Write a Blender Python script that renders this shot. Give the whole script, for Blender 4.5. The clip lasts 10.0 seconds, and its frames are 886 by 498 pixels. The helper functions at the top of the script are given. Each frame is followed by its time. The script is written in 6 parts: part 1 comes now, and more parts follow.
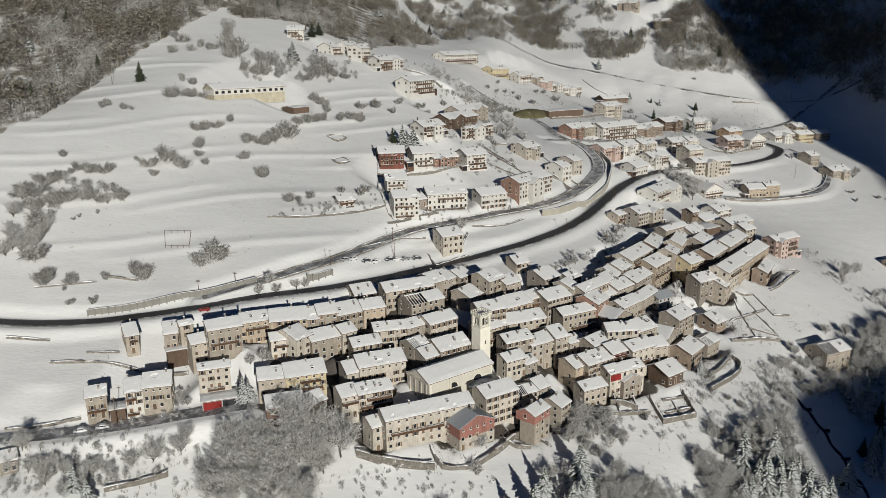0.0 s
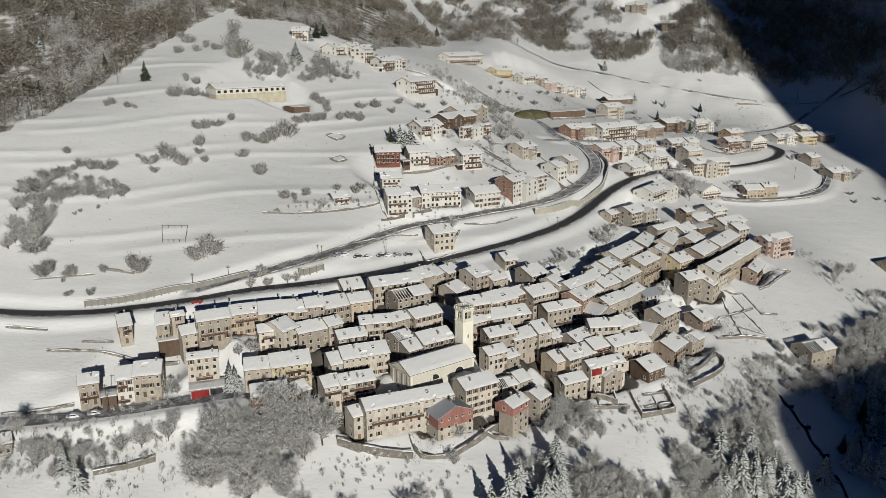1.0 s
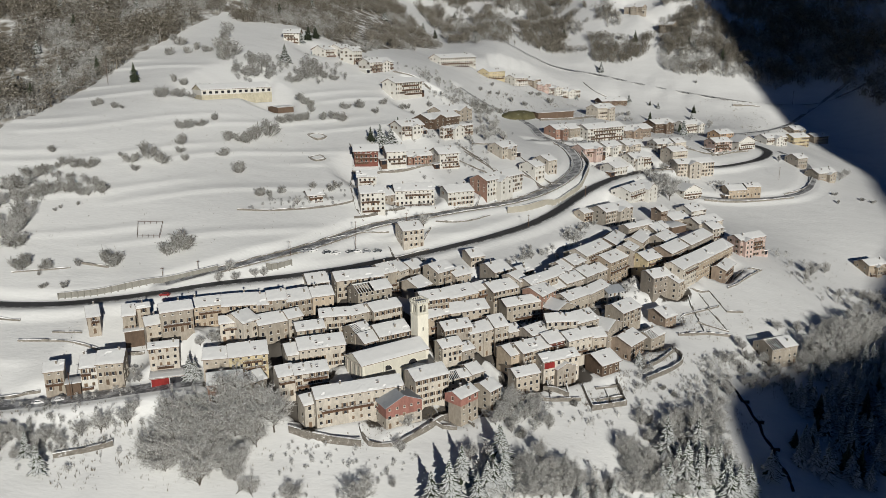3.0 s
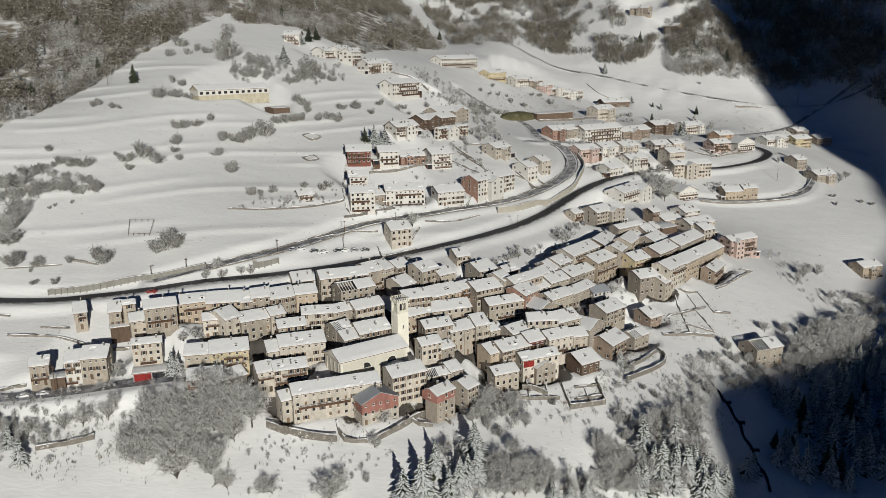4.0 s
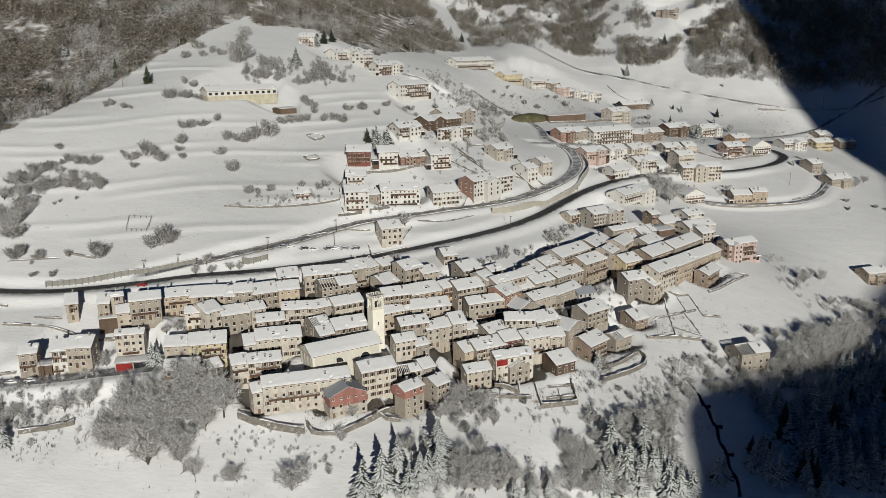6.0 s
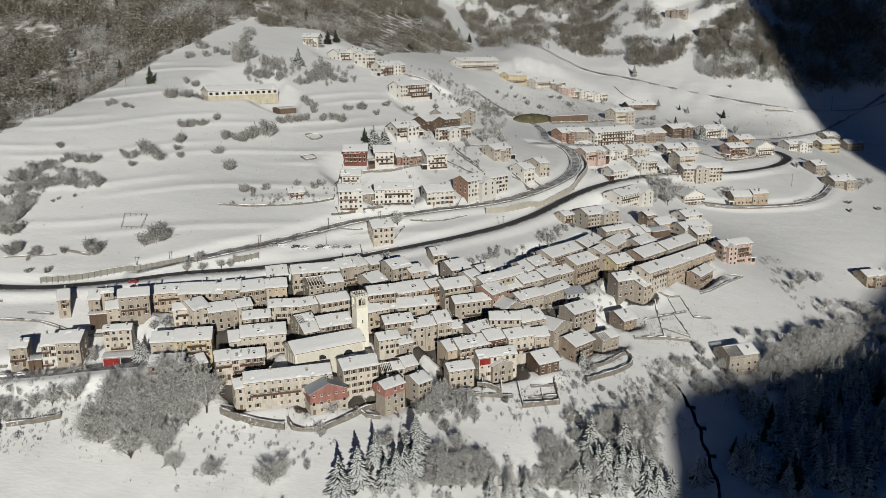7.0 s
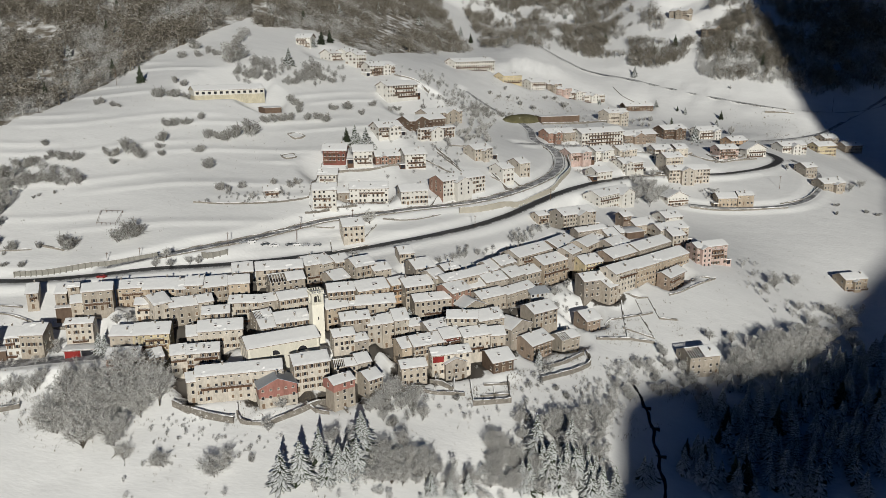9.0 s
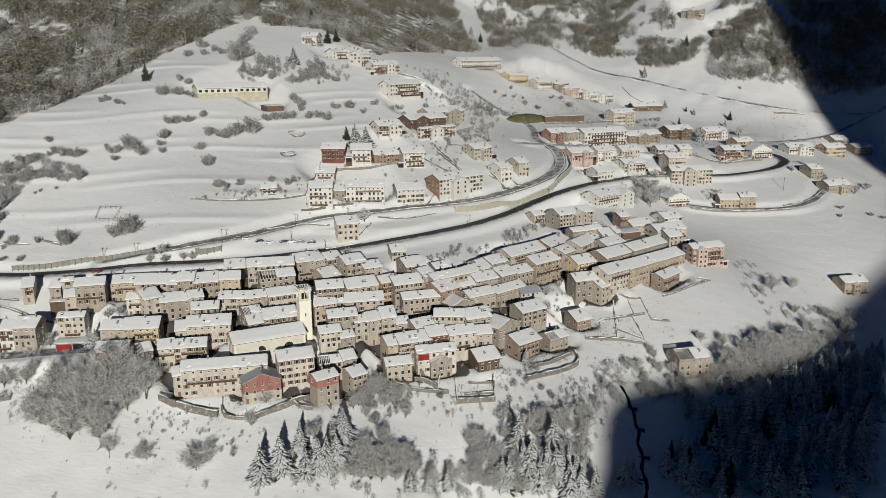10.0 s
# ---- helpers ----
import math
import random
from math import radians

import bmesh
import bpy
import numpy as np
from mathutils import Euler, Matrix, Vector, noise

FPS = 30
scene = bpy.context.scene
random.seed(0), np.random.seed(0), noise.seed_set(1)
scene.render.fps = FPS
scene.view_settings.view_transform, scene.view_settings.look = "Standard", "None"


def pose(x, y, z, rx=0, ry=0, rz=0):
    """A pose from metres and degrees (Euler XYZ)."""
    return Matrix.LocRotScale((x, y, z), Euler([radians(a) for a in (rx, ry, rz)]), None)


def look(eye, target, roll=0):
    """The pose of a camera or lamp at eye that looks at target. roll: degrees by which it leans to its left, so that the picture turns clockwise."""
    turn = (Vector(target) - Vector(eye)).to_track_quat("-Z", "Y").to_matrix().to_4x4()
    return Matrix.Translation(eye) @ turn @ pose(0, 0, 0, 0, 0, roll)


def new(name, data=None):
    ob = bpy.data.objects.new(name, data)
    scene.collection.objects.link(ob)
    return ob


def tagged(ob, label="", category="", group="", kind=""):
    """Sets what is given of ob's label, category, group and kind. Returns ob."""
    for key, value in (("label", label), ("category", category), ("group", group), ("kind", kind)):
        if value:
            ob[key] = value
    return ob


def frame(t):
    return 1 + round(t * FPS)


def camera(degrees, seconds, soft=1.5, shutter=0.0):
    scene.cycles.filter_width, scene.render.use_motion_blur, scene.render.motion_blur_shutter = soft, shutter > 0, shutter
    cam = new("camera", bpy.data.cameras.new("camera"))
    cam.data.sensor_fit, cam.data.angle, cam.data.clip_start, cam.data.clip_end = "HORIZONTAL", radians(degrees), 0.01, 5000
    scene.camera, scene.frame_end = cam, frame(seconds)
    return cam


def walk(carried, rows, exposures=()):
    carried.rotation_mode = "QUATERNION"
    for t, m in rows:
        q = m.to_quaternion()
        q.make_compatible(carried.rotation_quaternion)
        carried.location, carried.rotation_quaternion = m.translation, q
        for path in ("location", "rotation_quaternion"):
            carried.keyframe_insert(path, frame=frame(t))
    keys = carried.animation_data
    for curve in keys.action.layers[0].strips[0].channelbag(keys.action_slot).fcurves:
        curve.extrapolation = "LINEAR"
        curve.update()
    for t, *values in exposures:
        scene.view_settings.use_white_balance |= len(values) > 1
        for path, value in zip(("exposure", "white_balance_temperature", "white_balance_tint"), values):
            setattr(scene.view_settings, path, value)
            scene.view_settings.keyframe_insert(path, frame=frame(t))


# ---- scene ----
cam = camera(58.6, 10.0, soft=0.75)
METRES, EYE, TILT, LEAN, TURN = 136.0, 110.0, -15.0, 0.4, 0.0
ROWS = [
    (0.0, 0.0, 0.0, 0.0, -0.0, 0.0, -0.0),
    (0.5, 0.0455, -0.028, -0.0087, 0.75, 0.05, -0.3),
    (1.0, 0.0888, -0.0493, -0.0154, 1.25, 0.1, -0.45),
    (1.5, 0.1314, -0.0665, -0.0213, 1.64, 0.15, -0.53),
    (2.0, 0.1791, -0.0815, -0.0264, 1.94, 0.19, -0.58),
    (2.5, 0.2216, -0.0926, -0.0305, 2.25, 0.23, -0.63),
    (4.0, 0.3705, -0.1177, -0.0397, 3.91, 0.36, -1.01),
    (4.5, 0.4205, -0.1225, -0.0417, 4.44, 0.4, -1.12),
    (5.0, 0.4726, -0.126, -0.0432, 4.98, 0.44, -1.23),
    (5.5, 0.5204, -0.1286, -0.0443, 6.09, 0.44, -1.54),
    (7.0, 0.6711, -0.1306, -0.044, 8.55, 0.4, -2.24),
    (7.5, 0.725, -0.1286, -0.0433, 8.99, 0.39, -2.36),
    (8.0, 0.7757, -0.1261, -0.0426, 9.43, 0.39, -2.5),
    (8.5, 0.8243, -0.1231, -0.0417, 9.85, 0.37, -2.64),
    (9.0, 0.8755, -0.119, -0.0405, 10.39, 0.35, -2.81),
    (9.5, 0.9227, -0.1148, -0.0391, 10.93, 0.3, -3.03),
    (10.0, 0.9742, -0.1094, -0.0373, 11.87, 0.21, -3.38),
]
walk(cam, [(t, pose(0, 0, EYE, TILT, LEAN, TURN) @ pose(METRES * x, METRES * y, METRES * z, 90 + pitch, roll, yaw)) for t, x, y, z, yaw, pitch, roll in ROWS],
     exposures=[(0.0, -0.51), (10.0, -0.51)])

# ---- light: low winter sun from behind the viewer, clear sky ----
SUN_AZ, SUN_EL = 162.0, 13.0          # compass bearing of the sun from +y, towards +x
to_sun = Vector((math.sin(radians(SUN_AZ)) * math.cos(radians(SUN_EL)), math.cos(radians(SUN_AZ)) * math.cos(radians(SUN_EL)), math.sin(radians(SUN_EL))))
world = bpy.data.worlds.new("winter_sky")
scene.world = world
world.use_nodes = True
wn = world.node_tree.nodes
sky = wn.new("ShaderNodeTexSky")
sky.sky_type = "NISHITA"
sky.sun_disc = False
sky.sun_elevation = radians(SUN_EL)
sky.sun_rotation = radians(SUN_AZ)
sky.altitude = 1500
sky.air_density, sky.dust_density, sky.ozone_density = 1.0, 0.0, 10.0
world.node_tree.links.new(sky.outputs[0], wn["Background"].inputs[0])
wn["Background"].inputs[1].default_value = 0.026
sun_data = bpy.data.lights.new("sun", "SUN")
sun_data.energy, sun_data.angle, sun_data.color = 5.0, radians(0.53), (1.0, 0.978, 0.89)
sun = new("sun", sun_data)
sun.matrix_world = look(to_sun * 900, (0, 0, 0))

# ---- materials ----


def material(name, rgb, rough=0.85, vary=0.12, scale=0.6, fine=6.0, bump=0.25, dist=0.05, spot=None, spot_at=0.62, rand=0.0, metal=0.0, stretch=(1, 1, 1), spec=0.3, island=None):
    """Two noises (stains and grain) over a base colour, with relief. spot: a second colour in patches. island: a colour that single twigs lean to. rand: lightness that differs from object to object."""
    m = bpy.data.materials.new(name)
    m.use_nodes = True
    n, k = m.node_tree.nodes, m.node_tree.links
    b = n["Principled BSDF"]
    b.inputs["Roughness"].default_value, b.inputs["Metallic"].default_value, b.inputs["Specular IOR Level"].default_value = rough, metal, spec
    co = n.new("ShaderNodeTexCoord")
    mp = n.new("ShaderNodeMapping")
    mp.inputs["Scale"].default_value = stretch
    k.new(co.outputs["Object"], mp.inputs[0])
    big, small = n.new("ShaderNodeTexNoise"), n.new("ShaderNodeTexNoise")
    big.inputs["Scale"].default_value, small.inputs["Scale"].default_value = scale, fine
    big.inputs["Detail"].default_value, small.inputs["Detail"].default_value = 5, 6
    k.new(mp.outputs[0], big.inputs["Vector"])
    k.new(mp.outputs[0], small.inputs["Vector"])
    hsv = n.new("ShaderNodeHueSaturation")
    hsv.inputs["Color"].default_value = (*rgb, 1)
    ran = n.new("ShaderNodeMapRange")
    ran.inputs["From Min"].default_value, ran.inputs["From Max"].default_value = 0.25, 0.75
    ran.inputs["To Min"].default_value, ran.inputs["To Max"].default_value = 1 - vary, 1 + vary
    add = n.new("ShaderNodeMath")
    add.operation = "MULTIPLY_ADD"
    add.inputs[1].default_value = 0.6
    k.new(big.outputs["Fac"], add.inputs[0])
    half = n.new("ShaderNodeMath")
    half.operation = "MULTIPLY"
    half.inputs[1].default_value = 0.4
    k.new(small.outputs["Fac"], half.inputs[0])
    k.new(half.outputs[0], add.inputs[2])
    k.new(add.outputs[0], ran.inputs["Value"])
    val = ran.outputs[0]
    if rand:
        info, rr, mul = n.new("ShaderNodeObjectInfo"), n.new("ShaderNodeMapRange"), n.new("ShaderNodeMath")
        rr.inputs["To Min"].default_value, rr.inputs["To Max"].default_value = 1 - rand, 1 + rand
        mul.operation = "MULTIPLY"
        k.new(info.outputs["Random"], rr.inputs["Value"])
        k.new(rr.outputs[0], mul.inputs[0])
        k.new(val, mul.inputs[1])
        val = mul.outputs[0]
    k.new(val, hsv.inputs["Value"])
    col = hsv.outputs[0]
    if spot:
        mix, ramp = n.new("ShaderNodeMix"), n.new("ShaderNodeMapRange")
        mix.data_type = "RGBA"
        ramp.inputs["From Min"].default_value, ramp.inputs["From Max"].default_value = spot_at - 0.05, spot_at + 0.05
        k.new(add.outputs[0], ramp.inputs["Value"])
        k.new(ramp.outputs[0], mix.inputs["Factor"])
        k.new(col, mix.inputs["A"])
        mix.inputs["B"].default_value = (*spot, 1)
        col = mix.outputs["Result"]
    if island:
        geo, mix = n.new("ShaderNodeNewGeometry"), n.new("ShaderNodeMix")
        mix.data_type = "RGBA"
        power = n.new("ShaderNodeMath")
        power.operation = "POWER"
        power.inputs[1].default_value = 1.6
        k.new(geo.outputs["Random Per Island"], power.inputs[0])
        k.new(power.outputs[0], mix.inputs["Factor"])
        k.new(col, mix.inputs["A"])
        mix.inputs["B"].default_value = (*island, 1)
        col = mix.outputs["Result"]
    k.new(col, b.inputs["Base Color"])
    bp = n.new("ShaderNodeBump")
    bp.inputs["Strength"].default_value, bp.inputs["Distance"].default_value = bump, dist
    k.new(add.outputs[0], bp.inputs["Height"])
    k.new(bp.outputs[0], b.inputs["Normal"])
    return m


SNOW = material("snow", (0.81, 0.81, 0.805), rough=0.75, vary=0.06, scale=0.11, fine=0.7, bump=0.5, dist=0.6, spec=0.2, stretch=(0.6, 1.6, 1))
ROOF_SNOW = material("roof_snow", (0.89, 0.89, 0.885), rough=0.75, vary=0.04, scale=0.5, fine=3.0, bump=0.3, dist=0.12, spec=0.2)
TILE = material("roof_tile", (0.16, 0.11, 0.085), vary=0.3, scale=1.5, fine=9, rand=0.2)
SLATE = material("grey_roof", (0.40, 0.42, 0.45), rough=0.5, vary=0.15, scale=0.8, fine=6, rand=0.1)
GLASS = material("window_glass", (0.03, 0.03, 0.035), rough=0.12, vary=0.2, bump=0.0, spec=0.6)
TRIM = material("window_trim", (0.52, 0.47, 0.39), vary=0.1, rand=0.15)
SHUTTER = material("shutter_wood", (0.16, 0.11, 0.075), vary=0.2, rand=0.35, fine=20)
WOOD = material("dark_timber", (0.12, 0.07, 0.045), vary=0.3, scale=1.0, fine=14, stretch=(1, 1, 5), rand=0.2)
STONE = material("field_stone", (0.21, 0.19, 0.165), vary=0.6, scale=0.9, fine=2.6, bump=0.9, dist=0.2, spot=(0.75, 0.75, 0.75), spot_at=0.64, rand=0.12)
GREY_CONCRETE = material("grey_concrete", (0.25, 0.24, 0.215), vary=0.3, scale=0.3, fine=2.5, rand=0.05, stretch=(1, 1, 0.3))
CONCRETE = material("concrete", (0.42, 0.39, 0.33), vary=0.18, scale=0.25, fine=3, rand=0.05)
ASPHALT = material("wet_asphalt", (0.045, 0.045, 0.048), rough=0.55, vary=0.35, scale=0.15, fine=1.2, bump=0.1)
SLUSH = material("slushy_road", (0.25, 0.25, 0.255), rough=0.6, vary=0.5, scale=0.2, fine=1.0, bump=0.3, dist=0.08, spot=(0.62, 0.62, 0.63), spot_at=0.53)
DRY = material("dry_grass_bank", (0.115, 0.105, 0.055), rough=0.95, vary=0.5, scale=0.25, fine=2.5, bump=0.8, dist=0.3, spot=(0.55, 0.55, 0.54), spot_at=0.66)


def ground_material():
    """Snow, with lanes darkened as painted shade and forest floor showing in patches where the ground's own masks say
    so.
    """
    m = material("snowy_ground", (0.81, 0.81, 0.805), rough=0.75, vary=0.06, scale=0.11, fine=0.7, bump=0.5, dist=0.6, spec=0.2, stretch=(0.6, 1.6, 1))
    n, k = m.node_tree.nodes, m.node_tree.links
    col = n["Principled BSDF"].inputs["Base Color"].links[0].from_socket
    co = n.new("ShaderNodeTexCoord")
    for key, rgb, scale, amount in (("lane_shade", (0.10, 0.09, 0.08), 0.45, 1.25), ("litter", (0.20, 0.175, 0.14), 0.12, 0.85)):
        at, tex, sub, ramp, mix = n.new("ShaderNodeAttribute"), n.new("ShaderNodeTexNoise"), n.new("ShaderNodeMath"), n.new("ShaderNodeMapRange"), n.new("ShaderNodeMix")
        at.attribute_name = key
        tex.inputs["Scale"].default_value, tex.inputs["Detail"].default_value = scale, 7
        k.new(co.outputs["Object"], tex.inputs["Vector"])
        sub.operation = "MULTIPLY_ADD"
        sub.inputs[1].default_value = amount
        k.new(at.outputs["Fac"], sub.inputs[0])
        neg = n.new("ShaderNodeMath")
        neg.operation = "MULTIPLY"
        neg.inputs[1].default_value = -1.0
        k.new(tex.outputs["Fac"], neg.inputs[0])
        k.new(neg.outputs[0], sub.inputs[2])
        ramp.inputs["From Min"].default_value, ramp.inputs["From Max"].default_value = 0.2, 0.42
        k.new(sub.outputs[0], ramp.inputs["Value"])
        mix.data_type = "RGBA"
        k.new(ramp.outputs[0], mix.inputs["Factor"])
        k.new(col, mix.inputs["A"])
        mix.inputs["B"].default_value = (*rgb, 1)
        col = mix.outputs["Result"]
    k.new(col, n["Principled BSDF"].inputs["Base Color"])
    return m


GROUND = ground_material()
WALLS = {}
for key, rgb in dict(tan=(0.376, 0.330, 0.276), ochre=(0.402, 0.330, 0.254), cream=(0.489, 0.443, 0.384), yellow=(0.536, 0.453, 0.296), white=(0.620, 0.600, 0.560), pink=(0.515, 0.391, 0.350),
                     brick=(0.28, 0.17, 0.13), stone=(0.315, 0.278, 0.239), brown=(0.278, 0.216, 0.170), orange=(0.454, 0.309, 0.202), grey=(0.40, 0.40, 0.40),
                     red=(0.36, 0.17, 0.14), redwood=(0.17, 0.065, 0.05), darkwood=(0.13, 0.09, 0.065), hall=(0.55, 0.50, 0.38), church=(0.694, 0.663, 0.571), signal=(0.21, 0.022, 0.02)).items():
    WALLS[key] = material(key + "_plaster", rgb, vary=0.34 if key not in ("white", "church") else 0.12, scale=0.4, fine=1.6, bump=0.4, dist=0.08, rand=0.18 if key != "white" else 0.06, stretch=(1, 1, 0.45))

# ---- meshes ----


def mesh_of(name, verts, faces, mats, slots=None, smooth=False):
    me = bpy.data.meshes.new(name)
    me.from_pydata([tuple(v) for v in verts], [], [tuple(f) for f in faces])
    for m in mats if isinstance(mats, (list, tuple)) else [mats]:
        me.materials.append(m)
    if slots is not None:
        me.polygons.foreach_set("material_index", slots)
    if smooth:
        me.polygons.foreach_set("use_smooth", [True] * len(me.polygons))
    me.update()
    return me


def part(name, me, parent, label="", at=None):
    """Links a mesh as one part under a thing or under a part."""
    ob = new(name, me)
    ob.parent = parent
    if at is not None:
        ob.matrix_basis = at
    if label:
        tagged(ob, label)
    return ob


class Shape:
    """Collects boxes, prisms and tubes for one mesh."""

    def __init__(self):
        self.v, self.f, self.s = [], [], []

    def add(self, verts, faces, slot=0):
        o = len(self.v)
        self.v += [tuple(p) for p in verts]
        self.f += [tuple(i + o for i in f) for f in faces]
        self.s += [slot] * len(faces)
        return self

    def box(self, x0, x1, y0, y1, z0, z1, slot=0, top=True):
        v = [(x0, y0, z0), (x1, y0, z0), (x1, y1, z0), (x0, y1, z0), (x0, y0, z1), (x1, y0, z1), (x1, y1, z1), (x0, y1, z1)]
        f = [(3, 2, 1, 0), (0, 1, 5, 4), (1, 2, 6, 5), (2, 3, 7, 6), (3, 0, 4, 7)] + ([(4, 5, 6, 7)] if top else [])
        return self.add(v, f, slot)

    def tube(self, a, b, r0, r1, n=5, slot=0):
        a, b = Vector(a), Vector(b)
        d = (b - a).normalized()
        p = d.orthogonal().normalized()
        q = d.cross(p)
        ring = [(math.cos(2 * math.pi * i / n), math.sin(2 * math.pi * i / n)) for i in range(n)]
        v = [a + (p * c + q * s) * r0 for c, s in ring] + [b + (p * c + q * s) * r1 for c, s in ring]
        f = [(i, (i + 1) % n, n + (i + 1) % n, n + i) for i in range(n)] + [tuple(range(n, 2 * n))]
        return self.add(v, f, slot)

    def mesh(self, name, mats, smooth=False):
        return mesh_of(name, self.v, self.f, mats, self.s, smooth)


def thing(name, at, label, category, group="", kind=""):
    ob = new(name)
    ob.empty_display_size = 0.5
    ob.matrix_basis = at
    return tagged(ob, label, category, group, kind)


# ---- ground: cross-sections of the valley side, each at one distance, from west to east ----
XK = [-360, -230, -140, -70, -10, 50, 110, 180, 270, 370, 480]
SECTIONS = [
    (140, [2.1, -32.0, -49.6, -63.9, -67.4, -67.7, -77.1, -81.5, -83.6, -73.8, -57.7]),
    (215, [19.2, -6.9, -17.0, -22.7, -25.3, -33.8, -55.2, -60.0, -63.7, -56.7, -45.8]),
    (250, [27.5, 6.1, -2.4, -1.5, -7.3, -21.5, -34.8, -54.7, -54.6, -49.5, -40.8]),
    (295, [39.0, 25.2, 15.7, 13.3, 4.8, -2.2, -20.2, -43.0, -45.6, -42.1, -35.2]),
    (345, [51.9, 47.9, 38.0, 30.6, 14.7, 10.6, -6.6, -22.4, -42.1, -38.1, -31.1]),
    (400, [66.0, 69.9, 61.0, 45.4, 37.0, 23.7, 8.9, -5.1, -34.6, -31.3, -26.4]),
    (480, [89.1, 88.0, 89.8, 70.5, 60.3, 44.7, 25.9, 2.7, -5.8, -14.2, -16.0]),
    (590, [134.9, 130.0, 118.7, 103.2, 89.2, 56.3, 47.8, 34.2, 22.7, -4.4, 11.8]),
    (740, [202.2, 186.5, 153.0, 124.5, 99.7, 93.6, 62.9, 48.6, 48.7, 34.9, 74.0]),
    (1000, [301.6, 246.0, 201.7, 164.2, 132.6, 140.1, 139.0, 175.4, 204.9, 185.2, 189.0]),
]
YK = [y for y, _ in SECTIONS]
HEIGHTS = np.array([h for _, h in SECTIONS], float)


def weights(knots, v):
    """Cubic weights of the knots for each value."""
    knots = np.array(knots, float)
    v = np.clip(v, knots[0], knots[-1])
    n = len(knots)
    i = np.clip(np.searchsorted(knots, v) - 1, 0, n - 2)
    w = np.zeros((len(v), n))
    h = knots[i + 1] - knots[i]
    s = (v - knots[i]) / h
    a = np.arange(len(v))
    w[a, i] += 2 * s**3 - 3 * s**2 + 1
    w[a, i + 1] += -2 * s**3 + 3 * s**2
    for j, c in ((i, s**3 - 2 * s**2 + s), (i + 1, s**3 - s**2)):
        lo, hi = np.maximum(j - 1, 0), np.minimum(j + 1, n - 1)
        d = knots[hi] - knots[lo]
        w[a, hi] += c * h / d
        w[a, lo] -= c * h / d
    return w


# the ridge across the valley, far behind the viewer, that keeps the low sun off the gorge and the valley's end
CREST_X = [-1500, 0, 300, 425, 434, 445, 450, 466, 486, 513, 538, 561, 605, 680, 712, 757, 783, 790, 794, 797, 800, 803, 806, 830, 900, 1500]
CREST_Z = [30, 50, 80, 145, 182, 192, 205, 212, 215, 218, 222, 227, 239, 277, 301, 322, 340, 354, 372, 400, 530, 560, 580, 600, 640, 700]


def land(x, y):
    """Height of the open ground, without roads."""
    x, y = np.atleast_1d(np.asarray(x, float)), np.atleast_1d(np.asarray(y, float))
    z = np.einsum("ni,nj,ij->n", weights(YK, y), weights(XK, x), HEIGHTS)
    z = z + 0.45 * np.maximum(y - 1000, 0) + 0.35 * np.maximum(-360 - x, 0) + 0.5 * np.maximum(x - 480, 0) * (y > 140) + 0.1 * np.maximum(40 - y, 0)
    crest = np.interp(x, CREST_X, CREST_Z)
    return np.maximum(z, crest - 2.0 * np.abs(y + 700))


def smooth_line(points, step=1.6):
    """A rounded line through plan points, at even steps."""
    p = np.array(points, float)
    p = np.vstack([2 * p[0] - p[1], p, 2 * p[-1] - p[-2]])
    out = []
    for i in range(1, len(p) - 2):
        m = max(2, int(np.hypot(*(p[i + 1] - p[i])) / step))
        for s in np.arange(m) / m:
            out.append(0.5 * (2 * p[i] + (p[i + 1] - p[i - 1]) * s + (2 * p[i - 1] - 5 * p[i] + 4 * p[i + 1] - p[i + 2]) * s**2 + (3 * p[i] - p[i - 1] - 3 * p[i + 1] + p[i + 2]) * s**3))
    return np.array(out + [p[-2]])


ROADS = [
    # name, points, half width, material
    ("road", [(-340, 262), (-230, 272), (-149.3, 275.6), (-116.2, 280.3), (-93.7, 285.4), (-72.3, 292.9), (-50.4, 301.1), (-29.7, 315), (-7.4, 334.1), (18, 347.9), (39.4, 361.1), (58, 380.4), (76.9, 408.4), (94.7, 441.8), (111, 472), (128, 499), (151, 526), (173, 541), (200, 551), (220, 560), (240, 574), (252, 592), (249, 606), (241, 612)], 3.2, ASPHALT),
    ("road", [(-93.8, 290.7), (-81.4, 297.7), (-64.5, 308.7), (-45.3, 326), (-26.4, 350.8), (-12.7, 363.8), (15.3, 378.2), (42.8, 397.5), (68, 424.7), (87, 458), (97.1, 491), (94, 521), (78, 542), (72, 570), (58, 589), (19.9, 601.9)], 2.8, SLUSH),
    ("road", [(-230, 210), (-160.7, 222.7), (-122, 229), (-103.5, 232.2), (-83.4, 236), (-65.6, 239.2)], 3.9, SLUSH),
    ("road", [(178, 504), (208, 508), (247, 519), (265, 539), (273, 562), (275, 583), (262, 600)], 2.4, SLUSH),
    ("road", [(60, 830), (92.1, 823.7), (144, 812), (191, 788), (268.2, 752.8), (335, 764), (420, 790)], 2.6, SLUSH),
    ("road", [(215, 640), (239, 651), (268.6, 674.1), (313, 722), (351, 763), (400, 800)], 2.6, SLUSH),
    ("road", [(70, 524), (98, 541), (122, 550), (162, 570), (174, 574)], 2.6, SLUSH),

]
LINES = []
for name, points, half, mat in ROADS:
    line = smooth_line(points)
    z = land(line[:, 0], line[:, 1])
    for _ in range(60):
        z[1:-1] = 0.25 * z[:-2] + 0.5 * z[1:-1] + 0.25 * z[2:]
    LINES.append((name, line, z, half, mat))


PADS = []


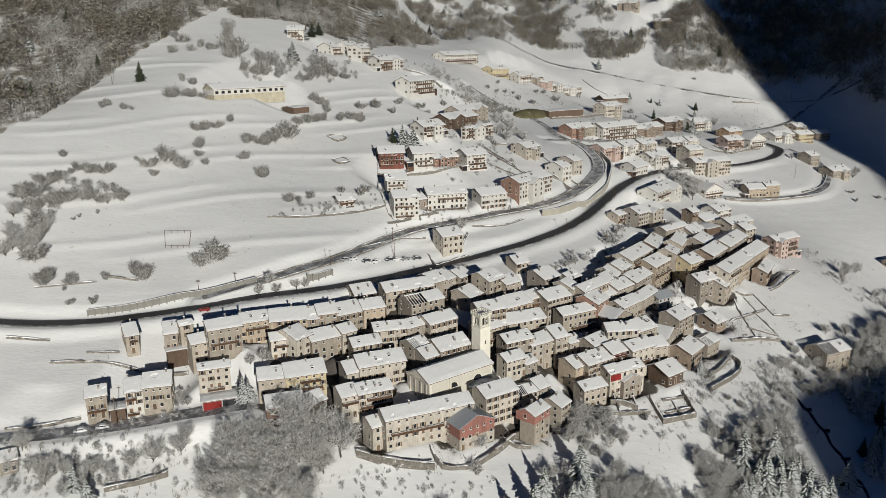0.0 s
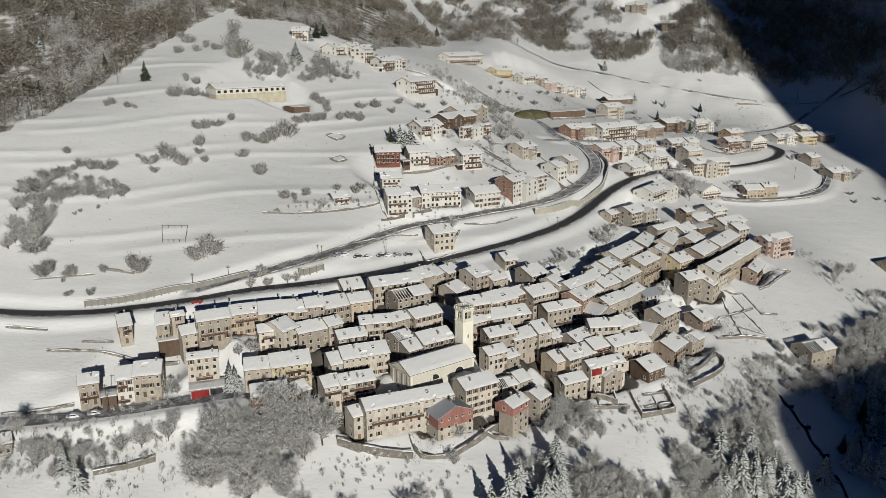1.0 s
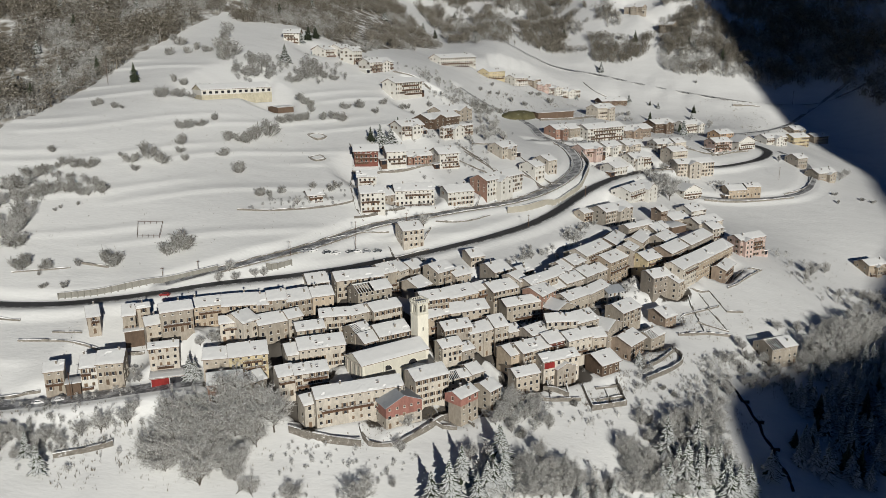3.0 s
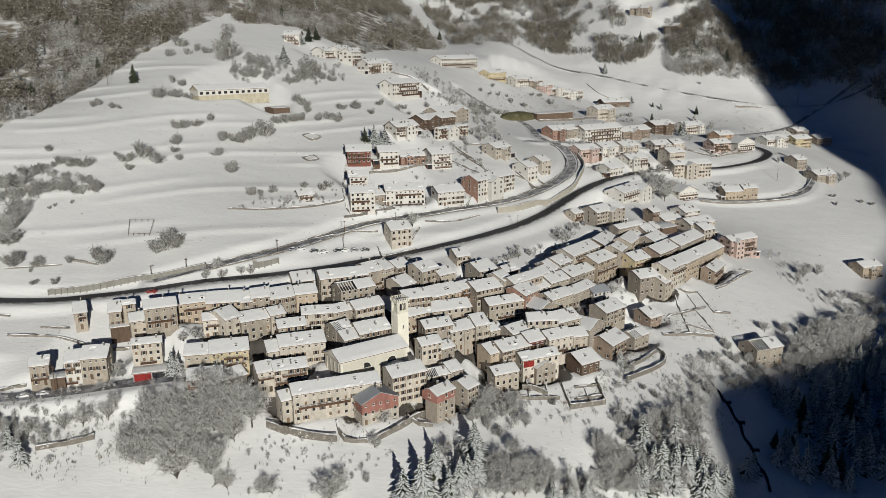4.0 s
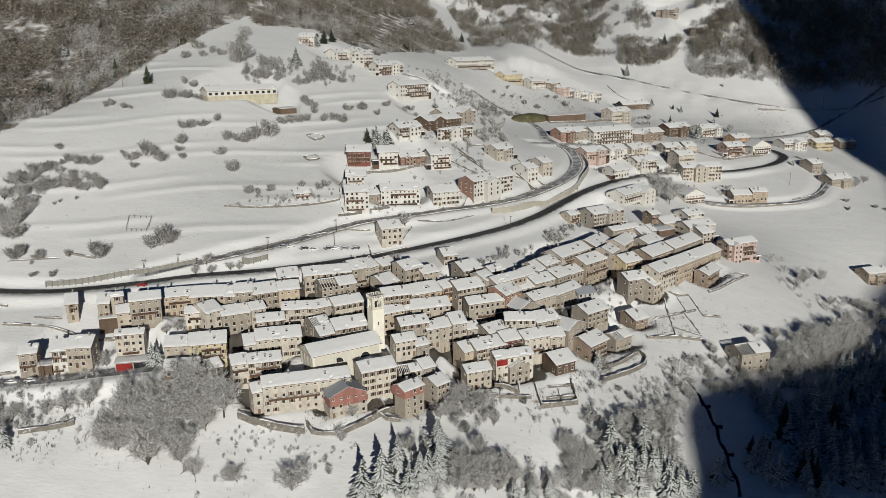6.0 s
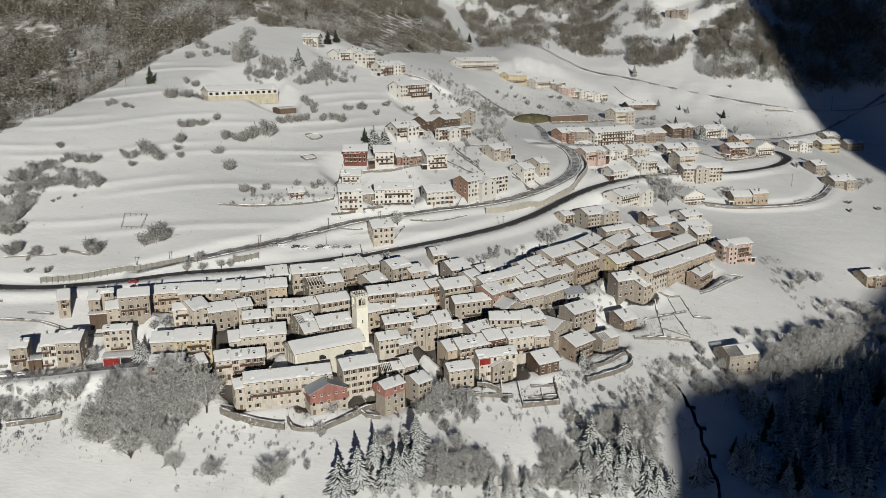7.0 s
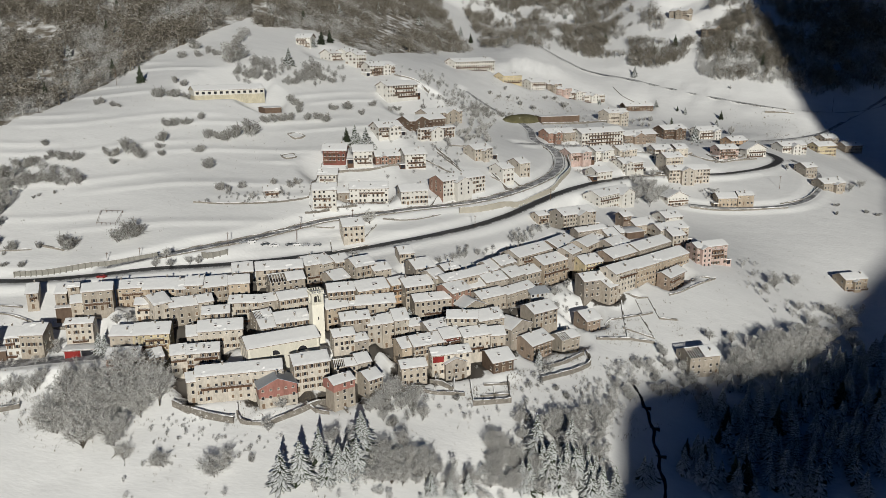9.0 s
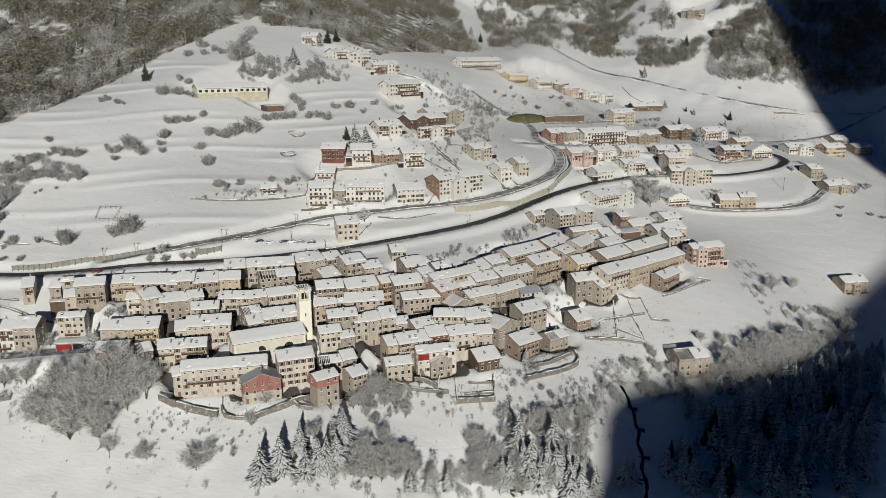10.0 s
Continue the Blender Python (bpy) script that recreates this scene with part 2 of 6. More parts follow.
def ground(x, y):
    """Height of the ground with the roads cut in."""
    x, y = np.atleast_1d(np.asarray(x, float)), np.atleast_1d(np.asarray(y, float))
    z = land(x, y)
    # low terrace banks on the open fields
    open_field = np.clip((60 - x) / 60, 0, 1) * np.clip((y - 285) / 30, 0, 1) * np.clip((560 - y) / 60, 0, 1)
    wob = z / 4.4 + 0.5 * np.sin(x / 61.0) + 0.3 * np.sin(x / 23.0 + y / 41.0)
    frac = wob - np.floor(wob)
    strong = np.clip(np.sin(x / 33.0 + 2.1 * np.floor(wob)) * 1.3 + 0.35, 0, 1)
    z = z + open_field * strong * 0.75 * np.clip(frac / 0.08, 0, 1) * np.clip((0.6 - frac) / 0.52, 0, 1)
    # level ground cut into the slope round each house
    for lift in (True, False):
        for cx, cy, c, s_, hx, hy, zb, bank_slope in PADS:
            pick = np.where((np.abs(x - cx) < hx + hy + 22) & (np.abs(y - cy) < hx + hy + 22))[0]
            if len(pick):
                dx, dy = x[pick] - cx, y[pick] - cy
                out = np.hypot(np.maximum(np.abs(dx * c + dy * s_) - hx, 0), np.maximum(np.abs(dy * c - dx * s_) - hy, 0))
                bank = np.maximum(out - 1.4, 0) * bank_slope
                z[pick] = np.maximum(z[pick], zb - bank) if lift else np.minimum(z[pick], zb + bank)
    near, level = np.full(len(x), 1e9), np.zeros(len(x))
    for _, line, lz, half, _ in LINES:
        lo, hi = line.min(0) - 25, line.max(0) + 25
        pick = np.where((x > lo[0]) & (x < hi[0]) & (y > lo[1]) & (y < hi[1]))[0]
        for part_of in np.array_split(pick, max(1, len(pick) // 4000)):
            if not len(part_of):
                continue
            d = np.hypot(x[part_of, None] - line[None, :, 0], y[part_of, None] - line[None, :, 1])
            j = d.argmin(1)
            dist = d[np.arange(len(part_of)), j] - half
            better = dist < near[part_of]
            near[part_of[better]] = dist[better]
            level[part_of[better]] = lz[j[better]]
    s = np.clip((near - 1.5) / 4.5, 0, 1)
    s = s * s * (3 - 2 * s)
    return z * s + (level - 0.15) * (1 - s)


def height(x, y):
    return float(ground([x], [y])[0])



# ---- houses ----
PITCH = 0.44


def window_mesh(name, w, h, shutters=""):
    """Glass set back in a pale stone surround over a sill with snow on it; shutters: open beside it, or closed over it."""
    t, e, o = w / 2, 0.11, (0.5 if shutters == "open" else 0.06)
    xs, zs = (-t - e - o, -t - e, -t, t, t + e, t + e + o), (-0.14, 0.0, 0.07, h, h + e)
    cell = {(i, 0): (-0.2, 0) for i in (1, 2, 3)} | {(i, 1): (-0.19, 3) for i in (1, 2, 3)} | {(i, 3): (-0.08, 0) for i in (1, 2, 3)}
    cell |= {(1, 2): (-0.08, 0), (3, 2): (-0.08, 0), (2, 2): (-0.05, 2) if shutters == "closed" else (-0.02, 1)}
    if shutters == "open":
        cell |= {(i, j): (-0.14, 2) for i in (0, 4) for j in (1, 2)}
    else:
        cell |= {(0, 0): (-0.2, 0), (4, 0): (-0.2, 0)}
    seen, v, f, slots = {}, [], [], []

    def at(*p):
        if p not in seen:
            seen[p] = len(v)
            v.append(p)
        return seen[p]

    for (i, j), (y, slot) in cell.items():
        x0, x1, z0, z1 = xs[i], xs[i + 1], zs[j], zs[j + 1]
        f.append((at(x0, y, z0), at(x1, y, z0), at(x1, y, z1), at(x0, y, z1)))
        slots.append(slot)
        for di, dj, p, q in ((-1, 0, (x0, z1), (x0, z0)), (1, 0, (x1, z0), (x1, z1)), (0, -1, (x0, z0), (x1, z0)), (0, 1, (x1, z1), (x0, z1))):
            far = cell.get((i + di, j + dj), (0.1, 0))[0]
            if far > y:
                f.append((at(q[0], y, q[1]), at(p[0], y, p[1]), at(p[0], far, p[1]), at(q[0], far, q[1])))
                slots.append(0 if slot == 1 else slot)
    return mesh_of(name, v, f, [TRIM, GLASS, SHUTTER, ROOF_SNOW], slots)


WIN = [window_mesh("window", 1.0, 1.4), window_mesh("window", 0.9, 1.4, "open"), window_mesh("window", 0.65, 0.7), window_mesh("window", 1.9, 1.6), window_mesh("window", 0.85, 1.3, "closed"), window_mesh("window", 0.95, 1.15)]
DOOR = Shape().box(-0.55, 0.55, -0.03, 0.1, 0, 2.1, 0).box(-0.68, -0.55, -0.06, 0.1, 0, 2.25, 1).box(0.55, 0.68, -0.06, 0.1, 0, 2.25, 1).box(-0.55, 0.55, -0.06, 0.1, 2.1, 2.25, 1).mesh("door", [SHUTTER, TRIM])
CHIM = Shape().box(-0.32, 0.32, -0.32, 0.32, -1.2, 1.0, 0).box(-0.42, 0.42, -0.42, 0.42, 1.0, 1.12, 1).box(-0.36, 0.36, -0.36, 0.36, 1.12, 1.32, 2).mesh("chimney", [STONE, TILE, ROOF_SNOW])


HATCH = Shape().box(-0.42, 0.42, -0.6, 0.5, -0.35, 0.42, 0).box(-0.3, 0.3, -0.63, -0.55, -0.1, 0.34, 1).box(-0.5, 0.5, -0.66, 0.6, 0.42, 0.58, 2).mesh("roof_hatch", [WOOD, GLASS, ROOF_SNOW])


def gable_slab(length, depth, pitch, lift, thick, over, grid=None, rng=None, slip=9.0, back=1.0):
    """The two slopes of a roof as a closed slab; grid and rng make it an uneven blanket of snow, which has slid off where the noise passes slip. back: how far the rear slope reaches, beside the front one."""
    nx, ny = grid or (1, 2)
    hx, hy = length / 2 + over, depth / 2 + over
    xs, ys = np.linspace(-hx, hx, nx + 1), np.linspace(-hy, hy, ny + 1)
    seed = rng.uniform(0, 90) if rng else 0.0
    v = []
    for layer in (0, 1):
        for j, y in enumerate(ys):
            for i, x in enumerate(xs):
                if y > 0:
                    y = y * back
                z = (depth / 2 - abs(y)) * pitch + lift
                px, py = x, y
                if layer:
                    t = thick
                    if rng:
                        edge = i in (0, nx) or j in (0, ny)
                        t = thick * (0.55 if edge else 1.0) * rng.uniform(0.88, 1.12)
                        if j in (0, ny):
                            py += rng.uniform(-0.12, 0.1) * (1 if y > 0 else -1)
                        if abs(y) < 0.01:
                            t *= 0.8
                        bare_here = noise.noise((x * 0.3 + seed, y * 0.8, seed * 3.7)) + (0.28 if j < 3 else 0.0)
                        if bare_here > slip:
                            t = -0.3
                    z += t
                v.append((px, py, z))
    n = (nx + 1) * (ny + 1)
    f = []
    at = lambda l, j, i: l * n + j * (nx + 1) + i
    for j in range(ny):
        for i in range(nx):
            f.append((at(1, j, i), at(1, j, i + 1), at(1, j + 1, i + 1), at(1, j + 1, i)))
            f.append((at(0, j + 1, i), at(0, j + 1, i + 1), at(0, j, i + 1), at(0, j, i)))
    for i in range(nx):
        f += [(at(0, 0, i), at(0, 0, i + 1), at(1, 0, i + 1), at(1, 0, i)), (at(1, ny, i), at(1, ny, i + 1), at(0, ny, i + 1), at(0, ny, i))]
    for j in range(ny):
        f += [(at(1, j, 0), at(1, j + 1, 0), at(0, j + 1, 0), at(0, j, 0)), (at(0, j, nx), at(0, j + 1, nx), at(1, j + 1, nx), at(1, j, nx))]
    return v, f


STYLE = {  # wall material, balconies, shutters, label
    "tan": ("tan", 0.12, 0.5, "old tan plastered village house with a snow-covered roof"),
    "ochre": ("ochre", 0.15, 0.5, "old ochre plastered village house under a snowy roof"),
    "cream": ("cream", 0.15, 0.4, "cream plastered village house with a snow-covered gable roof"),
    "yellow": ("yellow", 0.6, 0.5, "yellow plastered house with a snow-covered roof"),
    "white": ("white", 0.55, 0.3, "white rendered house with a snow-covered roof"),
    "pink": ("pink", 0.4, 0.4, "pink plastered house with a snow-covered roof"),
    "brick": ("brick", 0.1, 0.3, "red brick and timber house with a snow-covered roof"),
    "stone": ("stone", 0.0, 0.1, "old rough stone house with a snow-covered roof"),
    "brown": ("brown", 0.3, 0.5, "weathered brown house with timber balconies and a snowy roof"),
    "orange": ("orange", 0.3, 0.4, "orange plastered house with a snow-covered roof"),
    "grey": ("grey", 0.0, 0.0, "low grey building with a bare metal roof"),
    "redwood": ("redwood", 1.0, 0.3, "red timber house with long balconies and a snowy roof"),
    "darkwood": ("darkwood", 0.8, 0.2, "dark timber-clad house with a snow-laden roof"),
    "chalet": ("white", 0.9, 0.5, "white mountain house with dark timber balconies and a snowy roof"),
    # open shed: dark walls stand for the shade inside it
    "shed": ("darkwood", 0.0, 0.0, "low dark timber shed with a snow-covered roof"),
    "garage": ("grey", 0.0, 0.0, "low garage with a red front and a flat snowy roof"),
    "hall": ("hall", 0.0, 0.0, "long pale yellow hall with large windows and snowy roof"),
    "redtop": ("tan", 0.0, 0.2, "tall narrow house with a red upper storey and snowy roof"),
    "redhouse": ("red", 0.3, 0.0, "red and cream house with a grey slate gable roof"),
    "ruin": ("tan", 0.0, 0.0, "half-ruined old house with bare rafters and patchy snow"),
    "redpatch": ("cream", 0.0, 0.3, "cream plastered house with a dark red loggia under a snowy roof"),
    "brickside": ("white", 0.3, 0.4, "white terraced house with a bare brick gable end and snowy roof"),
}
rng = random.Random(5)


def special(style, root, length, depth, h, rise):
    """Coloured bands and panels of the few houses that have them."""
    hx, hy = length / 2 + 0.02, depth / 2 + 0.02
    if style == "redtop":
        v = [(-hx, -hy, h - 3.0), (hx, -hy, h - 3.0), (hx, -hy, h), (-hx, -hy, h), (-hx, hy, h - 3.0), (-hx, hy, h), (-hx, 0, h + rise)]
        part("upper_storey", mesh_of("upper_storey", v, [(0, 1, 2, 3), (4, 0, 3, 6, 5)], WALLS["red"]), root, "faded red plaster band")
    elif style == "redhouse":
        part("ground_storey", Shape().box(-hx, hx, -hy, hy, 0, h - 4.0, top=False).mesh("ground_storey", WALLS["cream"]), root, "cream plastered lower storey")
    elif style == "redpatch":
        part("loggia", Shape().box(-hx + 0.3, -hx + 0.3 + length * 0.28, -hy - 0.25, -hy, h - 2.9, h - 0.5).mesh("loggia", WALLS["signal"]), root, "dark red loggia panel")
    elif style == "brickside":
        v = [(-hx, hy, 0), (-hx, -hy, 0), (-hx, -hy, h), (-hx, 0, h + rise), (-hx, hy, h)]
        part("gable_end", mesh_of("gable_end", v, [(0, 1, 2, 3, 4)], WALLS["brick"]), root, "bare brick gable end")
    elif style == "garage":
        part("garage_door", Shape().box(-hx + 0.3, hx * 0.1, -hy - 0.04, -hy + 0.1, 3.4, h - 0.35).mesh("garage_door", WALLS["signal"]), root, "bright red garage door")
        # near-black slab on the closed front, painted for the shade in an open bay
        part("opening_shade", Shape().box(hx * 0.16, hx - 0.4, -hy - 0.03, -hy + 0.1, 3.4, h - 0.35).mesh("opening_shade", GLASS), root)


def house(x, y, base, eaves, length, depth, turn, style, gable=False):
    """A house at its plan centre, from the ground at its lowest corner to its eaves; its front faces its own -y."""
    wall_key, balc, shut, label = STYLE[style]
    zb = base - 3.5
    a = radians(turn)
    ca, sa = math.cos(a), math.sin(a)
    back = max(land(x + sx * length / 2 * ca - depth / 2 * sa, y + sx * length / 2 * sa + depth / 2 * ca)[0] for sx in (-1, 0, 1))
    alone = y > 385 or x < -80 or x > 165 or (y > 335 and x < 60)
    front = land(x + depth / 2 * sa, y - depth / 2 * ca)[0]
    if not alone or back - base > 0.95 * (eaves - base) or front - base < -1.5:
        cut = 0.2 * depth if y < 400 and depth > 7 and not gable else 0.0
        PADS.append((x + cut / 2 * sa, y - cut / 2 * ca, ca, sa, length / 2, (depth - cut) / 2, base - 0.2, 0.6 if alone else 1.3))
    h = eaves - zb
    root = thing("house", pose(x, y, zb, 0, 0, turn), label, "house", "houses of the mountain village")
    hx, hy = length / 2, depth / 2
    flat = style in ("shed", "garage")
    back_k = 0.55 if y < 400 and depth > 7 and not gable and not flat and style != "ruin" else 1.0
    pitch = 0.1 if flat else PITCH
    along_y = gable
    rise = (hx if along_y else hy) * pitch
    s = Shape()
    v = [(-hx, -hy, 0), (hx, -hy, 0), (hx, hy, 0), (-hx, hy, 0), (-hx, -hy, h), (hx, -hy, h), (hx, hy, h), (-hx, hy, h)]
    if along_y:
        v += [(0, -hy, h + rise), (0, hy, h + rise)]
        f = [(0, 1, 5, 8, 4), (1, 2, 6, 5), (2, 3, 7, 9, 6), (3, 0, 4, 7)]
    else:
        v += [(-hx, 0, h + rise), (hx, 0, h + rise)]
        for q in (2, 3, 6, 7):
            v[q] = (v[q][0], hy * back_k, v[q][2] + (hy * (1 - back_k) * pitch if q > 3 else 0.0))
        f = [(0, 1, 5, 4), (1, 2, 6, 9, 5), (2, 3, 7, 6), (3, 0, 4, 8, 7)]
    wall = part("wall", s.add(v, f).mesh("wall", WALLS[wall_key]), root)
    # roof slab and its snow
    rl, rd = (depth, length) if along_y else (length, depth)
    turn_roof = pose(0, 0, h, 0, 0, 90) if along_y else pose(0, 0, h)
    full = rl
    if style == "ruin":
        for i in range(7):
            bx = -rl / 2 + 0.3 + i * (rl * 0.46) / 6
            for sy in (-1, 1):
                part("rafter", Shape().tube((bx, sy * (rd / 2 + 0.3), -0.1), (bx, 0, rd / 2 * pitch + 0.1), 0.15, 0.15, 4).mesh("rafter", ROOF_SNOW), root, at=turn_roof)
        part("ridge_beam", Shape().tube((-rl / 2, 0, rd / 2 * pitch + 0.1), (0, 0, rd / 2 * pitch + 0.1), 0.2, 0.2, 4).mesh("ridge_beam", ROOF_SNOW), root, at=turn_roof)
        part("upper_floor", Shape().box(-rl / 2 + 0.3, 0, -rd / 2 + 0.3, rd / 2 - 0.3, -1.6, -1.4).mesh("upper_floor", WOOD), root, at=turn_roof)
        rl = rl * 0.5
        turn_roof = turn_roof @ pose(full * 0.25, 0, 0)
    over = 0.95 if style in ("chalet", "redwood", "darkwood", "brown") else 0.45
    rv, rf = gable_slab(rl, rd, pitch, 0.02, 0.16, over, back=back_k)
    slate = style in ("grey", "redhouse")
    roof = part("roof", mesh_of("roof", rv, rf, SLATE if slate else TILE), root, "grey slate roof" if slate else "dark tiled roof edge", turn_roof)
    if not slate:
        sv, sf = gable_slab(rl, rd, pitch, 0.19, 0.26, over - 0.06, (max(5, int(rl / 0.75)), 14), rng, rng.choice((0.98, 0.9, 0.8, 0.66)) if y < 400 and not flat else 0.95, back_k)
        part("snow", mesh_of("snow", sv, sf, ROOF_SNOW), roof, "thick blanket of fresh snow")
    # chimneys
    if not flat and style != "hall":
        for _ in range(rng.choice((1, 1, 2)) if rl > 8 else 1):
            cx, cy = rng.uniform(-0.38, 0.38) * rl, rng.uniform(-0.3, 0.1) * rd
            part("chimney", CHIM, root, at=turn_roof @ pose(cx, cy, (rd / 2 - abs(cy)) * pitch + 0.6) @ Matrix.Scale(rng.uniform(0.7, 0.9), 4))
        for _ in range(rng.choice((0, 1, 1, 2)) if rl > 9 else 0):
            dx_, dy_ = rng.uniform(-0.4, 0.4) * rl, -rd * rng.uniform(0.2, 0.3)
            part("roof_hatch", HATCH, roof, "small snow-capped roof hatch", pose(dx_, dy_, (rd / 2 - abs(dy_)) * pitch + 0.3))
    # a gabled wing in front and a lean-to at the side of the larger detached houses
    if y > 400 and length > 13 and not flat and not gable and style != "hall" and rng.random() < 0.7:
        ww, wd, wx = length * rng.uniform(0.28, 0.4), rng.uniform(1.8, 3.0), rng.uniform(-0.28, 0.28) * length
        wh = h - rng.uniform(0.2, 1.2)
        wr = ww / 2 * pitch
        x0, x1, y0 = wx - ww / 2, wx + ww / 2, -hy - wd
        v = [(x0, y0, 0), (x1, y0, 0), (x1, y0, wh), (wx, y0, wh + wr), (x0, y0, wh), (x0, -hy, 0), (x1, -hy, 0), (x1, -hy, wh), (x0, -hy, wh)]
        wing = part("wing", mesh_of("wing", v, [(0, 1, 2, 3, 4), (1, 6, 7, 2), (5, 0, 4, 8)], WALLS[wall_key]), root, "gabled wing")
        wl = wd + hy * 0.7
        at_wing = pose(wx, y0 + wl / 2, wh, 0, 0, 90)
        wv, wf = gable_slab(wl, ww, pitch, 0.02, 0.16, 0.5)
        part("wing_roof", mesh_of("wing_roof", wv, wf, TILE), wing, "dark roof edge", at_wing)
        wv, wf = gable_slab(wl, ww, pitch, 0.19, 0.26, 0.44, (6, 8), rng)
        part("wing_snow", mesh_of("wing_snow", wv, wf, ROOF_SNOW), wing, "thick blanket of fresh snow", at_wing)
        for fl in range(max(1, round((wh - 3.5) / 2.6))):
            for sx in (-0.24, 0.24):
                part("window", WIN[0], wing, at=pose(wx + sx * ww, y0, wh - 2.6 * (fl + 1) + 0.95))
    if y > 385 and 8 < length and not flat and style != "hall" and rng.random() < 0.45:
        sx = rng.choice((-1, -1, 1))
        ll, ld = rng.uniform(2.4, 4.0), depth * rng.uniform(0.4, 0.6)
        x0, x1 = sorted((sx * hx, sx * (hx + ll)))
        lean = part("lean_to", Shape().box(x0, x1, -hy, -hy + ld, 0, 5.8).mesh("lean_to", WALLS[wall_key] if rng.random() < 0.5 else WOOD), root, "low lean-to beside the house")
        part("lean_to_snow", Shape().box(x0 - 0.3, x1 + 0.3, -hy - 0.3, -hy + ld, 5.85, 6.2).mesh("lean_to_snow", ROOF_SNOW), lean, "flat blanket of snow")
        # near-black slab as the dark inside of the lean-to, which has no hole
        part("opening_shade", Shape().box(x0 + 0.4, x1 - 0.4, -hy - 0.03, -hy + 0.1, 3.5, 5.5).mesh("opening_shade", GLASS), lean)
    # windows, counted down from the eaves
    if style == "hall":
        part("upper_band", Shape().box(-hx - 0.02, hx + 0.02, -hy - 0.02, hy, h - 3.1, h - 0.05, top=False).mesh("upper_band", WALLS["white"]), root, "white upper wall band")
        for i in range(12):
            part("window", WIN[3], root, at=pose(-hx + (i + 0.5) * length / 12, -hy - 0.02, h - 2.5))
        return root
    if flat:
        special(style, root, length, depth, h, rise)
        return root
    seen = eaves - base
    floors = max(1, round(seen / 2.6))
    storey = seen / floors
    n = max(1, int(length / rng.uniform(2.1, 2.6)))
    pitch_x = length / n
    special(style, root, length, depth, h, rise)
    balcony_at = {fl for fl in range(floors) if rng.random() < balc}
    attic, plain = rng.random() < 0.45 and floors > 1, rng.choice((0, 0, 1, 5))
    at_door = rng.randrange(n)
    for fl in range(floors):
        z = h - storey * (fl + 1) + 0.85
        for i in range(n):
            if rng.random() < 0.06 or (fl == floors - 1 and i == at_door):
                continue
            kind = 2 if attic and fl == 0 else (1 if rng.random() < shut * 0.5 else (4 if rng.random() < 0.13 else (2 if rng.random() < 0.1 else plain)))
            part("window", WIN[kind], root, at=pose(-hx + (i + 0.5) * pitch_x + rng.uniform(-0.12, 0.12), -hy, z + (0.45 if kind == 2 else 0.0) + rng.uniform(-0.05, 0.05)))
        if fl in balcony_at:
            bl = length * rng.uniform(0.5, 0.95)
            bx = rng.uniform(-1, 1) * (length - bl) / 2
            zf = z - 0.95
            sh = Shape().box(bx - bl / 2, bx + bl / 2, -hy - 1.1, -hy, zf, zf + 0.15)
            sh.box(bx - bl / 2, bx + bl / 2, -hy - 1.12, -hy - 1.0, zf + 0.95, zf + 1.04).box(bx - bl / 2, bx + bl / 2, -hy - 1.13, -hy - 0.99, zf + 1.04, zf + 1.1, 1)
            m = max(3, int(bl / 0.3))
            for q in range(m):
                px = bx - bl / 2 + (q + 0.5) * bl / m
                sh.box(px - 0.1, px + 0.1, -hy - 1.09, -hy - 1.04, zf + 0.15, zf + 0.95)
            for e in (-1, 1):
                sh.box(bx + e * (bl / 2 - 0.04) - 0.04, bx + e * (bl / 2 - 0.04) + 0.04, -hy - 1.1, -hy, zf + 0.15, zf + 1.0)
            part("balcony", sh.mesh("balcony", [WOOD, ROOF_SNOW]), root, "dark timber balcony with snow on its rail")
    for sx in (-1, 1) if turn < 22 else (-1,):
        m = max(1, int(depth / 4.0))
        for fl in range(min(floors, 3)):
            for i in range(m):
                if rng.random() < 0.3 or (i + 0.5) / m > 0.5 + 0.42 * back_k:
                    continue
                part("window", WIN[plain], root, at=pose(sx * hx, -hy + (i + 0.5) * depth / m, h - storey * (fl + 1) + 0.85, 0, 0, 90 * sx))
    part("door", DOOR, root, at=pose(-hx + (at_door + 0.5) * pitch_x, -hy, 3.5))
    return root


house(-115.6, 240.0, -10.0, -2.2, 6.3, 9.0, 23, "tan")
house(-108.2, 238.1, -10.1, -6.7, 4.7, 5.2, 22, "shed")
house(-104.2, 243.1, -9.3, -1.4, 5.3, 11.8, 21, "white")
house(-96.6, 245.2, -8.4, -0.4, 8.9, 12.4, 14, "tan")
house(-78.3, 247.4, -3.9, 3.6, 10.2, 6.0, 20, "cream")
house(-75.8, 242.5, -9.4, -5.2, 11.2, 7.2, 19, "garage")
house(-114.0, 267.6, 2.0, 8.7, 4.4, 12.4, 30, "tan")
house(-99.1, 267.4, 3.4, 9.5, 4.5, 12.2, 21, "tan")
house(-92.9, 265.4, 4.5, 12.2, 4.5, 5.0, 31, "tan")
house(-95.6, 262.0, 1.2, 4.0, 6.8, 4.6, 26, "shed")
house(-83.6, 263.1, 0.2, 7.8, 15.2, 9.1, 31, "tan")
house(-78.3, 260.8, 5.1, 13.4, 11.5, 9.6, 27, "tan")
house(-71.0, 272.7, 2.9, 11.4, 11.0, 10.0, 26, "ochre")
house(-58.3, 276.3, 3.7, 11.1, 13.4, 12.6, 15, "ochre")
house(-49.6, 277.9, 3.5, 10.9, 3.9, 12.5, 14, "stone")
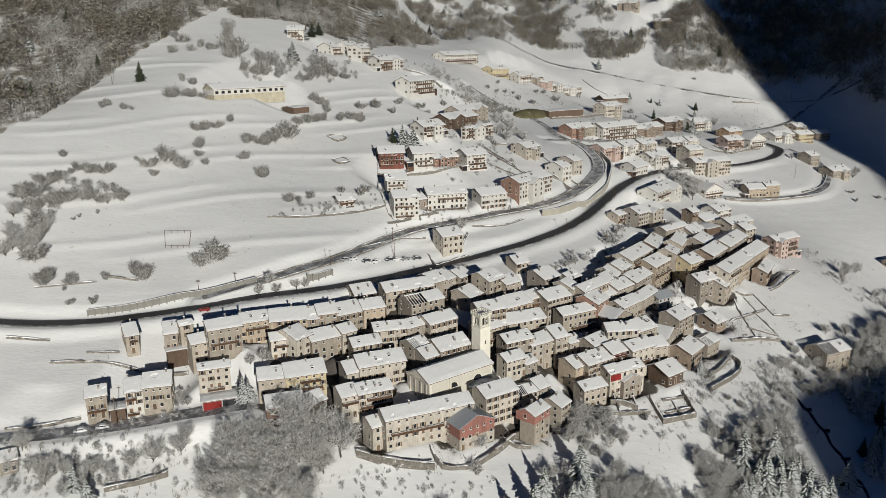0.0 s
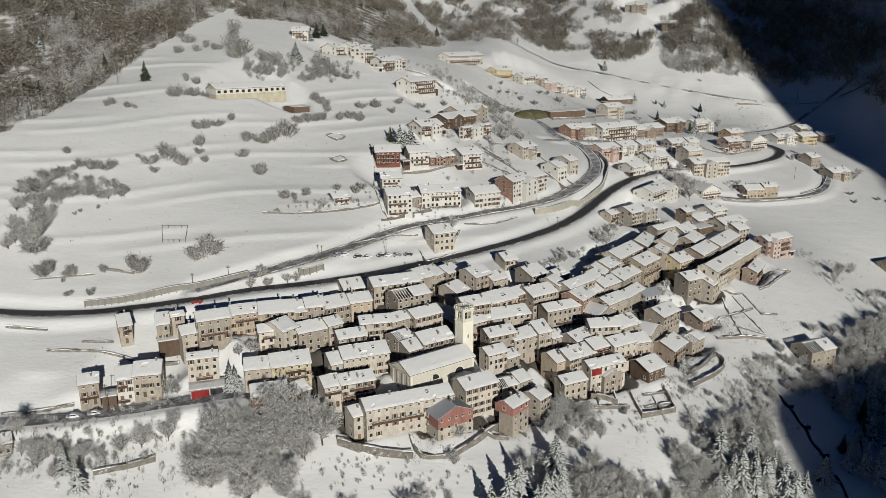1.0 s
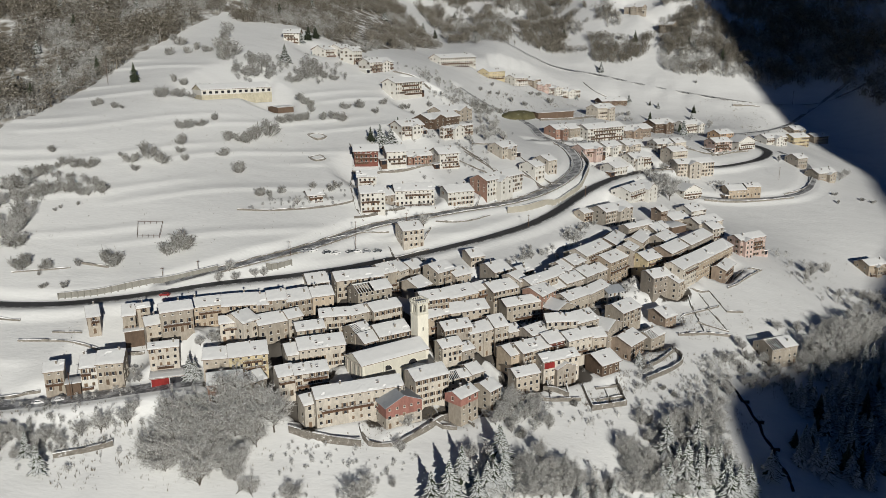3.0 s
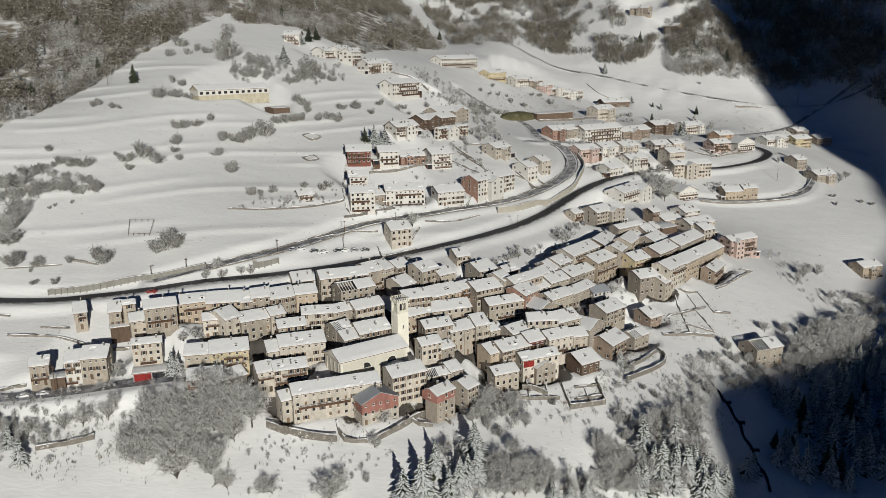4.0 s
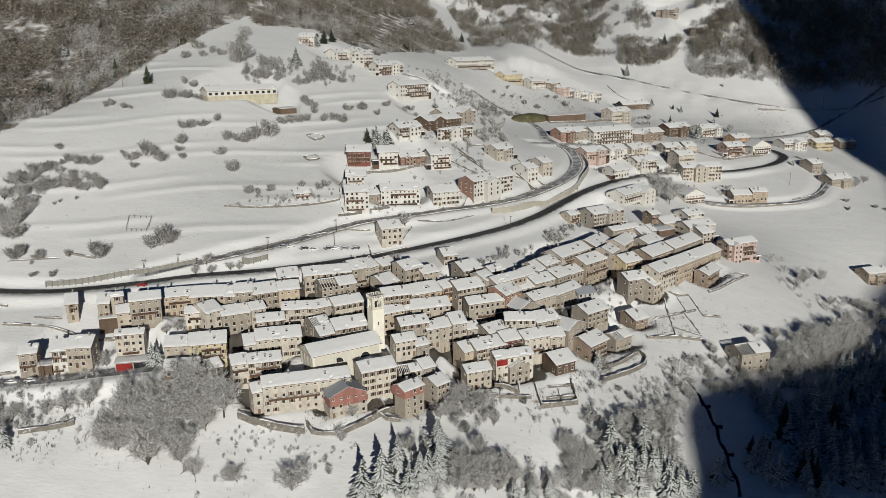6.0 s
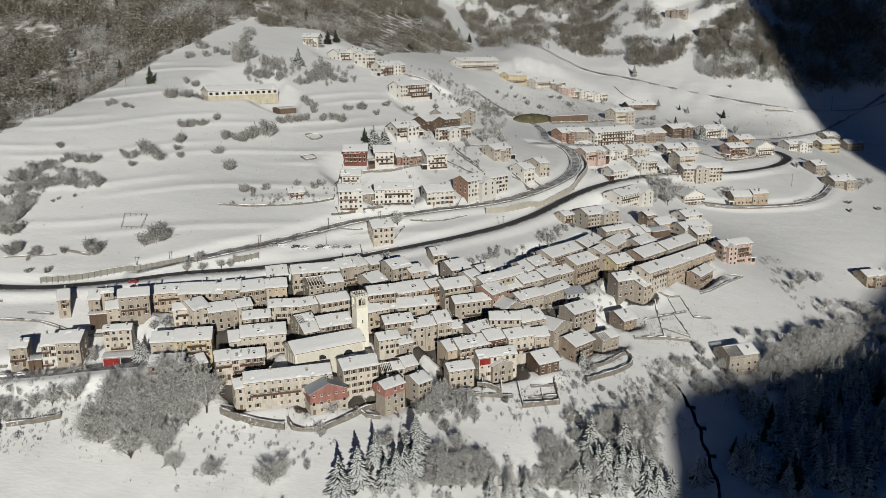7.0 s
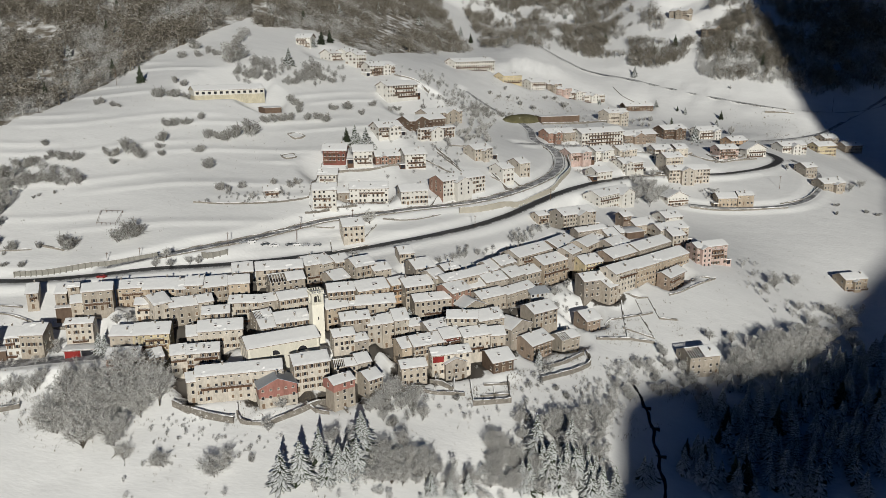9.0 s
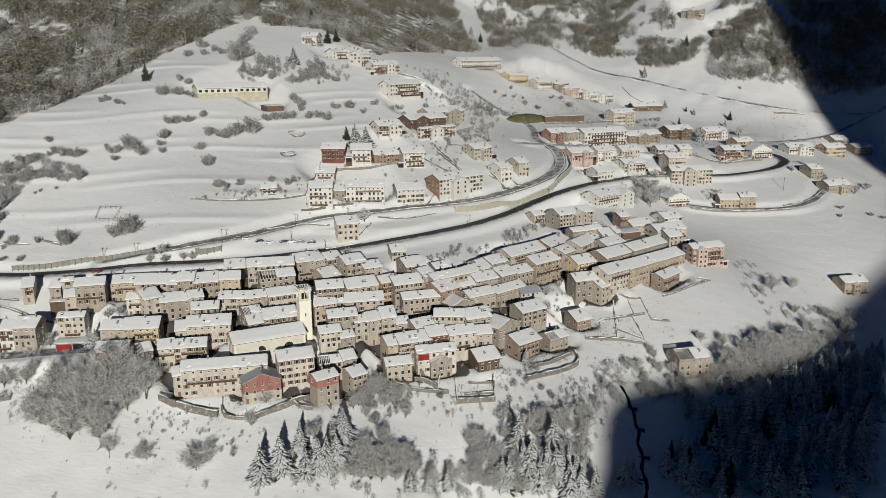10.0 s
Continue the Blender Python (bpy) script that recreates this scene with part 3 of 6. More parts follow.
house(-44.9, 278.9, 4.7, 12.2, 7.0, 10.8, 21, "tan")
house(-38.4, 283.0, 2.4, 11.0, 10.3, 12.5, 33, "tan")
house(-28.7, 286.8, 2.6, 11.4, 8.5, 10.6, 24, "ochre")
house(-33.9, 301.7, 7.4, 12.3, 8.7, 12.3, 26, "tan")
house(-16.0, 300.7, 6.8, 14.5, 20.1, 11.0, 25, "tan")
house(-5.9, 311.8, 5.1, 14.0, 8.4, 12.3, 42, "tan")
house(-2.2, 315.0, 4.8, 13.8, 6.5, 12.5, 59, "cream")
house(5.1, 319.0, 5.3, 13.7, 7.6, 10.5, 49, "stone")
house(-9.2, 290.6, 5.5, 12.5, 15.0, 10.2, 34, "ruin")
house(-20.9, 275.2, -1.0, 6.8, 12.2, 8.6, 16, "cream")
house(-12.6, 278.8, -1.3, 6.7, 9.7, 8.6, 38, "tan")
house(-3.2, 282.2, -0.9, 7.4, 12.7, 9.9, 37, "cream")
house(-58.3, 263.2, 0.5, 7.8, 8.5, 7.7, 21, "cream")
house(-54.8, 263.6, -1.2, 8.4, 7.3, 12.5, 56, "cream")
house(-44.9, 268.1, -1.4, 6.5, 11.7, 10.6, 33, "tan")
house(-37.1, 270.7, -0.5, 7.6, 5.8, 8.9, 38, "cream")
house(-29.2, 265.3, -0.1, 4.9, 10.5, 8.7, 24, "tan")
house(-11.2, 268.4, -1.8, 3.2, 7.2, 8.3, 41, "ruin")
house(-7.6, 263.8, -3.6, 0.9, 6.2, 10.3, 39, "stone")
house(0.6, 269.7, -2.7, 2.3, 13.2, 12.2, 34, "tan")
house(-58.9, 247.2, -5.8, 0.7, 8.9, 10.6, 14, "tan")
house(-48.8, 250.7, -6.5, 0.9, 13.5, 12.4, 20, "yellow")
house(-34.0, 253.7, -6.6, -0.2, 4.1, 11.3, 27, "cream")
house(-23.7, 257.7, -6.7, 1.4, 16.9, 11.7, 23, "cream")
house(-33.6, 241.6, -11.1, -3.3, 5.8, 9.9, 29, "cream")
house(-24.9, 244.6, -10.5, -3.3, 11.9, 9.4, 24, "cream")
house(-53.0, 236.8, -10.1, -4.1, 11.8, 10.4, 18, "brick")
house(-44.8, 242.4, -11.1, -5.9, 5.6, 9.6, 43, "ruin")
house(-6.7, 236.5, -17.0, -6.6, 30.7, 9.7, 24, "cream")
house(-24.1, 232.2, -18.3, -9.8, 3.6, 9.0, 33, "cream")
house(16.3, 247.5, -16.1, -5.6, 13.4, 10.7, 33, "cream")
house(27.2, 257.0, -16.0, -10.4, 9.2, 7.6, 27, "ruin")
house(32.3, 261.1, -16.4, -9.9, 5.4, 9.8, 39, "stone")
house(29.5, 243.0, -21.3, -11.0, 9.1, 7.6, 50, "redtop")
house(38.0, 252.7, -20.3, -12.9, 6.6, 9.6, 52, "tan")
house(23.5, 266.4, -8.5, -1.8, 8.6, 8.1, 32, "cream")
house(29.2, 269.4, -10.4, -4.6, 5.8, 7.4, 40, "stone")
house(14.5, 283.1, -5.0, 4.3, 9.7, 11.7, 38, "ochre")
house(25.5, 276.0, -5.5, 1.9, 11.8, 9.2, 29, "stone")
house(32.4, 278.7, -9.0, -1.0, 6.0, 8.1, 35, "cream")
house(36.3, 283.2, -11.6, -1.2, 6.3, 10.5, 41, "tan")
house(41.5, 286.4, -10.7, -0.3, 6.1, 12.8, 29, "cream")
house(47.8, 286.5, -8.8, -3.2, 5.5, 8.2, 32, "stone")
house(28.6, 291.4, -5.3, 4.0, 19.1, 10.9, 25, "tan")
house(16.1, 287.8, 2.3, 9.9, 11.1, 10.4, 27, "tan")
house(25.6, 298.9, -0.6, 8.1, 13.9, 12.6, 37, "ochre")
house(34.9, 308.9, -3.6, 7.4, 7.9, 9.5, 41, "orange")
house(43.3, 310.0, -0.2, 7.2, 13.2, 12.1, 36, "tan")
house(50.0, 316.5, 1.4, 9.1, 6.6, 12.2, 54, "cream")
house(52.2, 302.8, -6.0, 3.1, 17.0, 8.8, 29, "tan")
house(59.9, 310.7, -2.2, 5.2, 11.2, 12.8, 55, "brick")
house(60.6, 317.6, 2.6, 8.7, 18.6, 8.6, 47, "tan")
house(68.9, 324.5, -3.9, 3.8, 14.5, 10.8, 43, "cream")
house(69.9, 332.1, 2.3, 8.0, 12.1, 9.2, 53, "tan")
house(77.4, 343.6, 2.9, 9.4, 10.3, 11.3, 53, "stone")
house(31.9, 338.3, 5.8, 13.9, 6.9, 11.1, 29, "tan")
house(41.7, 326.5, 3.9, 10.8, 10.2, 13.1, 42, "stone")
house(17.0, 313.2, 4.2, 14.2, 10.1, 12.5, 47, "tan")
house(25.3, 315.4, 5.1, 11.7, 8.5, 9.9, 41, "tan")
house(7.8, 305.5, 4.0, 9.6, 8.5, 12.4, 53, "tan")
house(54.2, 331.7, 4.1, 8.7, 8.3, 8.2, 45, "stone")
house(75.1, 315.5, -4.6, 1.8, 14.0, 9.7, 46, "tan")
house(68.1, 290.2, -7.5, 0.2, 12.5, 9.1, 9, "cream")
house(76.6, 298.7, -10.9, -2.3, 11.6, 12.4, 36, "tan")
house(73.2, 284.9, -13.0, -5.0, 11.7, 10.0, 32, "cream")
house(82.1, 289.8, -14.3, -6.0, 6.2, 9.7, 21, "tan")
house(57.1, 285.9, -9.4, -3.3, 10.8, 9.9, 44, "stone")
house(63.2, 282.1, -10.0, -5.0, 7.1, 10.0, 35, "redwood")
house(54.8, 276.8, -13.2, -6.6, 13.5, 11.5, 35, "tan")
house(46.7, 274.0, -15.5, -7.5, 6.1, 11.0, 39, "ochre")
house(52.2, 264.8, -19.6, -12.2, 10.2, 8.3, 28, "tan")
house(65.5, 273.3, -17.6, -9.1, 15.9, 8.0, 27, "redpatch")
house(83.6, 280.9, -17.7, -12.9, 9.2, 12.1, 37, "darkwood")
house(96.5, 299.7, -18.7, -11.8, 12.0, 12.0, 52, "brown")
house(109.7, 312.5, -22.4, -14.4, 10.3, 8.6, 45, "ruin")
house(118.3, 333.7, -18.5, -12.0, 7.7, 12.6, 40, "brown")
house(97.2, 316.5, -10.6, -3.7, 13.4, 12.2, 46, "tan")
house(85.7, 329.4, -5.8, 0.6, 18.9, 8.9, 53, "tan")
house(95.3, 333.9, -6.2, -1.3, 9.1, 9.0, 31, "grey")
house(82.1, 338.5, -1.0, 5.3, 9.6, 12.5, 53, "stone")
house(89.1, 349.9, -2.8, 3.6, 10.4, 10.5, 51, "tan")
house(74.6, 329.4, -2.2, 5.1, 12.0, 11.0, 44, "stone")
house(74.8, 342.7, 1.8, 8.2, 16.8, 12.7, 57, "stone")
house(81.8, 360.3, 0.1, 8.7, 11.2, 11.0, 52, "tan")
house(88.3, 362.8, 1.1, 10.1, 24.9, 12.6, 54, "cream")
house(98.8, 362.8, -6.4, 6.2, 19.3, 12.7, 52, "ochre")
house(117.4, 369.3, -4.3, 4.9, 11.6, 12.5, 42, "yellow")
house(119.4, 353.4, -7.8, 0.6, 11.8, 11.3, 32, "stone")
house(126.2, 352.8, -10.4, -2.0, 6.1, 12.5, 52, "tan")
house(131.9, 360.6, -6.5, 3.5, 16.0, 12.3, 52, "cream")
house(151.5, 386.8, -8.3, 2.7, 45.8, 12.5, 52, "ochre")
house(159.2, 382.1, -11.3, -3.1, 16.5, 9.0, 59, "brown")
house(180.7, 411.4, -5.6, 5.1, 19.7, 9.1, 32, "pink")
house(147.9, 400.0, -1.0, 6.9, 28.9, 12.3, 53, "stone")
house(163.3, 421.6, 0.9, 8.2, 8.6, 12.2, 34, "cream")
house(131.6, 381.3, -2.2, 6.5, 19.2, 12.3, 53, "brown")
house(117.3, 390.9, 0.7, 9.5, 23.7, 11.8, 65, "tan")
house(108.0, 371.0, 3.9, 8.9, 10.2, 11.1, 64, "stone")
house(130.6, 395.1, 1.7, 8.4, 15.5, 12.2, 56, "stone")
house(101.9, 382.3, 4.5, 10.5, 19.2, 12.3, 64, "brown")
house(118.2, 399.6, 9.2, 14.0, 19.3, 7.0, 40, "stone")
house(127.7, 403.7, 5.3, 11.2, 7.6, 12.2, 38, "tan")
house(132.9, 409.5, 4.5, 11.4, 3.4, 11.3, 38, "stone")
house(145.9, 433.8, 5.3, 10.9, 13.9, 12.2, 37, "tan")
house(137.0, 430.1, 8.0, 16.1, 5.4, 7.3, 38, "brown")
house(139.6, 412.7, 8.0, 11.3, 11.6, 11.9, 36, "shed")
house(164.5, 467.5, 1.7, 8.8, 12.8, 12.4, 35, "white")
house(161.6, 430.1, 0.9, 9.9, 19.5, 12.2, 35, "cream")
house(108.9, 425.2, 8.7, 17.9, 23.4, 12.5, 42, "cream")
house(128.6, 467.5, 13.3, 22.0, 33.0, 12.8, 54, "white")
house(91.5, 409.2, 13.9, 19.1, 7.2, 7.3, 43, "tan")
house(-28.8, 423.2, 44.3, 51.2, 12.9, 12.6, 11, "redwood")
house(-12.7, 424.1, 43.8, 50.8, 10.8, 12.4, 18, "chalet")
house(-1.3, 433.8, 42.1, 46.8, 14.7, 12.6, 26, "brick")
house(14.9, 433.2, 40.4, 48.5, 12.4, 12.4, 30, "chalet")
house(-25.2, 398.8, 34.6, 40.9, 9.6, 11.2, 13, "chalet")
house(-19.8, 376.1, 27.1, 36.3, 12.3, 12.5, 17, "white")
house(0.1, 390.9, 27.2, 35.1, 20.5, 12.6, 16, "white")
house(-13.9, 384.9, 29.8, 33.3, 6.0, 10.9, 33, "stone")
house(22.4, 397.4, 25.7, 33.1, 15.0, 12.6, 28, "white")
house(44.4, 417.5, 28.0, 37.1, 31.0, 12.0, 50, "brickside")
house(-9.6, 466.0, 54.7, 60.7, 15.6, 12.4, 41, "chalet")
house(20.4, 477.6, 51.4, 58.3, 28.7, 3.6, 53, "white")
house(7.3, 492.9, 56.6, 62.8, 30.6, 12.4, 54, "darkwood")
house(14.8, 515.7, 57.6, 65.5, 31.8, 12.4, 53, "tan")
house(48.5, 467.7, 40.6, 47.5, 14.1, 11.6, 49, "cream")
house(65.6, 449.5, 30.4, 38.5, 8.9, 12.4, 47, "white")
house(74.2, 464.4, 31.5, 39.7, 8.1, 12.4, 46, "cream")
house(89.0, 551.4, 43.2, 49.2, 13.3, 12.4, 39, "brick")
house(98.4, 558.0, 42.9, 48.9, 13.1, 12.4, 44, "tan")
house(121.4, 565.9, 38.6, 48.8, 36.2, 12.4, 37, "chalet")
house(148.9, 590.5, 37.8, 44.9, 29.9, 12.4, 39, "brown")
house(133.9, 651.3, 44.5, 55.8, 21.7, 12.4, 42, "cream")
house(156.5, 743.6, 50.5, 55.0, 27.0, 12.4, 24, "darkwood")
house(177.2, 629.4, 36.7, 45.5, 22.2, 12.4, 38, "darkwood")
house(206.5, 652.5, 34.9, 42.4, 21.9, 12.4, 36, "white")
house(107.1, 523.4, 33.6, 39.3, 17.6, 12.4, 40, "pink")
house(122.8, 538.0, 32.5, 39.0, 15.9, 12.4, 41, "white")
house(139.2, 552.7, 31.6, 38.0, 15.3, 12.4, 38, "cream")
house(165.4, 567.9, 29.5, 36.9, 13.8, 12.4, 27, "white")
house(179.0, 578.9, 30.3, 36.4, 9.6, 12.4, 27, "cream")
house(142.1, 533.9, 25.2, 31.9, 16.8, 12.4, 37, "chalet")
house(122.9, 506.3, 24.5, 29.2, 12.5, 12.4, 41, "white")
house(170.9, 546.8, 22.1, 34.2, 13.6, 12.4, 30, "cream")
house(181.4, 538.8, 17.5, 27.1, 28.9, 11.6, 20, "cream")
house(204.1, 515.5, 7.0, 12.6, 12.3, 12.4, 13, "ochre")
house(216.4, 518.1, 7.6, 14.1, 10.3, 8.6, 12, "ochre")
house(212.9, 588.3, 28.4, 35.5, 15.5, 12.4, 26, "pink")
house(225.1, 624.8, 32.4, 37.6, 15.6, 12.4, 33, "orange")
house(266.8, 630.9, 26.5, 33.7, 23.0, 12.4, 30, "white")
house(299.5, 665.5, 21.3, 29.9, 18.1, 12.4, 29, "yellow")
house(328.8, 696.7, 19.9, 26.8, 17.1, 12.4, 27, "ochre")
house(313.0, 706.1, 26.1, 31.9, 13.5, 12.4, 29, "tan")
house(266.5, 575.1, 18.1, 25.3, 9.4, 12.4, 28, "stone")
house(277.5, 556.5, 10.8, 17.5, 17.6, 12.4, 27, "tan")
house(-115.7, 468.3, 77.1, 82.7, 45.7, 12.4, 43, "hall")
house(-18.5, 533.1, 74.5, 82.9, 28.6, 11.4, 56, "chalet")
house(-40.2, 562.2, 88.3, 95.5, 21.6, 12.4, 49, "chalet")
house(-58.9, 568.4, 93.5, 103.1, 10.0, 12.4, 59, "white")
house(-105.6, 589.8, 108.9, 116.2, 11.5, 12.4, 3, "chalet")
house(10.8, 679.0, 88.0, 96.3, 47.8, 12.4, 53, "chalet")
house(43.7, 679.4, 78.1, 84.3, 21.2, 12.4, 49, "yellow")
house(65.3, 689.7, 71.3, 78.3, 17.0, 12.4, 47, "white")
house(78.1, 712.2, 69.0, 75.8, 16.8, 12.4, 46, "tan")
house(87.2, 715.0, 64.5, 71.7, 17.7, 12.4, 46, "pink")
house(99.0, 725.4, 61.1, 68.0, 17.8, 12.4, 45, "chalet")
house(114.2, 737.4, 58.4, 64.8, 25.1, 12.4, 44, "white")
house(234.7, 876.1, 116.8, 125.1, 15.7, 12.4, -36, "ochre")
house(207.4, 922.6, 138.4, 145.2, 21.5, 12.4, -33, "tan")
house(-79.8, 574.4, 99.1, 104.4, 11.4, 12.4, 61, "chalet")
house(-68.7, 582.7, 98.7, 105.0, 14.2, 12.4, 60, "white")
house(-48.2, 372.3, 31.7, 35.7, 7.2, 7.6, 28, "chalet")
house(-86.3, 466.7, 68.3, 71.4, 11.0, 11.0, 46, "shed")
house(1.0, 354.5, 14.0, 22.6, 10.7, 12.6, 29, "cream")
house(167.8, 323.2, -30.8, -22.4, 14.4, 11.8, 25, "ruin")
house(261.5, 437.4, -22.6, -16.4, 14.0, 10.6, 24, "ochre")
house(89.6, 608.3, 50.8, 56.1, 34.1, 12.4, 33, "shed")
house(7.8, 235.4, -18.5, -10.4, 13.8, 8.9, 33, "redhouse", gable=True)
house(68.6, 304.8, -6.5, 0.5, 11.8, 10.2, 42, "tan", gable=True)
house(88.5, 301.6, -12.7, -6.6, 13.2, 8.9, 55, "stone", gable=True)
house(67.8, 271.5, -19.6, -12.5, 8.7, 6.0, 30, "stone", gable=True)
house(170.9, 503.5, 8.3, 14.8, 15.1, 10.0, 30, "chalet", gable=True)
house(234.0, 599.1, 28.7, 34.7, 17.9, 10.0, 32, "chalet", gable=True)
house(-56.8, 578.8, 97.7, 104.9, 5.6, 5.0, 25, "white")
house(-137.3, 218.3, -18.1, -13.9, 9.0, 8.0, 30, "stone")



def inside(px, py, poly):
    c = False
    for i in range(len(poly)):
        (x0, y0), (x1, y1) = poly[i], poly[i - 1]
        if (y0 > py) != (y1 > py) and px < (x1 - x0) * (py - y0) / (y1 - y0) + x0:
            c = not c
    return c


FOREST = ([(-420, 700), (-180, 660), (-167, 621), (-184, 547), (-194, 519), (-198, 478), (-207, 410), (-222, 380), (-360, 380)],
          [(-260, 656), (-172, 632), (-152, 604), (-115, 631), (-53, 598), (-23, 703), (-34, 714), (-3, 781), (-38, 867), (-75, 980), (-260, 900)])

# ---- the ground sheet and the roads on it ----
gx = np.r_[np.arange(-1500, -360, 60), np.arange(-360, -230, 10), np.arange(-230, -120, 3.2), np.arange(-120, 170, 2.1), np.arange(170, 340, 3.2), np.arange(340, 780, 6), np.arange(780, 830, 2.5), np.arange(830, 1560, 60)]
gy = np.r_[np.arange(-1300, -720, 60), np.arange(-720, -670, 10), np.arange(-670, 160, 40), np.arange(160, 190, 6), np.arange(190, 225, 2.4), np.arange(225, 560, 1.6), np.arange(560, 700, 4.5), np.arange(700, 1100, 10), np.arange(1100, 2400, 60)]
mx, my = np.meshgrid(gx, gy)
mz = ground(mx.ravel(), my.ravel()).reshape(mx.shape)
rough_noise = np.array([noise.fractal((x * 0.035, y * 0.035, 3.1), 0.9, 2.1, 4) for x, y in zip(mx.ravel(), my.ravel())]).reshape(mx.shape)
wild = np.clip((my - 560) / 120, 0.12, 1) + np.clip((245 - my) / 40, 0, 0.8)
mz = mz + rough_noise * wild * 1.1 * (np.abs(my - 500) < 800)
cols, rows_n = len(gx), len(gy)
idx = np.arange(cols * rows_n).reshape(rows_n, cols)
quads = np.stack([idx[:-1, :-1], idx[:-1, 1:], idx[1:, 1:], idx[1:, :-1]], -1).reshape(-1, 4)
# shade painted into the lanes between the close-set houses of the old village, and leaf litter under the woods
fx, fy = mx.ravel(), my.ravel()
lane_shade, litter = np.zeros(len(fx)), np.zeros(len(fx))
close = np.zeros(len(fx))
for cx, cy, c, s_, hx, hy, _, _ in PADS:
    pick = np.where((np.abs(fx - cx) < hx + hy + 9) & (np.abs(fy - cy) < hx + hy + 9))[0]
    dx, dy = fx[pick] - cx, fy[pick] - cy
    out = np.hypot(np.maximum(np.abs(dx * c + dy * s_) - hx, 0), np.maximum(np.abs(dy * c - dx * s_) - hy, 0))
    close[pick] += np.clip((7.5 - out) / 4.0, 0, 1)
core = np.clip((fx + 72) / 12, 0, 1) * np.clip((430 - fy) / 20, 0, 1) * np.clip((172 - fx) / 12, 0, 1)
lane_shade = np.clip((close - 0.9) / 1.3, 0, 1) * core
for poly in FOREST:
    lo, hi = np.min(poly, 0), np.max(poly, 0)
    for q in np.where((fx > lo[0]) & (fx < hi[0]) & (fy > lo[1]) & (fy < hi[1]))[0]:
        if inside(fx[q], fy[q], poly):
            litter[q] = 1.0
ground_ob = new("ground", mesh_of("ground", np.stack([mx.ravel(), my.ravel(), mz.ravel()], -1).tolist(), quads.tolist(), GROUND, smooth=True))
for key, values in (("lane_shade", lane_shade), ("litter", litter)):
    ground_ob.data.attributes.new(key, "FLOAT", "POINT").data.foreach_set("value", values)
tagged(ground_ob, "snow-covered terraced mountainside sloping down to a gorge", "ground", kind="structure")

for name, line, lz, half, mat in LINES:
    tang = np.gradient(line, axis=0)
    tang /= np.linalg.norm(tang, axis=1)[:, None]
    side = np.stack([-tang[:, 1], tang[:, 0]], -1)
    vs, fs = [], []
    for i in range(len(line)):
        w = half + 0.35 * noise.noise((line[i, 0] * 0.11, line[i, 1] * 0.11, 0))
        for s in (-1.12, -0.86, -0.3, 0.3, 0.86, 1.12):
            wob = 1 + 0.05 * noise.noise((line[i, 0] * 0.3, line[i, 1] * 0.3, s * 5))
            p = line[i] + side[i] * s * w * wob
            vs.append((p[0], p[1], lz[i] + (0.34 if abs(s) < 1 else 0.16)))
    for i in range(len(line) - 1):
        for j in range(5):
            a = i * 6 + j
            fs.append((a, a + 1, a + 7, a + 6))
    slots = [1 if j in (0, 4) else 0 for i in range(len(line) - 1) for j in range(5)]
    tagged(new(name, mesh_of(name, vs, fs, [mat, SLUSH if mat is ASPHALT else SNOW], slots)), "wet cleared mountain road between snow banks" if mat is ASPHALT else "narrow road with grey slush and tyre tracks", "road", kind="structure")

# ---- church and bell tower ----
CHURCH_TURN = 38.0
church = thing("church", pose(1.8, 255.2, -13.2, 0, 0, CHURCH_TURN), "cream plastered church with a long snow-covered roof", "church")
CL, CD, CH = 28.0, 12.4, 12.0
s = Shape()
hx, hy, rise = CL / 2, CD / 2, CD / 2 * PITCH
s.add([(-hx, -hy, 0), (hx, -hy, 0), (hx, hy, 0), (-hx, hy, 0), (-hx, -hy, CH), (hx, -hy, CH), (hx, hy, CH), (-hx, hy, CH), (-hx, 0, CH + rise), (hx, 0, CH + rise)],
      [(0, 1, 5, 4), (1, 2, 6, 9, 5), (2, 3, 7, 6), (3, 0, 4, 8, 7)])
part("wall", s.mesh("wall", WALLS["church"]), church)
rv, rf = gable_slab(CL, CD, PITCH, 0.02, 0.2, 0.5)
church_roof = part("roof", mesh_of("roof", rv, rf, TILE), church, "dark tiled roof edge", pose(0, 0, CH))
sv, sf = gable_slab(CL, CD, PITCH, 0.22, 0.3, 0.45, (22, 10), rng)
part("snow", mesh_of("snow", sv, sf, ROOF_SNOW), church_roof, "thick blanket of fresh snow")


def lunette(r):
    n = 12
    arc = [(r * math.cos(math.pi * i / n), r * math.sin(math.pi * i / n)) for i in range(n + 1)]
    v = [(x, -0.02, z) for x, z in arc] + [(1.12 * x, -0.1, 1.12 * z) for x, z in arc] + [(1.12 * x, 0.1, 1.12 * z) for x, z in arc]
    f = [tuple(range(n, -1, -1))] + [(n + 1 + i, n + 2 + i, i + 1, i) for i in range(n)] + [(2 * n + 2 + i, 2 * n + 3 + i, n + 2 + i, n + 1 + i) for i in range(n)]
    return mesh_of("lunette_window", v, f, [GLASS, WALLS["church"]], [0] + [1] * (2 * n))


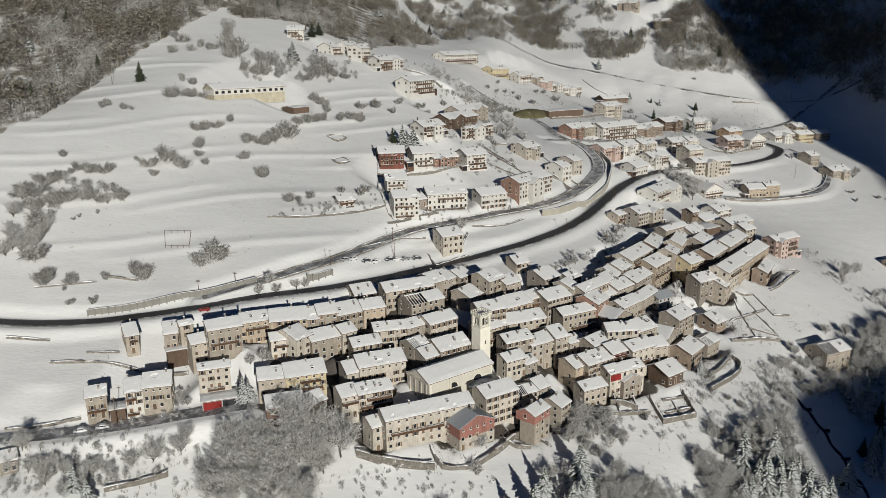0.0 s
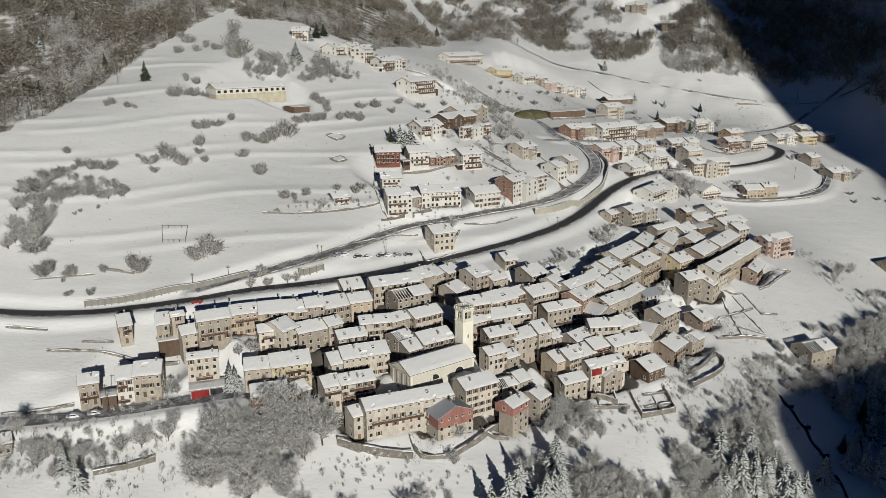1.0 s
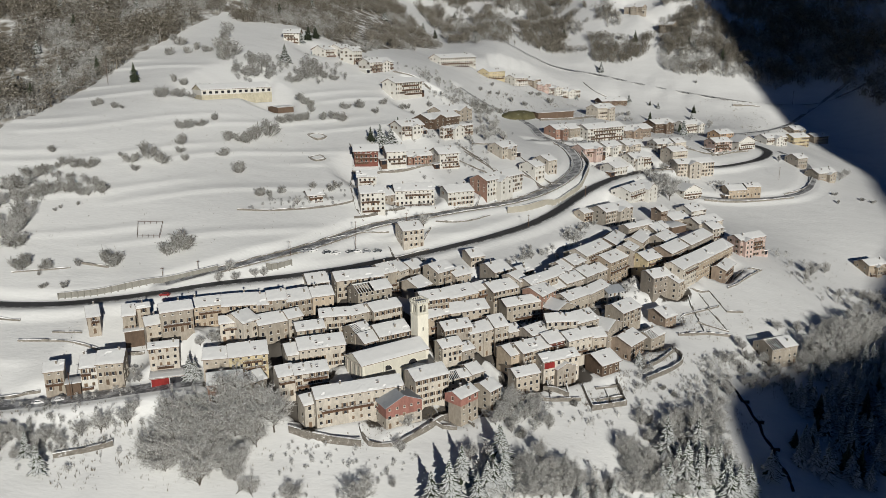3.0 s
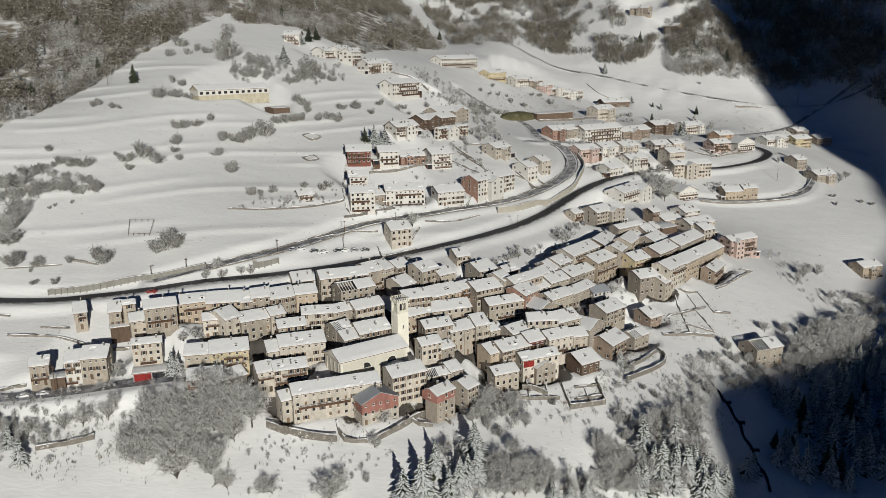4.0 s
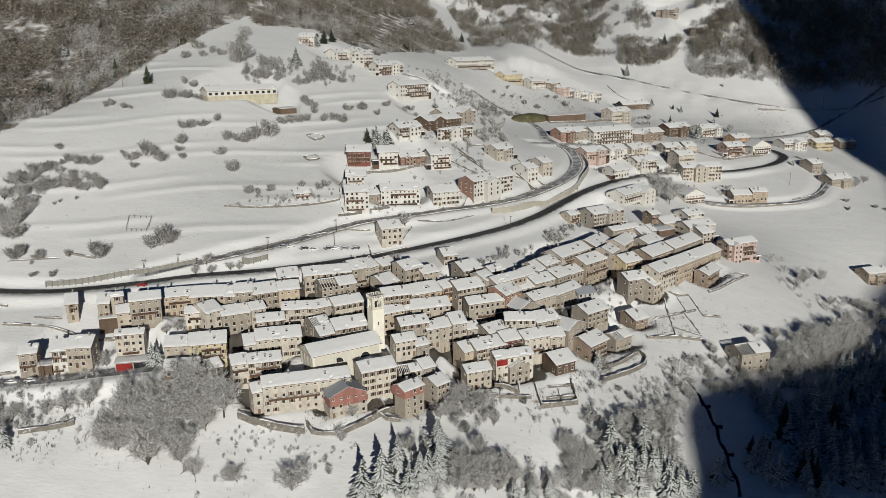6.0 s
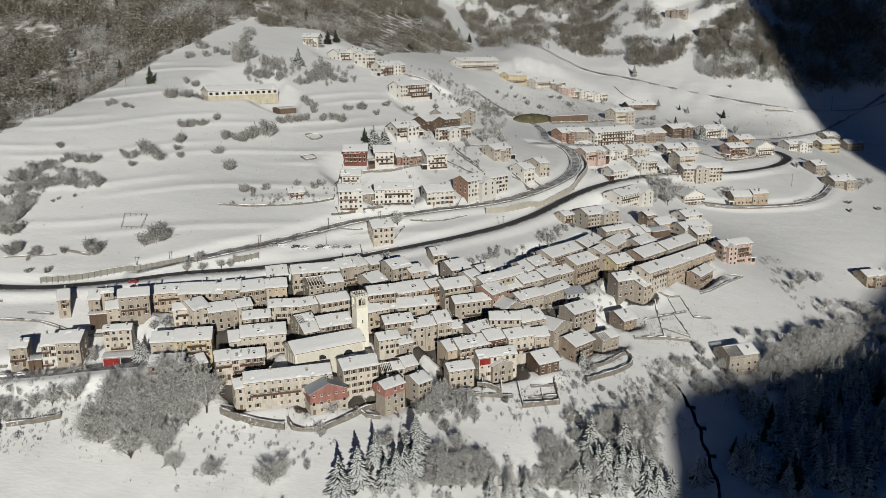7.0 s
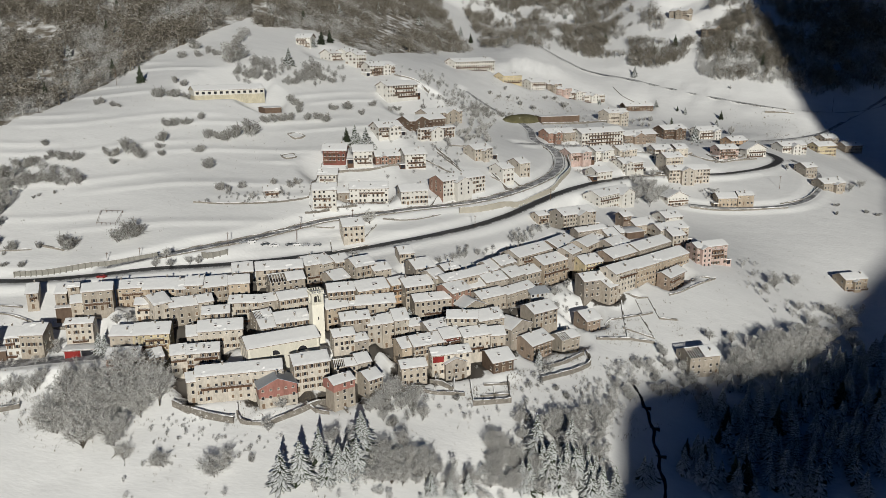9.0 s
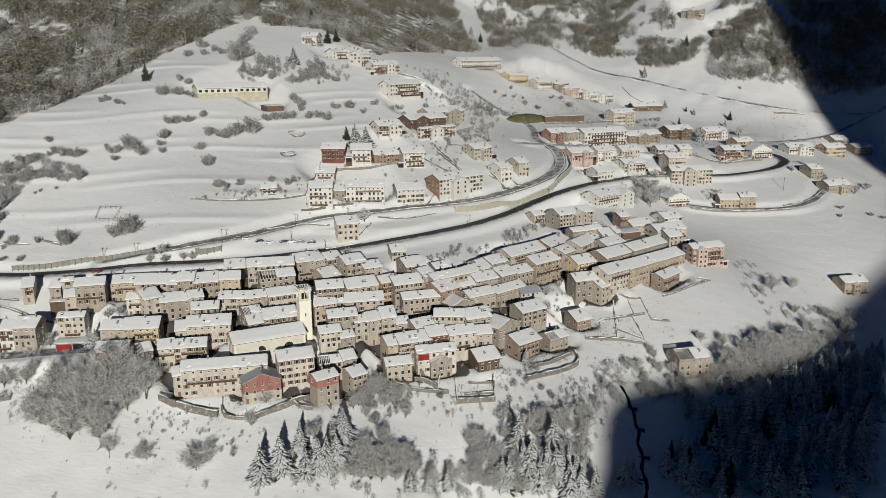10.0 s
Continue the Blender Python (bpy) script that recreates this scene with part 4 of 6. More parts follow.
LUN = lunette(1.9)
for x in (-3.6, 7.2):
    part("lunette_window", LUN, church, "half-round dark church window", pose(x, -hy, CH - 4.2))
for x in (-hx + 0.5, -hx + 0.5 + 8.5, hx - 0.6):
    part("pilaster", Shape().box(x - 0.4, x + 0.4, -hy - 0.22, -hy, 0, CH).mesh("pilaster", WALLS["church"]), church)
part("cornice", Shape().box(-hx - 0.3, hx + 0.3, -hy - 0.35, -hy, CH - 0.45, CH - 0.02).mesh("cornice", WALLS["church"]), church)
for y in (-4.6, -1.6, 1.6, 4.6):
    part("pilaster", Shape().box(-hx - 0.25, -hx, y - 0.35, y + 0.35, 0, CH).mesh("pilaster", WALLS["cream"]), church)
part("entablature", Shape().box(-hx - 0.4, -hx, -hy - 0.2, hy + 0.2, CH - 0.5, CH + 0.1).mesh("entablature", WALLS["cream"]), church)
part("church_door", Shape().box(-hx - 0.06, -hx + 0.1, -1.1, 1.1, 0.6, 4.0).mesh("church_door", SHUTTER), church)
chapel = Shape()
n = 10
for i in range(n):
    a0, a1 = math.pi + math.pi * i / n, math.pi + math.pi * (i + 1) / n
    p0, p1 = (8.2 + 5.2 * math.cos(a0), -hy + 4.2 * math.sin(a0)), (8.2 + 5.2 * math.cos(a1), -hy + 4.2 * math.sin(a1))
    chapel.add([(*p0, 0), (*p1, 0), (*p1, 6.2), (*p0, 6.2)], [(0, 1, 2, 3)], 0)
    q0, q1 = (8.2 + 5.6 * math.cos(a0), -hy + 4.6 * math.sin(a0)), (8.2 + 5.6 * math.cos(a1), -hy + 4.6 * math.sin(a1))
    chapel.add([(*q0, 6.2), (*q1, 6.2), (8.2, -hy, 7.9)], [(0, 1, 2)], 1)
part("side_chapel", chapel.mesh("side_chapel", [WALLS["church"], ROOF_SNOW]), church, "low rounded side chapel with snow on its roof")

tower = thing("bell_tower", pose(13.0, 267.2, -7.0, 0, 0, CHURCH_TURN), "tall slender cream plastered bell tower with an open belfry", "tower")
TW, TH = 2.4, 16.6
part("shaft", Shape().box(-TW, TW, -TW, TW, 0, TH).mesh("shaft", WALLS["church"]), tower)
part("string_course", Shape().box(-TW - 0.2, TW + 0.2, -TW - 0.2, TW + 0.2, TH, TH + 0.35).mesh("string_course", WALLS["church"]), tower)
for sx in (-1, 1):
    for sy in (-1, 1):
        part("belfry_pier", Shape().box(sx * TW * 0.8 - 0.48, sx * TW * 0.8 + 0.48, sy * TW * 0.8 - 0.48, sy * TW * 0.8 + 0.48, TH + 0.35, TH + 4.4).mesh("belfry_pier", WALLS["church"]), tower)
for r in range(4):
    m = Shape()
    m.box(-TW * 0.62, TW * 0.62, -TW * 0.94, -TW * 0.7, TH + 0.35, TH + 1.2).box(-0.14, 0.14, -TW * 0.92, -TW * 0.72, TH + 1.2, TH + 3.3)
    for i in range(6):
        for c in (-0.78, 0.78):
            a0, a1 = math.pi * i / 6, math.pi * (i + 1) / 6
            x0, z0, x1, z1 = c + 0.64 * math.cos(a0), TH + 3.2 + 0.64 * math.sin(a0), c + 0.64 * math.cos(a1), TH + 3.2 + 0.64 * math.sin(a1)
            m.add([(x0, -TW * 0.92, z0), (x0, -TW * 0.92, TH + 4.4), (x1, -TW * 0.92, TH + 4.4), (x1, -TW * 0.92, z1)], [(0, 1, 2, 3)])
    part("belfry_arch", m.mesh("belfry_arch", WALLS["church"]), tower, at=pose(0, 0, 0, 0, 0, 90 * r))
# plain near-black box fills the belfry in place of its inner shade
part("belfry_shade", Shape().box(-0.9, 0.9, -0.9, 0.9, TH + 0.35, TH + 4.3).mesh("belfry_shade", GLASS), tower, "dark belfry interior with bells")
part("parapet", Shape().box(-TW - 0.35, TW + 0.35, -TW - 0.35, TW + 0.35, TH + 4.4, TH + 4.8).mesh("parapet", WALLS["church"]), tower)
for r in range(4):
    for i in range(6):
        x = -TW - 0.1 + i * (2 * TW + 0.2) / 5
        if i < 5:
            part("baluster", Shape().box(x - 0.16, x + 0.16, -TW - 0.26, -TW + 0.06, TH + 4.8, TH + 5.8).mesh("baluster", WALLS["church"]), tower, at=pose(0, 0, 0, 0, 0, 90 * r))
    part("rail", Shape().box(-TW - 0.3, TW + 0.3, -TW - 0.3, -TW + 0.08, TH + 5.8, TH + 5.98).mesh("rail", WALLS["church"]), tower, at=pose(0, 0, 0, 0, 0, 90 * r))
part("snow", Shape().box(-TW, TW, -TW, TW, TH + 4.8, TH + 5.0).mesh("snow", ROOF_SNOW), tower)
part("lightning_rod", Shape().tube((0, 0, TH + 5), (0, 0, TH + 8.2), 0.09, 0.04).mesh("lightning_rod", GLASS), tower)
for z in (4.5, 10.5):
    part("slit_window", Shape().box(-0.22, 0.22, -TW - 0.02, -TW + 0.1, z, z + 1.3).mesh("slit_window", GLASS), tower)

# ---- walls along roads and gardens ----


def stone_wall(points, tall, thick, mat, label, cap=True, base=-1.2, ribs=False, straight=False):
    """A retaining wall that follows the ground, with snow on its top."""
    if straight:
        line = np.concatenate([np.linspace(p, q, max(2, int(np.hypot(*np.subtract(q, p)) / 1.8)), endpoint=False) for p, q in zip(points, points[1:])] + [np.array([points[-1]], float)])
    else:
        line = smooth_line(points, 2.5)
    z = ground(line[:, 0], line[:, 1])
    for _ in range(3):
        z[1:-1] = 0.25 * z[:-2] + 0.5 * z[1:-1] + 0.25 * z[2:]
    tang = np.gradient(line, axis=0)
    tang /= np.linalg.norm(tang, axis=1)[:, None]
    side = np.stack([-tang[:, 1], tang[:, 0]], -1) * thick / 2
    root = thing("retaining_wall", pose(line[0, 0], line[0, 1], z[0]), label, "wall")
    for name, lo, hi, wide, m in (("masonry", base, tall, 1.0, mat), ("snow", tall, tall + 0.12, 1.0, ROOF_SNOW)):
        v, f = [], []
        for i in range(len(line)):
            jit = rng.uniform(-0.45, 0.2) if mat is STONE else 0.0
            for s_, zz in ((-1, lo), (-1, hi + jit), (1, hi + jit), (1, lo)):
                p = line[i] + side[i] * s_ * wide - line[0]
                v.append((p[0], p[1], z[i] - z[0] + zz + (0.0 if zz != lo or name == "masonry" else -0.1)))
        for i in range(len(line) - 1):
            for j in range(3):
                a = 4 * i + j
                f.append((a, a + 1, a + 5, a + 4))
        e = 4 * (len(line) - 1)
        f += [(3, 2, 1, 0), (e, e + 1, e + 2, e + 3)]
        if name == "masonry" or cap:
            part(name, mesh_of(name, v, f, m), root)
    if ribs:
        for i in range(len(line)):
            p = line[i] - side[i] * 1.5 - line[0]
            part("buttress", Shape().box(-0.22, 0.22, -0.3, 0.3, base, tall - 0.1).mesh("buttress", mat), root, at=pose(p[0], p[1], z[i] - z[0], 0, 0, math.degrees(math.atan2(tang[i, 1], tang[i, 0]))))
    return root


OLD = "rough stone retaining wall capped with snow"
for pts, tall in (([(-103.4, 211.6), (-94.1, 214.6), (-85.8, 217.6)], 1.6), ([(-28.3, 225), (-18.3, 222.8), (-3.5, 222.6)], 2.6), ([(9.4, 224.1), (19.3, 233.2), (27.2, 245.7)], 2.4), ([(-4.6, 228.3), (-1, 223.1), (9.4, 224.1)], 1.5),
                  ([(-79.5, 346.5), (-65.5, 350.5), (-49, 361), (-28.7, 376.1)], 0.9), ([(181, 498.5), (206, 502), (243, 512)], 0.9),
                  ([(27.2, 245.7), (34.2, 237.9)], 1.0), ([(-143, 232.2), (-131, 234.6), (-120, 236.8)], 0.9), ([(-158.5, 267.2), (-143, 267.5)], 0.7)):
    stone_wall(pts, tall, 0.6, STONE, OLD)
# terraced gardens below and beside the village
for pts, tall in (([(59.9, 262.4), (65.3, 262.1), (69.6, 260.8)], 2.2), ([(102.2, 279.5), (108.1, 285), (114.8, 291.5), (121.5, 300.5), (119.5, 306.2)], 2), ([(102.1, 286.6), (106.5, 290.8), (110.6, 294.9), (118.4, 305.4)], 1.6), ([(50.9, 254.7), (54.6, 257.3), (58.9, 258.1)], 1.6), ([(18.9, 236.4), (23.2, 234.1), (28.1, 235.1)], 1.2)):
    stone_wall(pts, tall, 0.45, STONE, OLD)
for pts, tall in (([(126.5, 350.3), (147.8, 359.8), (152.7, 346.1), (160.9, 348.4)], 0.8), ([(134.9, 349.6), (137.6, 325.9)], 0.8), ([(127.2, 334.1), (149.5, 349)], 0.8), ([(135.5, 332.7), (149.6, 331.7)], 0.7),
                  ([(123.7, 318.8), (139, 326.3), (149.7, 328.7)], 1.3), ([(149.6, 331.7), (143.7, 344.9)], 0.7), ([(141.6, 356.6), (144.7, 346.9)], 0.7), ([(167.9, 386), (183.1, 390.6)], 0.8), ([(183.1, 390.6), (164.1, 370), (158.4, 365.5)], 0.9),
                  ([(75.2, 267.2), (78, 257.2), (91.7, 263.4), (89.2, 273.4)], 2.0), ([(80.4, 267.7), (90.2, 272.1)], 0.9), ([(79.8, 262), (90.7, 266.9)], 0.8), ([(84.2, 268.4), (85.7, 261.8)], 0.8), ([(55.5, 256.9), (62.7, 257.5), (74.1, 260.6)], 1.5),
                  ([(61.7, 265.7), (62.7, 257.5)], 1.0), ([(69, 266), (69.9, 259.6)], 1.0)):
    stone_wall(pts, tall, 0.4, STONE, OLD, straight=True)
for pts, tall in (([(-39.8, 436.6), (-35.3, 421.4), (-33.1, 391.4), (-26.6, 370.7), (-22.3, 364.9)], 0.8), ([(25.6, 454.8), (41.1, 441.4), (50, 433.5)], 1.0), ([(60, 444), (72.8, 439.7)], 0.9), ([(200.3, 586.2), (209.3, 572.9), (232.1, 588.5)], 1.0),
                  ([(268.9, 742.5), (295.2, 745.1)], 1.4), ([(-8.7, 374.9), (-6.6, 387)], 0.8), ([(12.4, 384.2), (11.5, 399.5)], 0.8), ([(32.7, 391.6), (35.8, 405.8)], 0.8), ([(7.2, 351.2), (11.2, 364.4)], 0.8), ([(-7.6, 346.6), (-3.6, 337.5), (11.1, 349.2)], 0.8),
                  ([(-37.2, 340.7), (-24.5, 349.2), (-8.7, 357.1)], 0.7), ([(60, 470), (72, 452), (83.9, 443.7)], 0.8), ([(30, 470), (52, 486)], 0.8)):
    stone_wall(pts, tall, 0.4, STONE, "low garden wall between the upper houses, capped with snow", straight=True)
# parapets on both sides of the upper road
for k_ in (-1, 1):
    line = LINES[1][1]
    tang = np.gradient(line, axis=0)
    tang /= np.linalg.norm(tang, axis=1)[:, None]
    off = line + np.stack([-tang[:, 1], tang[:, 0]], -1) * k_ * 3.7
    stone_wall([tuple(p) for p in off[12:-60:6]], 0.75, 0.35, STONE, "low dark parapet beside the upper road")
stone_wall([(-135.6, 283.4), (-118, 287), (-96.7, 293.5), (-75.4, 302.1)], 2.3, 0.5, GREY_CONCRETE, "long ribbed concrete retaining wall beside the road", ribs=True)
stone_wall([(-55.8, 306.7), (-51.8, 309.3), (-46.7, 313.5)], 1.9, 0.5, GREY_CONCRETE, "ribbed concrete retaining wall above the parking strip", ribs=True)
for pts in ([(-64.8, 441.2), (-60.4, 445.7), (-54.3, 442.4), (-58.4, 436.6), (-64.8, 441.2)],
            [(-59, 414.4), (-53.7, 418.8), (-49.8, 414.9), (-54.2, 410.3), (-59, 414.4)]):
    stone_wall(pts, 0.7, 0.7, STONE, "low square stone enclosure on the snowy field")
stone_wall([(49.8, 392), (60.9, 401.4), (74.8, 420.1), (94.1, 454), (104.5, 490.4), (102.1, 513.4)], 3.3, 0.5, CONCRETE, "curved tan retaining wall below the upper road", base=-4.0)
for pts, tall in (([(-33.9, 410.7), (-19.8, 412.8), (-4.6, 417.8), (21.8, 435.3)], 1.4), ([(-26.6, 363.6), (-13.7, 372.4), (-2.7, 378.3)], 1.0), ([(24, 460), (42, 441.9), (49, 436)], 1.2), ([(80, 590), (107, 606), (128, 640)], 1.6),
                  ([(138, 517), (172, 536)], 1.0), ([(160, 560), (190, 584)], 1.2), ([(205, 572), (236, 589)], 1.2), ([(-138.8, 257.3), (-125.1, 257.6), (-104, 257), (-90.6, 258.1)], 0.9), ([(-127.9, 262.3), (-116, 262)], 0.7),
                  ([(-160.2, 293.5), (-146.6, 296.8), (-137.8, 299.1)], 0.6), ([(-135.8, 302.1), (-122, 300.5)], 0.9), ([(40.7, 385.1), (29.4, 375.1), (13.3, 369.5)], 0.6)):
    stone_wall(pts, tall, 0.5, STONE, OLD)

for pts in ([(100.3, 523), (115.9, 525.9), (136.0, 539.0)],
            [(140.8, 557.9), (160.9, 567.3), (177.5, 580.4)],
            [(182.1, 582.6), (193.6, 577.7), (207.5, 575.5), (244.5, 606.2)],
            [(59.9, 449.0), (68.2, 440.0), (74.5, 434.4)],
            [(-28.3, 389.7), (-17.2, 396.1), (-6.1, 403.8)],
            [(11.3, 448.5), (25.4, 439), (42.1, 432.7)],
            [(135.6, 784.9), (144.9, 767.0), (157.9, 761.8)],
            [(-27.9, 561.3), (-11.7, 562.8), (-0.9, 557.1)],
            [(240.3, 521.6), (258.8, 533.1), (277.0, 564.1)]):
    stone_wall(pts, 0.9, 0.5, STONE, "low garden wall between the upper houses, capped with snow")

# ---- a rounded grassy bank above the bend ----
bank = Shape()
bm_rows = 9
for j in range(bm_rows + 1):
    for i in range(25):
        a, e = 2 * math.pi * i / 24, math.pi / 2 * j / bm_rows
        k = 1 + 0.1 * noise.noise((3 * math.cos(a), 3 * math.sin(a), 2.2 * e))
        bank.v.append((20 * k * math.cos(a) * math.cos(e), 9 * k * math.sin(a) * math.cos(e), 6.5 * k * math.sin(e) - 1.5))
for j in range(bm_rows):
    for i in range(24):
        a = 25 * j + i
        bank.f.append((a, a + 1, a + 26, a + 25))
        bank.s.append(0)
ob = new("grass_bank", bank.mesh("grass_bank", DRY, True))
ob.matrix_basis = pose(63, 594, height(63, 594) - 0.4, 0, 0, 40)
tagged(ob, "rounded bank of brown dry grass clear of snow", "bank")

# ---- a pen on the field ----
pen = thing("fenced_pen", pose(-113, 325, height(-113, 325)), "small snowy pen of wooden posts and rails", "fence")
corners = [(-7, 4), (4, 5), (6, -5), (-4, -5)]
for i, (ax, ay) in enumerate(corners):
    bx, by = corners[i - 1]
    n = 4
    for k_ in range(n):
        t = k_ / n
        qx, qy = ax + (bx - ax) * t, ay + (by - ay) * t
        part("post", Shape().tube((qx, qy, height(-113 + qx, 325 + qy) - height(-113, 325) - 0.3), (qx, qy, height(-113 + qx, 325 + qy) - height(-113, 325) + 1.3), 0.1, 0.09, 5).mesh("post", WOOD), pen)
    za, zb_ = (height(-113 + ax, 325 + ay) - height(-113, 325) + 1.0, height(-113 + bx, 325 + by) - height(-113, 325) + 1.0)
    part("rail", Shape().tube((ax, ay, za), (bx, by, zb_), 0.07, 0.07, 5).mesh("rail", WOOD), pen)

# ---- vehicles ----
PAINT = {k: material(k + "_car_paint", c, rough=0.35, vary=0.05, bump=0.0, spec=0.5) for k, c in dict(red=(0.28, 0.03, 0.03), grey=(0.25, 0.26, 0.28), dark=(0.06, 0.07, 0.08), white=(0.75, 0.75, 0.75)).items()}
TYRE = material("tyre_rubber", (0.03, 0.03, 0.03), vary=0.1)


def car(x, y, turn, colour, snowy=True):
    root = thing("parked_car", pose(x, y, height(x, y) + 0.12, 0, 0, turn), colour + " parked car with snow on its roof" if snowy else colour + " car at the roadside", "car", "parked cars")
    w = 0.85
    prof = [(-2.1, 0.35), (-2.1, 0.85), (-1.2, 0.95), (-0.6, 1.42), (0.9, 1.45), (1.6, 1.0), (2.1, 0.9), (2.1, 0.35)]
    m = len(prof)
    v = [(px, s_ * w * (0.86 if pz > 1.2 else 1), pz) for s_ in (-1, 1) for px, pz in prof]
    f = [tuple(range(m - 1, -1, -1)), tuple(range(m, 2 * m))] + [(i, (i + 1) % m, m + (i + 1) % m, m + i) for i in range(m)]
    part("body", mesh_of("body", v, f, PAINT[colour]), root)
    part("windscreen", Shape().add([(-1.15, -0.75, 1.0), (-1.15, 0.75, 1.0), (-0.66, 0.66, 1.42), (-0.66, -0.66, 1.42)], [(0, 1, 2, 3)]).mesh("windscreen", GLASS), root)
    for s_ in (-1, 1):
        part("side_window", Shape().add([(-1.0, s_ * 0.87, 1.0), (1.3, s_ * 0.87, 1.02), (0.85, s_ * 0.76, 1.38), (-0.6, s_ * 0.76, 1.36)], [(0, 1, 2, 3)]).mesh("side_window", GLASS), root)
    for px in (-1.35, 1.3):
        for s_ in (-1, 1):
            part("wheel", Shape().tube((px, s_ * 0.9, 0.33), (px, s_ * 0.66, 0.33), 0.33, 0.33, 12).mesh("wheel", TYRE), root)
    if snowy:
        part("snow", Shape().box(-0.7, 0.95, -0.7, 0.7, 1.43, 1.6).box(-2.05, -1.25, -0.8, 0.8, 0.9, 1.02).mesh("snow", ROOF_SNOW), root)
    return root


for x, y, turn, colour in ((-117.5, 230.2, 15, "white"), (-111, 231.7, 15, "white"), (-90.5, 281.2, 5, "red"), (-42.3, 322.5, 45, "grey"), (-39.2, 324.5, 42, "white"), (-34, 327.8, 40, "dark"), (-30, 330, 40, "white"),
                           (-21.3, 336.4, 30, "white"), (-17.4, 338.3, 25, "grey"), (-12.5, 341, 20, "dark"), (-24.2, 334.7, 32, "dark"), (108, 548, 20, "grey"), (114, 551, 20, "dark"), (128, 556, 25, "white"), (140, 560, 25, "grey")):
    car(x, y, turn, colour, colour != "red")

# ---- poles ----


def pole(x, y, tall):
    root = thing("utility_pole", pose(x, y, height(x, y) - 0.3), "slim dark wooden utility pole in the snow", "pole", "utility poles")
    part("mast", Shape().tube((0, 0, 0), (0, 0, tall), 0.14, 0.1, 6).mesh("mast", WOOD), root)
    part("crossarm", Shape().box(-0.7, 0.7, -0.06, 0.06, tall - 0.6, tall - 0.45).mesh("crossarm", WOOD), root)


for x, y, tall in ((-96.7, 295.5, 6), (-83.4, 300.8, 6), (331, 763, 14), (243, 541, 9), (-23.5, 348.2, 7), (-47.7, 317.3, 7), (-0.7, 362.9, 7), (-106.5, 232.2, 11), (-22.3, 339.4, 7), (-190, 462, 12), (60.1, 379.4, 7), (95.7, 435.9, 7)):
    pole(x, y, tall)

# ---- torrent with check dams in the gorge ----
WATER = material("dark_water", (0.012, 0.014, 0.018), rough=0.25, vary=0.4, scale=0.5, fine=3, spec=0.4)
stream_line = smooth_line([(139.1, 298.5), (142.5, 293), (143.1, 289.1), (145, 285.9), (145.5, 280.2), (147, 276.9), (146.4, 270), (148.3, 264), (147.8, 257.7), (149.6, 251.6), (149.2, 244.2)], 1.2)
sz = ground(stream_line[:, 0], stream_line[:, 1])
vs, fs = [], []
for i, p in enumerate(stream_line):
    w = 0.62 + 0.55 * noise.noise((i * 0.45, 0, 0))
    vs += [(p[0] - w, p[1], sz[i] + 0.3), (p[0] + w, p[1] + 0.3, sz[i] + 0.3)]
    if i:
        fs.append((2 * i - 2, 2 * i - 1, 2 * i + 1, 2 * i))
tagged(new("stream", mesh_of("stream", vs, fs, WATER)), "narrow dark torrent running down the snowy gorge", "stream", kind="structure")
for i in (9, 17, 28):
    p = stream_line[min(i, len(stream_line) - 1)]
    zz = height(*p)
    dam = thing("check_dam", pose(p[0], p[1], zz, 0, 0, rng.uniform(-12, 12)), "low dark stone check dam across the torrent", "dam", "check dams")
    part("masonry", Shape().box(-2.6, 2.6, -0.3, 0.3, -1, 0.5).mesh("masonry", TYRE), dam)

# ---- trees ----
TWIG = material("frosted_twigs", (0.33, 0.315, 0.29), rough=0.9, island=(0.88, 0.88, 0.88), vary=0.8, scale=0.45, fine=2.5, bump=0.0, rand=0.12)
BARK = material("dark_bark", (0.085, 0.07, 0.055), vary=0.35, scale=1.5, fine=8, spot=(0.7, 0.7, 0.7), spot_at=0.63)
NEEDLE = material("fir_needles", (0.055, 0.068, 0.042), vary=0.45, scale=0.8, fine=5, rand=0.2)
LOAD = material("snow_on_branches", (0.72, 0.73, 0.74), rough=0.8, vary=0.12, scale=1.0, fine=4, bump=0.3, dist=0.1)
BROWN_BRUSH = material("brown_brush", (0.10, 0.086, 0.064), rough=0.95, island=(0.36, 0.33, 0.285), vary=0.5, scale=0.12, fine=0.5, bump=0.0)
PALE_BRUSH = material("frosted_brush", (0.33, 0.32, 0.305), rough=0.95, island=(0.58, 0.58, 0.57), vary=0.4, scale=0.12, fine=0.5, bump=0.0)
BRUSH = material("winter_brush", (0.145, 0.13, 0.108), rough=0.95, island=(0.35, 0.33, 0.30), vary=0.75, scale=0.1, fine=0.4, bump=0.0, spot=(0.50, 0.49, 0.47), spot_at=0.545)
HEDGE = material("grey_shrub", (0.12, 0.108, 0.09), rough=0.95, island=(0.66, 0.66, 0.65), vary=0.6, scale=1.2, fine=5, bump=0.0, rand=0.2)


